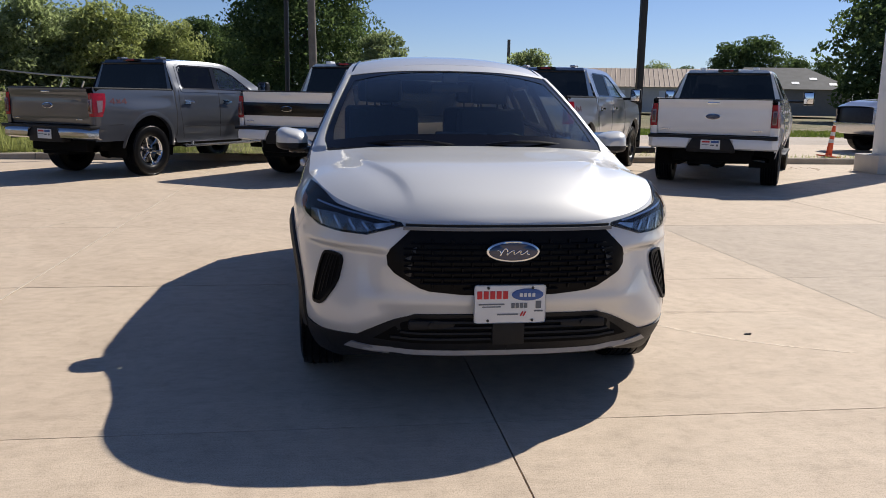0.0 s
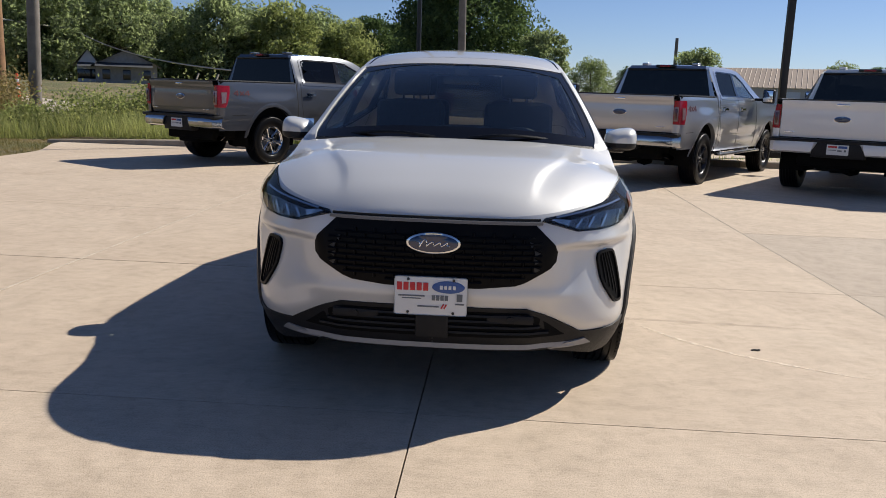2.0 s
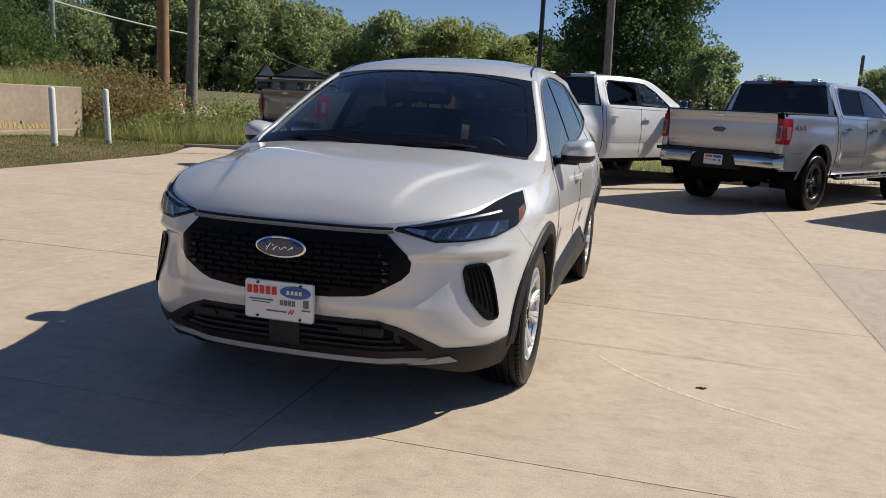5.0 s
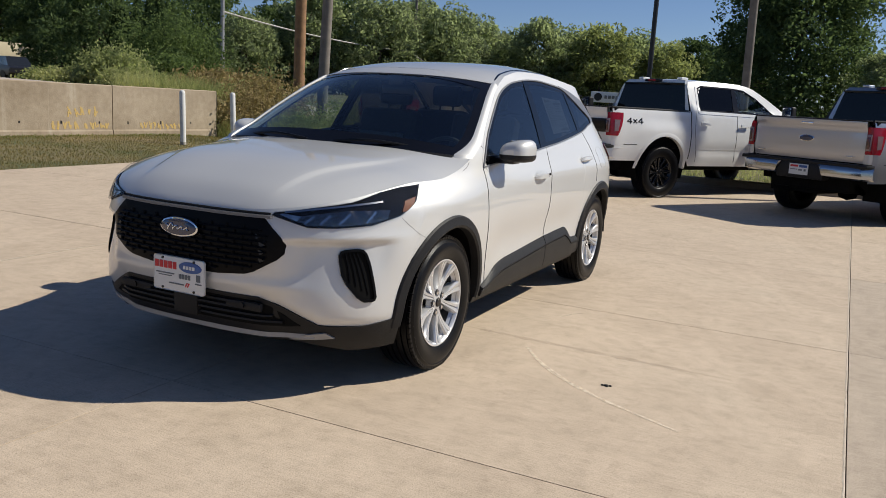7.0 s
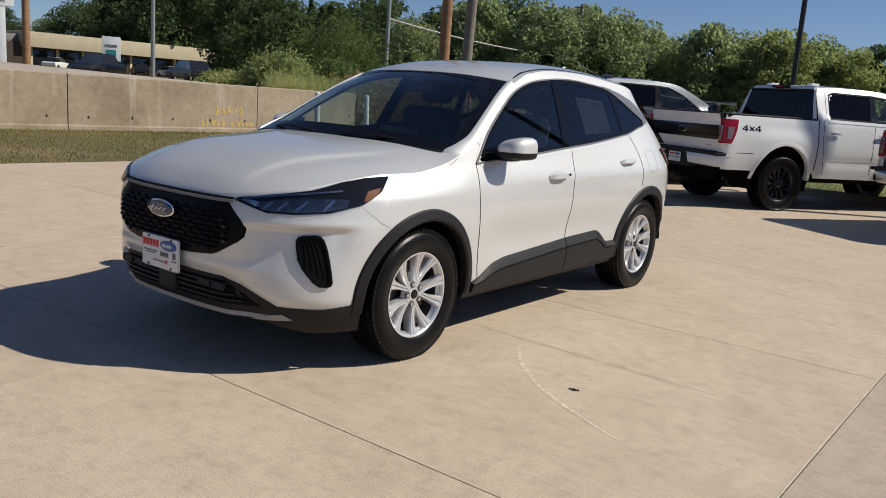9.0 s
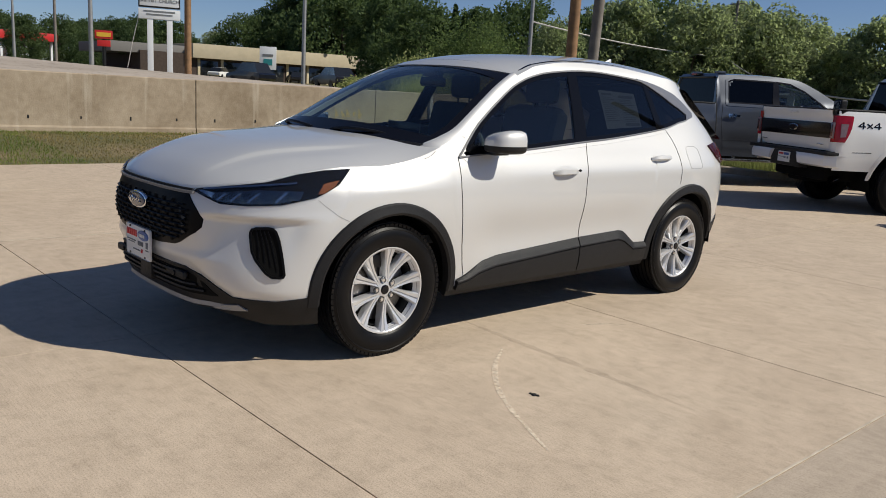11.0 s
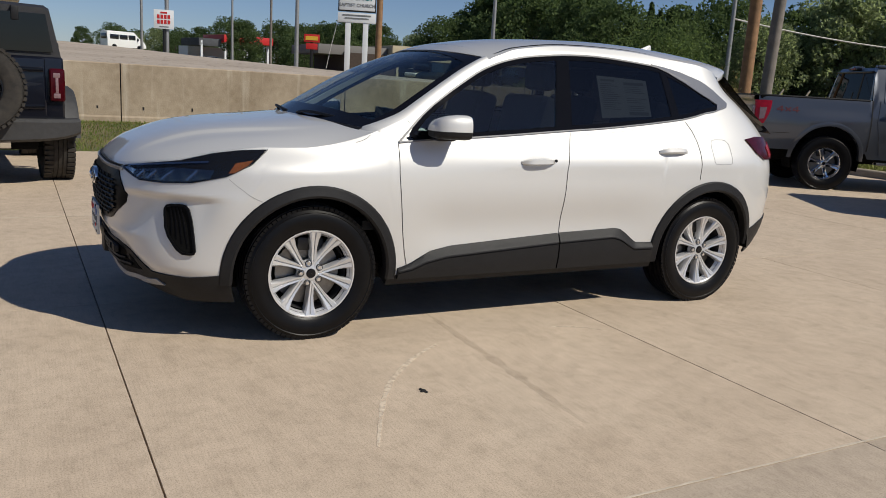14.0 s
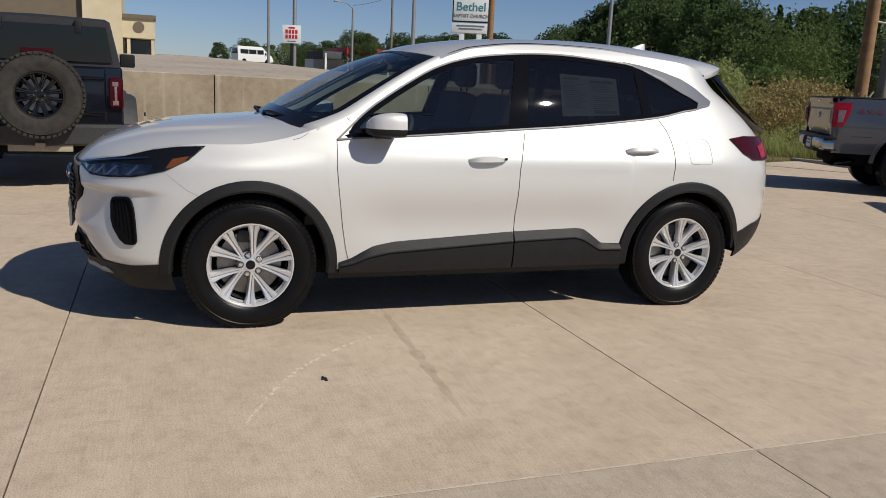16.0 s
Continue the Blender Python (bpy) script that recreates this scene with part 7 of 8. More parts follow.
# rubbish and leaves on the concrete by the kerb and a dark drip
bm = bmesh.new()
for k in range(26):
    a = rng.uniform(0, 6.28)
    box(bm, -0.02, 0.02, -0.004, 0.004, 0, 0.006, 0, turn=pose(0, 0, 0, rng.uniform(-20, 20), 0, rng.uniform(0, 180)))
    bmesh.ops.translate(bm, vec=(10.0 + rng.gauss(0, 0.45), 16.6 + rng.gauss(0, 0.2), 0.004), verts=bm.verts[-8:])
tagged(link("twig_litter", bm, WOOD_POLE), "brown twigs and leaf litter on the concrete", "litter", kind="stuff")
bm = bmesh.new()
for (dx, dy, r) in ((0, 0, 0.014), (0.02, 0.004, 0.009), (-0.018, -0.006, 0.008), (0.008, -0.012, 0.007)):
    lathe(bm, [(r, 0.0), (r * 0.7, 0.006), (0.0005, 0.008)], 10, Matrix.Translation((2.505 + dx, 4.685 + dy, 0)))
tagged(link("dark_crumb", bm, SEAM), "small dark crumb of dirt on the concrete", "dirt")

# ---- dark blue off-roader with the spare on its tailgate ----
# its space: x to its right, y forward from the tailgate, z up
FLARE = material("grey_flare_plastic", (0.038, 0.038, 0.040), 0.6, vary=0.3, scale=20, bump=0.2, bump_scale=500)
HARDTOP = material("dark_grey_hardtop", (0.028, 0.028, 0.031), 0.5, vary=0.3, scale=30, bump=0.15, bump_scale=600)
MUD_RUBBER = material("dusty_tyre_rubber", (0.042, 0.036, 0.030), 0.85, vary=0.45, scale=14, bump=0.3, bump_scale=120, second=(0.016, 0.015, 0.014))
br = empty("off_road_car", pose(-3.92, 2.63, 0, 0, 0, 95.5), "dark blue off-road car with a spare wheel on its tailgate", "car")
bm = bmesh.new()
box(bm, -0.86, 0.86, 0.0, 4.1, 0.62, 1.36, 0.05, 3)
part("body", bm, NAVY, br)
bm = bmesh.new()
ring = []
for y, x0, x1, z1 in ((0.02, 0.84, 0.74, 1.84), (0.1, 0.85, 0.745, 1.87), (1.4, 0.85, 0.745, 1.88), (2.3, 0.85, 0.74, 1.85), (2.75, 0.84, 0.80, 1.4)):
    ring.append([(-x0, y, 1.34), (-(x0 * 0.35 + x1 * 0.65), y, 1.34 + (z1 - 1.34) * 0.62), (-x1, y, z1 - 0.03), (-x1 + 0.05, y, z1), (0, y, z1 + 0.015), (x1 - 0.05, y, z1), (x1, y, z1 - 0.03), (x0 * 0.35 + x1 * 0.65, y, 1.34 + (z1 - 1.34) * 0.62), (x0, y, 1.34)])
sheet(bm, ring)
bm.faces.new([bm.verts.new(p) for p in ring[0]])
bmesh.ops.recalc_face_normals(bm, faces=bm.faces[:])
top = part("hard_top", bm, HARDTOP, br, "dark grey hard top", 30)
bm = bmesh.new()
sheet(bm, [[(-0.76 + 0.06 * k / 4, -0.004, 1.40 + 0.38 * k / 4), (0.76 - 0.06 * k / 4, -0.004, 1.40 + 0.38 * k / 4)] for k in range(5)])
part("rear_window", bm, GLASS_TAIL, br, "dark dusty rear window")
for s in (-0.35, 0.42):
    bm = bmesh.new()
    box(bm, s - 0.035, s + 0.035, -0.03, 0.05, 1.70, 1.84, 0.012)
    part("glass_hinge", bm, PLASTIC, top)
bm = bmesh.new()
box(bm, -0.16, 0.16, -0.05, 0.0, 1.47, 1.52, 0.01)
part("high_brake_lamp", bm, RED_DEEP, br)
gate = None
bm = bmesh.new()
box(bm, -0.68, 0.68, -0.03, 0.02, 0.70, 1.34, 0.03, 3)
gate = part("tailgate", bm, NAVY, br)
for z in (0.84, 1.22):
    bm = bmesh.new()
    box(bm, 0.32, 0.66, -0.05, -0.02, z - 0.025, z + 0.025, 0.012)
    part("gate_hinge", bm, GLOSS_BLACK, gate)
for s in (1, -1):
    bm = bmesh.new()
    box(bm, s * 0.785 - 0.075, s * 0.785 + 0.075, -0.06, 0.10, 0.90, 1.24, 0.03, 3)
    tl = part("tail_lamp", bm, RED_DEEP, br, "upright dark red tail lamp")
    for z in (0.96, 1.17):
        bm = bmesh.new()
        box(bm, s * 0.78 - 0.035, s * 0.78 + 0.03, -0.066, -0.05, z - 0.025, z + 0.025, 0.006)
        part("clear_panel", bm, CLEAR_PANEL, tl)
    bm = bmesh.new()
    box(bm, s * 0.78 - 0.014, s * 0.78 + 0.014, -0.065, -0.05, 0.985, 1.145, 0.004)
    part("clear_panel", bm, CLEAR_PANEL, tl)
bm = bmesh.new()
rows = []
for k in range(-12, 13):
    f = k / 12
    x = 1.0 * f
    y = -0.20 + 0.16 * abs(f) ** 4
    zt = 0.72
    zb = 0.50 - 0.03 * (1 - abs(f)) + 0.06 * abs(f) ** 6
    rows.append([(x, y + 0.22, zt), (x, y + 0.03, zt), (x, y, zt - 0.03), (x, y + 0.01, zb + 0.03), (x, y + 0.06, zb), (x, y + 0.3, zb)])
sheet(bm, rows)
part("rear_bumper", bm, FLARE, br, "grey moulded bumper", 40)
bm = bmesh.new()
box(bm, -0.32, 0.32, -0.16, 0.3, 0.42, 0.5, 0.01)
box(bm, -0.05, 0.05, -0.24, -0.1, 0.44, 0.52, 0.008)
part("tow_bar", bm, KERB_CON, br, "pale tow bar and hitch")
bm = bmesh.new()
box(bm, -0.6, 0.6, 0.1, 3.9, 0.38, 0.66, 0.04)
rod(bm, (-0.8, 0.62, 0.43), (0.8, 0.62, 0.43), 0.07)
part("chassis", bm, UNDER, br)
for s in (1, -1):
    for c in (0.70, 3.25):
        bm = bmesh.new()
        rows = []
        for i in range(15):
            a = math.pi * (0.02 + 0.96 * i / 14)
            cy, cz = -math.cos(a), math.sin(a)
            rows.append([(s * 0.84, c + 0.60 * cy, 0.47 + 0.60 * cz), (s * 0.98, c + 0.58 * cy, 0.47 + 0.57 * cz), (s * 1.02, c + 0.56 * cy, 0.47 + 0.54 * cz), (s * 1.0, c + 0.50 * cy, 0.47 + 0.48 * cz)])
        sheet(bm, rows)
        part("fender_flare", bm, FLARE, br, "grey fender flare", 50)
    bm = bmesh.new()
    box(bm, s * 1.02 - 0.10, s * 1.02 + 0.10, 2.42, 2.52, 1.36, 1.54, 0.03, 3)
    box(bm, s * 0.9 - 0.08, s * 0.9 + 0.08, 2.45, 2.5, 1.37, 1.41, 0.01)
    part("door_mirror", bm, PLASTIC, br)
OLD_RUBBER = RUBBER
RUBBER = MUD_RUBBER
for wy in (0.70, 3.25):
    for sd in (1, -1):
        wheel(br, sd * 0.83, wy, sd, r=0.445, width=0.315, rim_r=0.235, spokes=12, rim_mat=GLOSS_RIM, lug=6, chunky=True, tyre_label="dusty mud-terrain tyre", rim_label="black rim")
sp = wheel(br, 0.0, 0.0, 1, r=0.445, width=0.29, rim_r=0.235, spokes=12, kind="pairs", rim_mat=GLOSS_RIM, lug=6, chunky=True, tyre_label="dusty mud-terrain spare tyre", rim_label="black rim", turn=0.2)
sp.name = "spare_wheel"
sp.matrix_local = pose(0.02, -0.24, 1.03, 90, 0, 0)
RUBBER = OLD_RUBBER


# ---- trees and weeds ----
def leaf_material(name, dark, pale, through=0.35):
    """Leaves: diffuse with some light passing through, each island its own tone."""
    m = bpy.data.materials.new(name)
    m.use_nodes = True
    nt = m.node_tree
    nt.nodes.remove(nt.nodes["Principled BSDF"])
    geo = nt.nodes.new("ShaderNodeNewGeometry")
    co = nt.nodes.new("ShaderNodeTexCoord")
    nz = nt.nodes.new("ShaderNodeTexNoise")
    nz.inputs["Scale"].default_value = 0.35
    nt.links.new(co.outputs["Object"], nz.inputs["Vector"])
    add = nt.nodes.new("ShaderNodeMath")
    add.operation = "MULTIPLY_ADD"
    add.inputs[1].default_value = 0.55
    nt.links.new(geo.outputs["Random Per Island"], add.inputs[0])
    sc = nt.nodes.new("ShaderNodeMath")
    sc.operation = "MULTIPLY_ADD"
    sc.inputs[1].default_value, sc.inputs[2].default_value = 1.4, -0.45
    nt.links.new(nz.outputs["Fac"], sc.inputs[0])
    nt.links.new(sc.outputs[0], add.inputs[2])
    rp = nt.nodes.new("ShaderNodeValToRGB")
    rp.color_ramp.elements[0].color, rp.color_ramp.elements[1].color = (*dark, 1), (*pale, 1)
    rp.color_ramp.elements[0].position, rp.color_ramp.elements[1].position = 0.1, 0.95
    nt.links.new(add.outputs[0], rp.inputs[0])
    df, tl, mx = nt.nodes.new("ShaderNodeBsdfDiffuse"), nt.nodes.new("ShaderNodeBsdfTranslucent"), nt.nodes.new("ShaderNodeMixShader")
    mx.inputs[0].default_value = through
    nt.links.new(rp.outputs[0], df.inputs["Color"])
    warm = nt.nodes.new("ShaderNodeMix")
    warm.data_type, warm.blend_type = "RGBA", "MULTIPLY"
    warm.inputs["Factor"].default_value = 1.0
    warm.inputs["B"].default_value = (1.32, 1.38, 1.0, 1)
    nt.links.new(rp.outputs[0], warm.inputs["A"])
    nt.links.new(warm.outputs["Result"], tl.inputs["Color"])
    nt.links.new(df.outputs[0], mx.inputs[1])
    nt.links.new(tl.outputs[0], mx.inputs[2])
    nt.links.new(mx.outputs[0], nt.nodes["Material Output"].inputs["Surface"])
    return m


LEAF = leaf_material("summer_leaves", (0.115, 0.142, 0.085), (0.37, 0.415, 0.25), 0.62)
LEAF_DARK = leaf_material("dark_leaves", (0.04, 0.066, 0.034), (0.15, 0.20, 0.09), 0.5)
LEAF_PALE = leaf_material("yellowing_leaves", (0.15, 0.18, 0.085), (0.40, 0.42, 0.20), 0.55)
LEAF_MID = leaf_material("mid_green_leaves", (0.06, 0.09, 0.04), (0.20, 0.26, 0.10), 0.5)
NEEDLE = leaf_material("conifer_needles", (0.026, 0.048, 0.026), (0.085, 0.12, 0.05), 0.2)
WEED = leaf_material("tall_weeds", (0.15, 0.19, 0.07), (0.46, 0.45, 0.22), 0.5)
WEED_BROWN = leaf_material("dry_weeds", (0.16, 0.125, 0.055), (0.40, 0.31, 0.16), 0.3)
BARK = material("tree_bark", (0.09, 0.07, 0.05), 0.9, vary=0.4, scale=6, bump=0.6, bump_scale=20)


def quads(name, centres, sizes, mat, parent, rs, flat=0.0):
    """Many small leaves, each a bent pair of triangles with its own turn."""
    n = len(centres)
    c = np.asarray(centres, dtype=float)
    a = rs.normal(size=(n, 3))
    a /= np.linalg.norm(a, axis=1)[:, None]
    b = rs.normal(size=(n, 3))
    b[:, 2] *= (1 - flat)
    b -= (a * b).sum(1)[:, None] * a
    b /= np.linalg.norm(b, axis=1)[:, None]
    nn = np.cross(a, b)
    s = np.asarray(sizes)[:, None]
    v = np.stack([c - a * s, c - b * s * 0.55 + nn * s * 0.2, c + a * s, c + b * s * 0.55 + nn * s * 0.2], 1).reshape(-1, 3)
    f = np.arange(4 * n).reshape(-1, 4)
    me = bpy.data.meshes.new(name)
    me.from_pydata(v.tolist(), [], f.tolist())
    me.materials.append(mat)
    ob = new(name, me)
    ob.parent = parent
    return ob


def tree(name, seed, h, w, mat, label, clumps=46, per=110, leaf=0.34, bare=0.18, trunk=0.28, m=Matrix()):
    """A broad-leaved tree: tapered trunk, limbs, and a crown of leaf clumps with gaps."""
    rs = np.random.RandomState(seed)
    t = empty(name, m, label, "tree", "trees")
    bm = bmesh.new()
    pts = [Vector((0, 0, -0.5))]
    for k in range(1, 7):
        pts.append(Vector((rs.normal() * 0.03 * h * k / 6, rs.normal() * 0.03 * h * k / 6, h * 0.75 * k / 6)))
    for k in range(6):
        rod(bm, pts[k], pts[k + 1], trunk * (1 - k / 7), trunk * (1 - (k + 1) / 7), 9)
    cen, siz = [], []
    for k in range(clumps):
        f = (k + 0.5) / clumps
        zz = bare + (1 - bare) * f ** 0.85
        prof = math.sin(math.pi * min(1.0, 0.12 + 0.86 * (zz - bare) / (1 - bare))) ** 0.55
        ang = k * 2.399 + rs.uniform(-0.5, 0.5)
        rad = w * 0.5 * prof * rs.uniform(0.45, 1.0)
        c = np.array([rad * math.cos(ang), rad * math.sin(ang), h * zz * rs.uniform(0.93, 1.03) - 0.06 * h])
        r = w * rs.uniform(0.11, 0.19)
        base = pts[min(5, 1 + int(zz * 5))]
        if k % 2 == 0:
            rod(bm, base * 0.9, Vector(c), trunk * 0.22 * (1.1 - zz), 0.02, 5, False)
        n = int(per * rs.uniform(0.7, 1.3))
        d = rs.normal(size=(n, 3))
        d /= np.linalg.norm(d, axis=1)[:, None]
        q = c + d * (r * rs.uniform(0.45, 1.08, size=(n, 1)) ** 0.6) * np.array([1, 1, 0.72])
        cen.append(q)
        siz.append(leaf * rs.uniform(0.6, 1.25, size=n))
    part("trunk", bm, BARK, t)
    quads("crown", np.concatenate(cen), np.concatenate(siz), mat, t, rs)
    return t


def conifer(seed, h, w, m):
    rs = np.random.RandomState(seed)
    t = empty("conifer_tree", m, "dark pointed conifer at the edge of the wood", "tree", "trees")
    bm = bmesh.new()
    rod(bm, (0, 0, -0.5), (0, 0, h), 0.25, 0.03, 8)
    part("trunk", bm, BARK, t)
    cen, siz = [], []
    for k in range(46):
        f = k / 46
        z = h * (0.08 + 0.92 * f)
        r = w * 0.5 * (1 - f) ** 0.9
        for j in range(7):
            a = rs.uniform(0, 6.28)
            n = 14
            rr = r * np.sqrt(rs.uniform(0.05, 1, n))
            cen.append(np.stack([rr * math.cos(a), rr * math.sin(a), z - 0.28 * rr + rs.normal(0, 0.12, n)], 1))
            siz.append(rs.uniform(0.16, 0.34, n))
    quads("needles", np.concatenate(cen), np.concatenate(siz), NEEDLE, t, rs)
    return t


kinds = []
for i, (h, w, mt, lb) in enumerate(((12.5, 11.0, LEAF, "broad green tree in the wood behind the lot"), (11.5, 9.0, LEAF, "rounded green tree in the wood behind the lot"), (13.0, 9.5, LEAF_DARK, "dark green tree in the wood behind the lot"),
                                   (10.5, 9.5, LEAF_PALE, "yellowing green tree at the wood's edge"), (12.0, 12.5, LEAF_DARK, "wide dark tree in the wood behind the lot"))):
    kinds.append((h, tree("broadleaf_tree", 11 + i, h, w, mt, lb, clumps=68, per=150, leaf=0.25, bare=0.10)))


def plant(kind, bearing, dist, top, spin, base=None, cam=(2.5, 1.0)):
    """Stands a copy of a tree in a direction from the lot, as tall as its top's elevation asks."""
    h, t = kinds[kind]
    a = radians(bearing)
    x, y = cam[0] + dist * math.sin(a), cam[1] + dist * math.cos(a)
    z = (height(x, y) if base is None else base) - 0.2
    tall = 1.36 + dist * math.tan(radians(top)) - z
    k = tall / (h * 1.10)
    c = copy_thing(t, pose(x, y, z, 0, 0, spin))
    c.scale = (k * 1.0, k * 1.0, k)
    return c


rng = random.Random(21)
WOOD = [  # bearing, distance, elevation of the top
    (-46.5, 92, 6.4, 2), (-43.5, 100, 7.0, 4), (-41, 84, 5.6, 0), (-39, 98, 6.6, 2), (-36.6, 90, 7.6, 1), (-34.2, 100, 7.4, 4), (-32, 88, 7.3, 0), (-29.6, 98, 7.5, 1), (-27.2, 92, 6.9, 2),
    (-25.4, 100, 6.2, 4), (-23.3, 104, 5.4, 0), (-21, 96, 6.5, 1), (-18.8, 104, 5.8, 0), (-16.8, 98, 6.1, 3), (-14.6, 106, 5.7, 0), (-12.6, 100, 5.0, 3), (-10.8, 108, 5.6, 2), (-8.8, 112, 5.2, 2),
    (-62.4, 150, 4.6, 4), (-59.4, 152, 6.6, 2), (-57, 150, 7.9, 4), (-54.6, 148, 8.2, 2), (-64.3, 156, 3.4, 0), (-60.9, 154, 5.4, 0), (-55.8, 140, 7.2, 4), (-52.4, 104, 7.6, 2), (-50.2, 92, 6.6, 4), (-66, 160, 2.8, 2), (-69, 128, 3.4, 0), (-72, 150, 2.9, 4),
    (-48.6, 104, 5.0, 2), (4.2, 120, 2.9, 0), (6.8, 128, 2.4, 2), (9.0, 140, 2.4, 0), (10.9, 98, 3.9, 1), (20.0, 150, 2.9, 0), (22.0, 150, 2.7, 1), (24.6, 118, 4.5, 0), (26.3, 120, 4.9, 1), (28.6, 124, 3.4, 2), (30.4, 120, 3.2, 0),
    (33.4, 74, 9.6, 1), (36.4, 70, 9.2, 4), (39, 72, 8.0, 2), (41, 70, 7, 0), (46, 75, 6.5, 1), (52, 80, 6, 2), (-75.7, 105, 3.6, 1), (-78.3, 140, 2.0, 2), (-80.5, 150, 2.2, 4), (-83.0, 160, 2.0, 0),
    (-67.3, 190, 4.0, 2), (-68.4, 196, 3.7, 4), (-69.2, 195, 4.0, 4), (-70.1, 200, 3.5, 2), (-70.8, 200, 3.8, 0), (-71.8, 205, 3.4, 4), (-72.6, 205, 3.5, 2), (-73.4, 204, 3.2, 0), (-74.2, 200, 3.5, 4), (-76.3, 205, 3.3, 2), (-77.2, 210, 3.5, 4),
    (-79.2, 215, 2.8, 2), (-80.4, 218, 2.5, 4), (-81.8, 220, 2.6, 0), (-83.2, 222, 2.3, 2), (-84.6, 225, 2.5, 4), (-86.5, 230, 2.2, 2)]
for b, d, e, k in WOOD:
    if b > 20 and k in (0, 1):
        k = 2
    elif b < -47 and k in (0, 1):
        k = 2 if rng.random() < 0.65 else k
    elif -34 < b < 0 and k in (2, 4):
        k = 0 if rng.random() < 0.7 else k
    plant(k, b, d + (36 if -47 < b < -8 else 0), e, rng.uniform(0, 360))
# a second, lower row closes the view under the crowns
for b in np.arange(-52, -6, 2.1):
    plant(rng.choice((2, 4, 0)), b + rng.uniform(-0.8, 0.8), rng.uniform(150, 166), rng.uniform(3.6, 4.8), rng.uniform(0, 360))
for h, t in kinds:
    for o in (*t.children_recursive, t):
        bpy.data.objects.remove(o)
tree("shade_tree", 77, 20.5, 19.0, LEAF_DARK, "huge dark leafy tree beyond the street", clumps=150, per=300, leaf=0.26, bare=0.06, trunk=0.6, m=pose(-6.0, 108, 0.2, 0, 0, 20))
tree("shade_tree", 78, 8.6, 7.5, LEAF, "green tree beside the huge tree", clumps=50, per=200, leaf=0.2, bare=0.08, m=pose(3.6, 100, 0.2, 0, 0, 70))
for b, d, h in ((-49.3, 92, 9.2), (-48.2, 95, 10.0), (-47.5, 90, 8.6), (-46.9, 96, 9.6), (-61.0, 158, 11.5), (-60.2, 160, 10.5), (-68.5, 170, 8.4)):
    a = radians(b)
    x, y = 3.5 + d * math.sin(a), 1 + d * math.cos(a)
    conifer(int(d * 10), h, 4.2, pose(x, y, height(x, y) - 0.3, 0, 0, d * 7))


def bush(name, seed, cx, cy, rx, ry, h, mat, label, n=2600, leaf=0.07):
    """A low irregular bush of many small leaves and stems."""
    rs = np.random.RandomState(seed)
    t = empty(name, pose(cx, cy, height(cx, cy) - 0.05), label, "bush", "bushes")
    cen, siz = [], []
    k = max(6, int(n / 160))
    for i in range(k):
        a, q = rs.uniform(0, 6.28), math.sqrt(rs.uniform(0, 1))
        c = np.array([rx * q * math.cos(a), ry * q * math.sin(a), h * (1 - 0.55 * q * q) * rs.uniform(0.3, 0.85)])
        m = 160
        d = rs.normal(size=(m, 3)) * np.array([0.24 * rx, 0.24 * ry, 0.2 * h])
        p = c + d
        p[:, 2] = np.abs(p[:, 2])
        cen.append(p)
        siz.append(leaf * rs.uniform(0.5, 1.4, m))
    quads("foliage", np.concatenate(cen), np.concatenate(siz), mat, t, rs)
    bm = bmesh.new()
    for i in range(18):
        a, q = rs.uniform(0, 6.28), rs.uniform(0.1, 0.8)
        rod(bm, (rx * q * 0.4 * math.cos(a), ry * q * 0.4 * math.sin(a), 0), (rx * q * math.cos(a), ry * q * math.sin(a), h * rs.uniform(0.5, 0.95)), 0.012, 0.004, 5, False)
    part("stems", bm, BARK, t)
    return t


bush("weed_bush", 3, -12.9, 19.6, 1.2, 1.0, 1.4, WEED_BROWN, "brown dry bush at the end of the wall", 7000, 0.05)
bush("weed_bush", 4, -13.8, 21.6, 1.4, 1.3, 1.5, WEED_BROWN, "brown dry bush at the end of the wall", 7000, 0.05)
bush("weed_bush", 5, -9.7, 19.9, 1.15, 0.9, 1.2, WEED, "feathery green weeds behind the kerb", 6000, 0.045)
bush("weed_bush", 6, -7.2, 21.0, 1.2, 0.9, 1.2, WEED, "feathery green weeds behind the kerb", 6000, 0.045)
bush("weed_bush", 12, -8.5, 20.8, 1.0, 0.8, 1.1, WEED, "feathery green weeds behind the kerb", 5000, 0.045)
bush("weed_bush", 7, -11.3, 19.4, 1.0, 0.8, 0.8, WEED, "feathery green weeds behind the kerb", 5000, 0.045)
bush("weed_bush", 8, -15.8, 22.8, 1.8, 1.4, 1.5, WEED, "green weeds on the bank", 6000, 0.06)
for i, (x, y, r, h, mt, lb) in enumerate(((-38.4, 41.2, 3.2, 4.9, LEAF_MID, "large green bush beside the embankment road"), (-35.0, 33.8, 1.9, 2.2, LEAF_PALE, "yellow green bush beside the embankment road"), (-33.6, 36.5, 1.6, 1.9, LEAF_MID, "green bush beside the embankment road"),
                                         (-31, 31.5, 1.6, 1.1, WEED, "rough green weeds beside the road"), (-38, 33, 2.2, 1.0, WEED, "rough green weeds beside the road"), (-24, 30.5, 2.0, 1.2, WEED_BROWN, "dry weeds beside the road"),)):
    bush("roadside_bush", 30 + i, x, y, r, r * 0.8, h, mt, lb, 16000, 0.10)


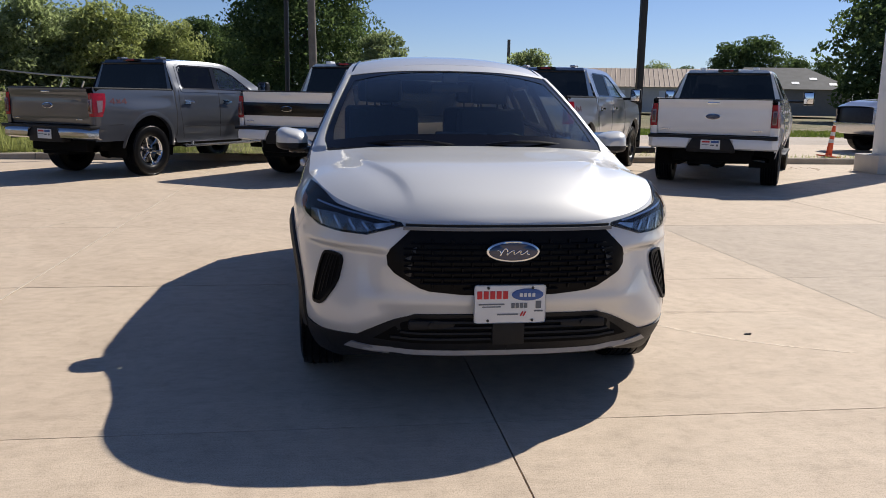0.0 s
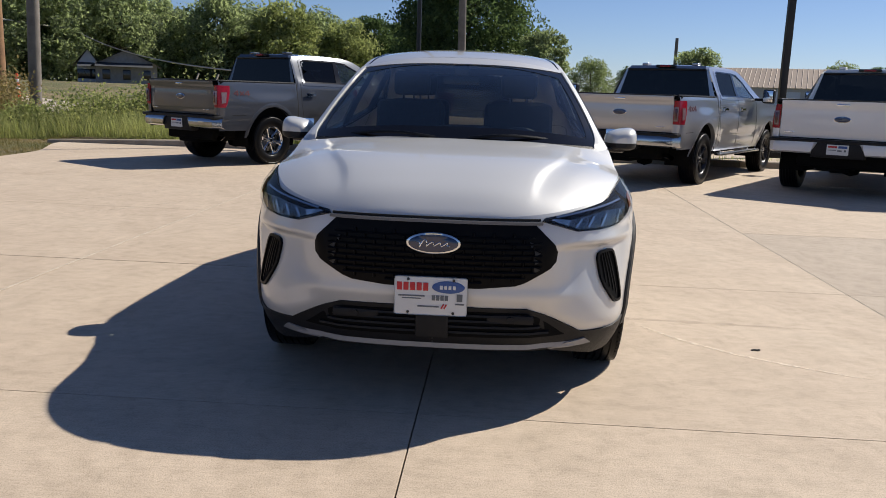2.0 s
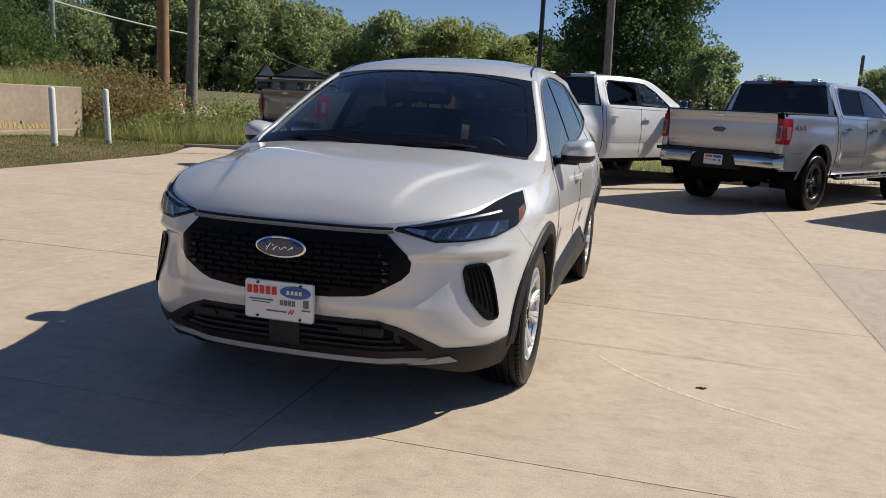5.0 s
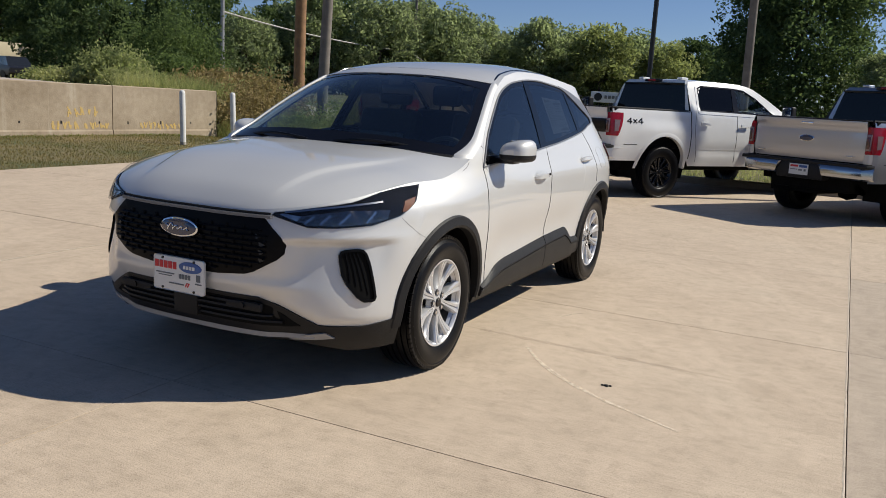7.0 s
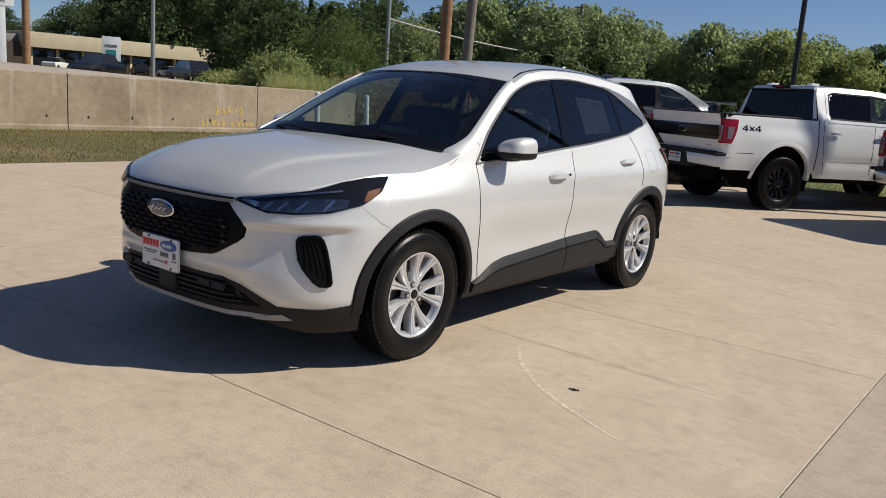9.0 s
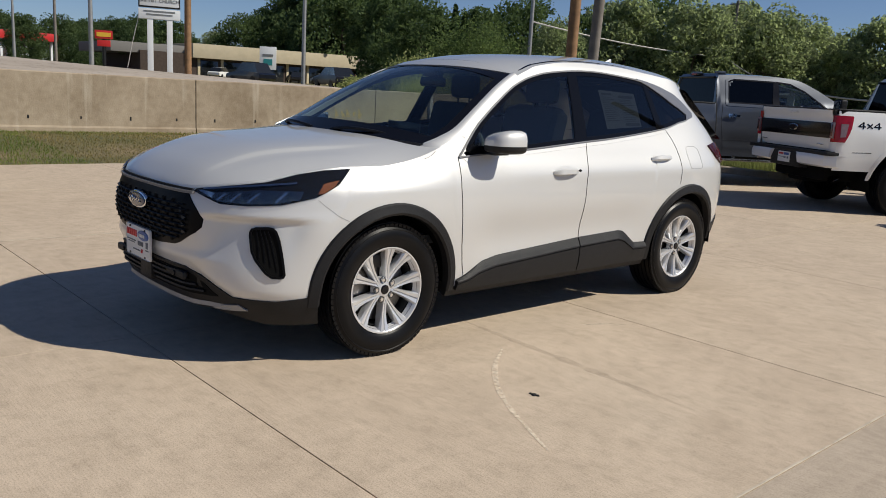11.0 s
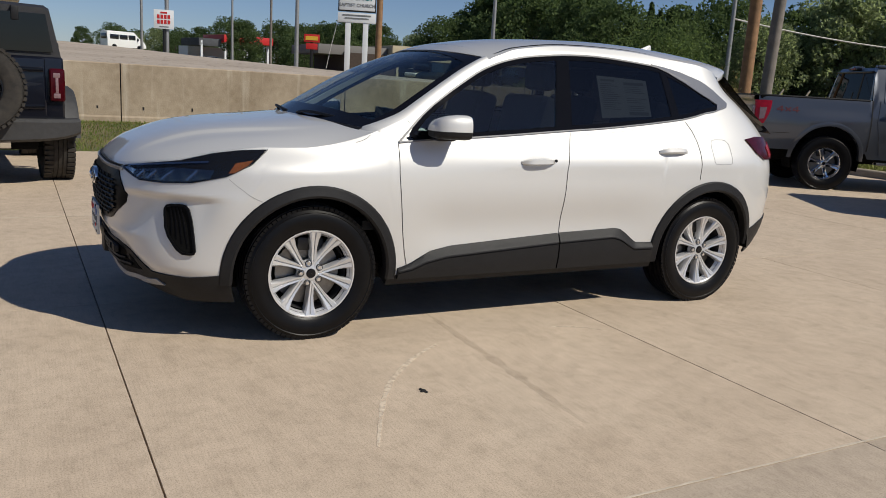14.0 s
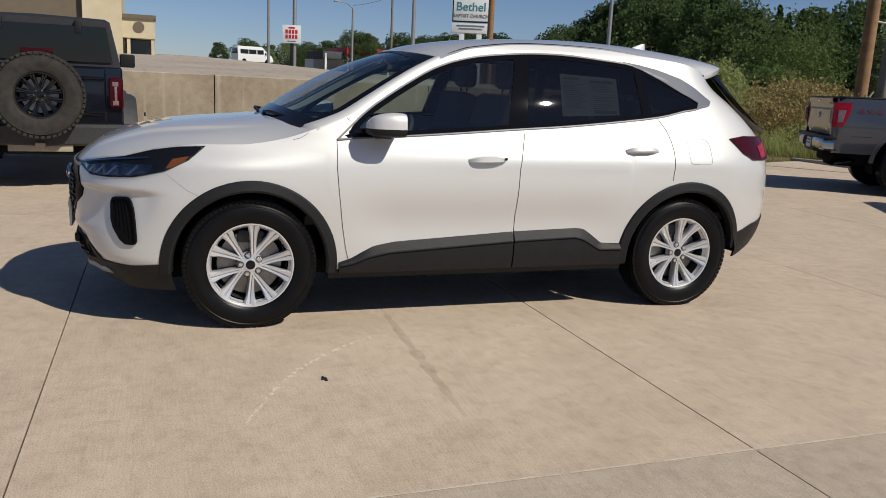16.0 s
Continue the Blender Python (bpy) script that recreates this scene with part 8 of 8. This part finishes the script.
def blades(name, label, spots, mat, rs, hmin, hmax, wide, parent=None):
    """Grass blades as thin bent triangles."""
    n = len(spots)
    s = np.asarray(spots)
    h = rs.uniform(hmin, hmax, n)
    a = rs.uniform(0, 2 * np.pi, n)
    lean = rs.normal(0, 0.35, (n, 2)) * h[:, None]
    dx, dy = np.cos(a) * wide, np.sin(a) * wide
    v = np.stack([np.stack([s[:, 0] - dx, s[:, 1] - dy, s[:, 2]], 1), np.stack([s[:, 0] + dx, s[:, 1] + dy, s[:, 2]], 1),
                  np.stack([s[:, 0] + lean[:, 0], s[:, 1] + lean[:, 1], s[:, 2] + h], 1)], 1).reshape(-1, 3)
    me = bpy.data.meshes.new(name)
    me.from_pydata(v.tolist(), [], np.arange(3 * n).reshape(-1, 3).tolist())
    me.materials.append(mat)
    return tagged(new(name, me), label, "grass", kind="stuff")


rs = np.random.RandomState(4)
TURF_BLADE = leaf_material("turf_blades", (0.12, 0.125, 0.045), (0.36, 0.27, 0.13), 0.3)
TURF_GREEN = leaf_material("green_turf_blades", (0.085, 0.14, 0.03), (0.23, 0.26, 0.075), 0.3)
sp = []
while len(sp) < 60000:
    y = rs.uniform(-6, 18.1)
    x = rs.uniform(-13.2, lot_edge(y) - 0.01)
    sp.append((x, y, height(x, y) - 0.05))
blades("turf", "short sun-dried grass along the wall", [p for i, p in enumerate(sp) if (p[1] > 6) or i % 3 == 0], TURF_BLADE, rs, 0.012, 0.05, 0.007)
blades("turf", "short green grass at the foot of the wall", [p for i, p in enumerate(sp) if (p[1] <= 6 and i % 3) or (p[0] < -12.4 and i % 2)], TURF_GREEN, rs, 0.02, 0.07, 0.007)
sp = []
for k in range(26000):
    x, y = rs.uniform(-17, -3.5), 18.1 + abs(rs.normal(0, 3.0))
    if y > 24.3:
        continue
    sp.append((x, y, height(x, y) - 0.05))
blades("tall_grass", "tall seeding grass and weeds behind the kerb", sp, WEED, rs, 0.12, 0.75, 0.008)
sp = [(rs.uniform(2, 40), rs.uniform(17.95, 18.6), 0.1) for k in range(5000)] + [(rs.uniform(-4, 2), rs.uniform(18.0, 24.3), 0.06) for k in range(7000)]
blades("verge_grass", "ragged grass along the kerb", sp, WEED, rs, 0.03, 0.14, 0.008)
sp = [(rs.uniform(8, 46), rs.uniform(32.6, 39), -0.03) for k in range(14000)]
blades("verge_grass", "green mown strip beyond the street", sp, TURF_GREEN, rs, 0.06, 0.16, 0.03)


# ---- buildings, signs and vehicles far off ----
TAN_FASCIA = material("tan_fascia", (0.50, 0.43, 0.30), 0.8, vary=0.12, scale=1.5)
BRICK_DARK = material("brown_brick", (0.07, 0.05, 0.04), 0.9, vary=0.3, scale=4)
WINDOW_DARK = material("dark_window", (0.015, 0.017, 0.02), 0.15, vary=0.2, coat=0.5)
ROOF_TAN = material("tan_metal_roof", (0.34, 0.27, 0.21), 0.55, metal=0.2, vary=0.15, scale=1.0)
ROOF_GREY = material("dark_shingles", (0.075, 0.08, 0.09), 0.8, vary=0.35, scale=1.5)
WALL_WHITE = material("white_siding", (0.55, 0.54, 0.52), 0.7, vary=0.1, scale=2)
STUCCO = material("cream_stucco", (0.58, 0.50, 0.34), 0.85, vary=0.12, scale=1.2)
STUCCO_BROWN = material("brown_stucco", (0.15, 0.12, 0.085), 0.85, vary=0.12, scale=1.2)
SIGN_WHITE = material("white_sign_panel", (0.68, 0.70, 0.72), 0.5, vary=0.05, scale=2)
SIGN_TEAL = material("teal_sign_letters", (0.03, 0.22, 0.24), 0.5, vary=0.1)
SIGN_RED = material("red_sign_panel", (0.5, 0.02, 0.02), 0.5, vary=0.15)
SIGN_YELLOW = material("yellow_sign_panel", (0.7, 0.42, 0.04), 0.5, vary=0.15)


def lettering(text, size, mat, parent, at, name):
    """Raised letters from the built-in face, turned into a mesh, standing upright and facing -y."""
    c = bpy.data.curves.new(name, "FONT")
    c.body, c.size, c.extrude, c.align_x = text, size, 0.01, "CENTER"
    tmp = bpy.data.objects.new(name, c)
    me = bpy.data.meshes.new_from_object(tmp)
    bpy.data.objects.remove(tmp)
    me.materials.clear()
    me.materials.append(mat)
    ob = new(name, me)
    ob.parent = parent
    ob.matrix_local = pose(*at, 90, 0, 0)
    return ob


# low shop block
shop = empty("shop_building", pose(-109.4, 51.6, 0.4, 0, 0, 87) @ Matrix.Scale(1.25, 4), "long low tan shop block with garage bays", "building")
bm = bmesh.new()
box(bm, -6, 26, 0, 14, 0, 3.2)
part("wall", bm, BRICK_DARK, shop)
bm = bmesh.new()
box(bm, -0.4, 26.5, -0.9, 14.5, 2.75, 4.35, 0.05)
part("fascia", bm, TAN_FASCIA, shop, "cream fascia band")
bm = bmesh.new()
box(bm, -9, -0.5, 0.5, 14, 2.9, 4.0, 0.05)
part("fascia", bm, material("grey_fascia", (0.2, 0.19, 0.18), 0.8, vary=0.15), shop)
for k in range(9):
    x = 0.8 + 2.8 * k
    bm = bmesh.new()
    box(bm, x, x + 2.1, -0.06, 0.1, 0.1, 2.5, 0.02)
    b = part("bay", bm, WINDOW_DARK, shop)
    bm = bmesh.new()
    box(bm, x - 0.35, x - 0.05, -0.12, 0.1, 0, 2.75, 0.02)
    part("pier", bm, STUCCO, shop)
# metal barn with a hipped neighbour
barn = empty("metal_building", pose(34, 80, 0.2, 0, 0, -18), "long white metal building with a ribbed tan roof", "building")
bm = bmesh.new()
box(bm, -15, 7, 0, 12, 0, 2.6)
part("wall", bm, WALL_WHITE, barn)
bm = bmesh.new()
sheet(bm, [[(-15.4, -0.4, 2.55), (7.4, -0.4, 2.55)], [(-15.4, 6, 4.6), (7.4, 6, 4.6)], [(-15.4, 12.4, 2.55), (7.4, 12.4, 2.55)]])
rf = part("roof", bm, ROOF_TAN, barn)
for k in range(46):
    bm = bmesh.new()
    x = -15.2 + 0.49 * k
    tube(bm, [(x, -0.4, 2.58), (x, 6, 4.63)], 0.035, 4)
    part("roof_rib", bm, ROOF_TAN, rf)
for x in (-9, -3, 3):
    bm = bmesh.new()
    box(bm, x, x + 2.6, -0.05, 0.1, 0.1, 2.2, 0.02)
    part("roller_door", bm, SIGN_WHITE, barn)
hip = empty("house", pose(43.5, 75.5, 0.2, 0, 0, -18), "grey house with a patched dark hipped roof", "house")
bm = bmesh.new()
box(bm, -4.5, 4.2, 0, 9, 0, 2.7)
part("wall", bm, material("grey_siding", (0.26, 0.26, 0.27), 0.8, vary=0.15, scale=2), hip)
bm = bmesh.new()
sheet(bm, [[(-7, -0.5, 2.5), (4.7, -0.5, 2.5)], [(-5, 4.5, 4.7), (1.0, 4.5, 4.7)], [(-7, 9.5, 2.5), (4.7, 9.5, 2.5)]])
bm.faces.new([bm.verts.new(p) for p in ((4.7, -0.5, 2.5), (4.7, 9.5, 2.5), (1.0, 4.5, 4.7))])
part("roof", bm, ROOF_GREY, hip)
for x, y in ((-1, 0.6), (0.8, 1.6), (2.4, 0.4)):
    bm = bmesh.new()
    z = 2.5 + (y + 0.5) * 0.44
    sheet(bm, [[(x, y, z + 0.03), (x + 0.7, y, z + 0.03)], [(x, y + 0.5, z + 0.25), (x + 0.7, y + 0.5, z + 0.25)]])
    part("roof_patch", bm, SIGN_WHITE, hip, "pale patch")


HOUSE_GREY = material("grey_siding", (0.30, 0.30, 0.30), 0.7, vary=0.25, scale=3)


def cottage(x, y, z, turn, w, label, wall_mat):
    c = empty("house", pose(x, y, z, 0, 0, turn), label, "house")
    bm = bmesh.new()
    box(bm, -w / 2, w / 2, 0, 6, 0, 2.3)
    bm.faces.new([bm.verts.new(p) for p in ((-w / 2, 0, 2.3), (w / 2, 0, 2.3), (0, 0, 3.9))])
    part("wall", bm, wall_mat, c)
    bm = bmesh.new()
    sheet(bm, [[(-w / 2 - 0.5, -0.7, 2.05), (-w / 2 - 0.5, 6.5, 2.05)], [(0, -0.7, 4.0), (0, 6.5, 4.0)], [(w / 2 + 0.5, -0.7, 2.05), (w / 2 + 0.5, 6.5, 2.05)]])
    part("roof", bm, ROOF_GREY, c)
    bm = bmesh.new()
    sheet(bm, [[(-w / 2, -1.6, 2.0), (w / 2 - 0.5, -1.6, 2.0)], [(-w / 2, 0, 2.45), (w / 2 - 0.5, 0, 2.45)]])
    part("porch_roof", bm, ROOF_GREY, c)
    for k in (-0.33, 0.0, 0.33):
        bm = bmesh.new()
        box(bm, k * w - 0.4, k * w + 0.4, -0.05, 0.05, 0.6, 1.7, 0.02)
        part("window", bm, WINDOW_DARK, c)
    return c


cottage(-43.0, 90, 0.9, 26, 6.5, "small grey house with a dark gabled roof", HOUSE_GREY)
cottage(-48.6, 92, 0.9, 28, 2.3, "small white shed house among the trees", SIGN_WHITE)

# cream two-storey building on the rise
inn = empty("motel_building", pose(-64, -0.5, 2.2, 0, 0, 92), "cream and brown stucco building on the rise", "building")
bm = bmesh.new()
box(bm, -24, -2.2, 0, 12, 0, 9)
part("wall", bm, STUCCO_BROWN, inn, "brown stucco wall")
bm = bmesh.new()
box(bm, -2.2, 0.6, -0.6, 10, 0, 9)
part("wall", bm, STUCCO, inn)
bm = bmesh.new()
box(bm, 0.6, 3.0, 0.2, 8, 1.5, 3.0)
ann = part("porch_band", bm, STUCCO, inn)
bm = bmesh.new()
rod(bm, (1.8, 0.14, 2.35), (1.8, 0.22, 2.35), 0.42, segs=20)
part("round_emblem", bm, STUCCO_BROWN, ann, "dark round emblem")
bm = bmesh.new()
box(bm, 0.5, 3.1, 0.0, 8.2, 3.0, 3.3)
part("parapet", bm, STUCCO_BROWN, inn)
for x in (0.9, 2.7):
    bm = bmesh.new()
    box(bm, x, x + 0.25, 0.3, 0.6, 0, 1.5)
    part("porch_post", bm, STUCCO, inn)
bm = bmesh.new()
box(bm, 0.7, 3.0, 3, 3.2, 0, 1.5)
part("dark_entry", bm, WINDOW_DARK, inn)
for x in (-12, -7.5):
    bm = bmesh.new()
    box(bm, x, x + 1.3, -0.06, 0.08, 4.2, 5.4, 0.02)
    w = part("window", bm, SIGN_WHITE, inn)
    bm = bmesh.new()
    box(bm, x + 0.12, x + 1.18, -0.08, 0.06, 4.32, 5.28)
    part("pane", bm, WINDOW_DARK, w)

# petrol station with a red canopy band
gas = empty("petrol_station", pose(-121, 31, 1.6, 0, 0, 102), "petrol station with a red canopy edge", "building")
bm = bmesh.new()
box(bm, -2, 6, 0, 8, 3.3, 4.4, 0.05)
part("canopy", bm, SIGN_RED, gas)
bm = bmesh.new()
box(bm, -5.5, -2, 1, 8, 2.6, 3.7, 0.05)
part("canopy", bm, ROOF_GREY, gas)
for x in (-5.2, -1.5, 2, 5.5):
    bm = bmesh.new()
    box(bm, x, x + 0.3, 1, 1.3, 0, 3.4)
    part("canopy_post", bm, SIGN_WHITE, gas)
bm = bmesh.new()
box(bm, -4, 6, 9, 13, 0, 2.6)
part("kiosk", bm, SIGN_WHITE, gas)


def car_far(x, y, z, turn, paint, label, tall=1.45, long=4.5):
    """A distant parked car."""
    c = empty("parked_car", pose(x, y, z, 0, 0, turn), label, "car", "cars parked far off")
    bm = bmesh.new()
    ring = []
    for py, a, b in ((-long / 2, 0.5, 0.8), (-long / 2 + 0.2, 0.35, 0.92), (-long * 0.2, 0.3, 0.98), (long * 0.25, 0.3, 0.95), (long / 2 - 0.15, 0.35, 0.8), (long / 2, 0.45, 0.7)):
        ring.append([(-0.86, py, a), (-0.9, py, (a + b) / 2), (-0.84, py, b), (0.84, py, b), (0.9, py, (a + b) / 2), (0.86, py, a)])
    sheet(bm, ring, True)
    for r in (ring[0], ring[-1]):
        bm.faces.new([bm.verts.new(p) for p in r])
    bmesh.ops.recalc_face_normals(bm, faces=bm.faces[:])
    part("body", bm, paint, c)
    bm = bmesh.new()
    ring = []
    for py, w, b in ((-long * 0.42, 0.8, 0.9), (-long * 0.3, 0.66, tall), (long * 0.08, 0.64, tall), (long * 0.26, 0.78, 0.93)):
        ring.append([(-w - 0.05, py, 0.9), (-w, py, b), (w, py, b), (w + 0.05, py, 0.9)])
    sheet(bm, ring)
    part("glasshouse", bm, WINDOW_DARK, c)
    bm = bmesh.new()
    box(bm, -0.62, 0.62, -long * 0.3, long * 0.08, tall - 0.01, tall + 0.03, 0.01)
    part("roof", bm, paint, c)
    for s in (1, -1):
        for py in (-long * 0.3, long * 0.3):
            bm = bmesh.new()
            rod(bm, (s * 0.72, py, 0.32), (s * 0.9, py, 0.32), 0.32, segs=16)
            part("wheel", bm, RUBBER, c)
    return c


RED_PAINT = material("dark_red_paint", (0.12, 0.008, 0.012), 0.3, coat=1, vary=0.1)
BLACK_PAINT = material("black_car_paint", (0.010, 0.010, 0.013), 0.35, coat=0.25, vary=0.2)
for x, y, tn, pt, lb, tl in ((-72.4, 37.7, 40, TRUCK_WHITE, "white hatchback outside the shops", 1.5), (-70.6, 41.2, 60, BLACK_PAINT, "black off-road car outside the shops", 1.75), (-69.1, 44.1, 70, BLACK_PAINT, "dark car outside the shops", 1.5),
                             (-67.9, 46.5, 80, TRUCK_WHITE, "white car outside the shops", 1.45), (-66.6, 49.0, 75, RED_PAINT, "dark red car outside the shops", 1.5), (-64.6, 50.3, 70, TRUCK_SILVER, "silver car outside the shops", 1.55), (-63, 53.5, 80, TRUCK_WHITE, "white car outside the shops", 1.5),
                             (-58.5, 34.5, 100, NAVY, "dark blue car by the church sign", 1.7), (-118, 27, 20, TRUCK_SILVER, "silver car at the petrol station", 1.5), (-47.5, 35.7, 80, BLACK_PAINT, "black car beyond the wall", 1.5)):
    if -75 < x < -60:
        x, y = 2.5 + (x - 2.5) * 1.42, 1 + (y - 1) * 1.42
    car_far(x, y, height(x, y) - 0.02 if x > -60 else 1.12, tn, pt, lb, tl)

# white passenger van on the crest of the road
van = empty("passenger_van", pose(-103.6, 13.4, 2.62, 0, 0, 24) @ Matrix.Scale(0.86, 4), "white high-roofed passenger van on the rise", "van")
bm = bmesh.new()
ring = []
for y, zt, zb in ((-2.9, 2.35, 0.35), (-2.75, 2.5, 0.32), (1.2, 2.5, 0.32), (2.0, 1.75, 0.32), (2.75, 1.25, 0.35), (2.95, 0.9, 0.4)):
    ring.append([(-0.98, y, zb), (-1.0, y, (zt + zb) / 2), (-0.86, y, zt - 0.1), (-0.75, y, zt), (0.75, y, zt), (0.86, y, zt - 0.1), (1.0, y, (zt + zb) / 2), (0.98, y, zb)])
sheet(bm, ring, True)
for r in (ring[0], ring[-1]):
    bm.faces.new([bm.verts.new(p) for p in r])
bmesh.ops.recalc_face_normals(bm, faces=bm.faces[:])
part("body", bm, TRUCK_WHITE, van)
for x0, x1 in ((-2.5, -1.2), (-1.1, 0.1), (0.25, 1.3)):
    for s in (1, -1):
        bm = bmesh.new()
        box(bm, s * 0.96 - 0.06, s * 0.96 + 0.06, x0, x1, 1.4, 2.05, 0.03)
        part("side_window", bm, WINDOW_DARK, van)
bm = bmesh.new()
box(bm, -0.75, 0.75, -2.95, -2.85, 1.4, 2.1, 0.03)
part("rear_window", bm, WINDOW_DARK, van)
for s in (1, -1):
    for y in (-1.9, 1.9):
        bm = bmesh.new()
        rod(bm, (s * 0.8, y, 0.36), (s * 1.0, y, 0.36), 0.36, segs=16)
        part("wheel", bm, RUBBER, van)
    bm = bmesh.new()
    box(bm, s * 1.15 - 0.12, s * 1.15 + 0.12, 1.55, 1.65, 1.3, 1.7, 0.02)
    part("door_mirror", bm, PLASTIC, van)

# church sign
ch = empty("church_sign", pose(-62.1, 28.2, 1.2, 0, 0, 68), "white church sign on two square white posts", "sign")
for x in (-0.95, 0.55):
    bm = bmesh.new()
    box(bm, x, x + 0.45, -0.15, 0.3, 0, 4.7, 0.02)
    part("post", bm, SIGN_WHITE, ch)
bm = bmesh.new()
box(bm, -1.6, 1.6, -0.2, 0.35, 5.35, 7.35, 0.03)
pn = part("sign_panel", bm, BLACK_POLE, ch, "framed upper panel")
bm = bmesh.new()
box(bm, -1.5, 1.5, -0.24, 0.0, 5.45, 7.25, 0.02)
part("sign_face", bm, SIGN_WHITE, pn)
bm = bmesh.new()
box(bm, -1.6, 1.6, -0.2, 0.35, 4.45, 5.25, 0.03)
pn2 = part("sign_panel", bm, SIGN_WHITE, ch, "lower message panel")
lettering("Bethel", 1.0, SIGN_TEAL, pn, (0, -0.26, 6.3), "word")
lettering("BAPTIST CHURCH", 0.38, INK, pn, (0, -0.26, 5.75), "word")
for z, w in ((5.0, 1.2), (4.75, 1.0)):
    bm = bmesh.new()
    box(bm, -w, w, -0.23, -0.15, z, z + 0.1)
    part("message_bar", bm, INK, pn2)
bm = bmesh.new()
tube(bm, [(-1.6, 0.1, 4.6), (-2.1, 0.2, 2.5), (-2.5, 0.3, 0.5)], 0.03, 5)
part("guy_wire", bm, CABLE, ch)


def board(name, x, y, z, turn, w, h, up, face_mat, label, bars=()):
    s = empty(name, pose(x, y, z, 0, 0, turn), label, "sign")
    bm = bmesh.new()
    rod(bm, (0, 0.15, 0), (0, 0.15, up + 0.2), 0.22, segs=10)
    part("post", bm, BLACK_POLE, s)
    bm = bmesh.new()
    box(bm, -w / 2, w / 2, -0.15, 0.15, up, up + h, 0.03)
    p = part("sign_panel", bm, face_mat, s)
    for x0, x1, z0, z1, mt in bars:
        bm = bmesh.new()
        box(bm, x0, x1, -0.19, -0.1, up + z0, up + z1)
        part("sign_bar", bm, mt, p)
    return s


bars = [(-1.0 + 0.52 * k, -1.0 + 0.52 * k + 0.38, 1.55, 2.15, SIGN_RED) for k in range(4)] + [(-1.0 + 0.52 * k, -1.0 + 0.52 * k + 0.38, 0.75, 1.35, SIGN_RED) for k in range(4)] + [(-0.5, 0.5, 2.35, 2.6, SIGN_RED), (-0.7, 0.7, 0.25, 0.4, INK)]
board("shop_sign", -133, 22.2, 2.6, 82, 3.0, 2.9, 4.0, SIGN_WHITE, "white shop sign with two rows of red marks on a pole", bars)
pr = board("price_sign", -99.7, 36, 1.9, 70, 2.0, 1.0, 3.2, SIGN_RED, "stacked red and yellow roadside sign", [(-0.8, 0.8, 0.25, 0.75, SIGN_YELLOW)])
for z, w, mt in ((2.3, 1.5, SIGN_RED),):
    bm = bmesh.new()
    box(bm, -w / 2, w / 2, -0.12, 0.12, z, z + 0.75, 0.02)
    part("sign_panel", bm, mt, pr)
board("shop_sign", -82.0, 48.7, 1.1, 60, 1.9, 2.6, 1.4, SIGN_WHITE, "white upright shop board with a blue mark", [(-0.5, 0.5, 0.5, 1.2, SIGN_TEAL), (-0.6, 0.6, 1.5, 1.75, INK)])
bd = board("roadside_board", -13.3, 58.4, 0.4, 18, 3.0, 0.75, 1.4, SIGN_WHITE, "low white roadside board with two dark discs")
for x in (-1.0, 0.9):
    bm = bmesh.new()
    rod(bm, (x, -0.2, 1.78), (x, -0.1, 1.78), 0.28, segs=18)
    part("dark_disc", bm, BLACK_POLE, bd)
bm = bmesh.new()
for k in range(4):
    box(bm, -0.55 + 0.26 * k, -0.36 + 0.26 * k, -0.19, -0.1, 1.68, 1.9)
part("sign_bar", bm, INK, bd)
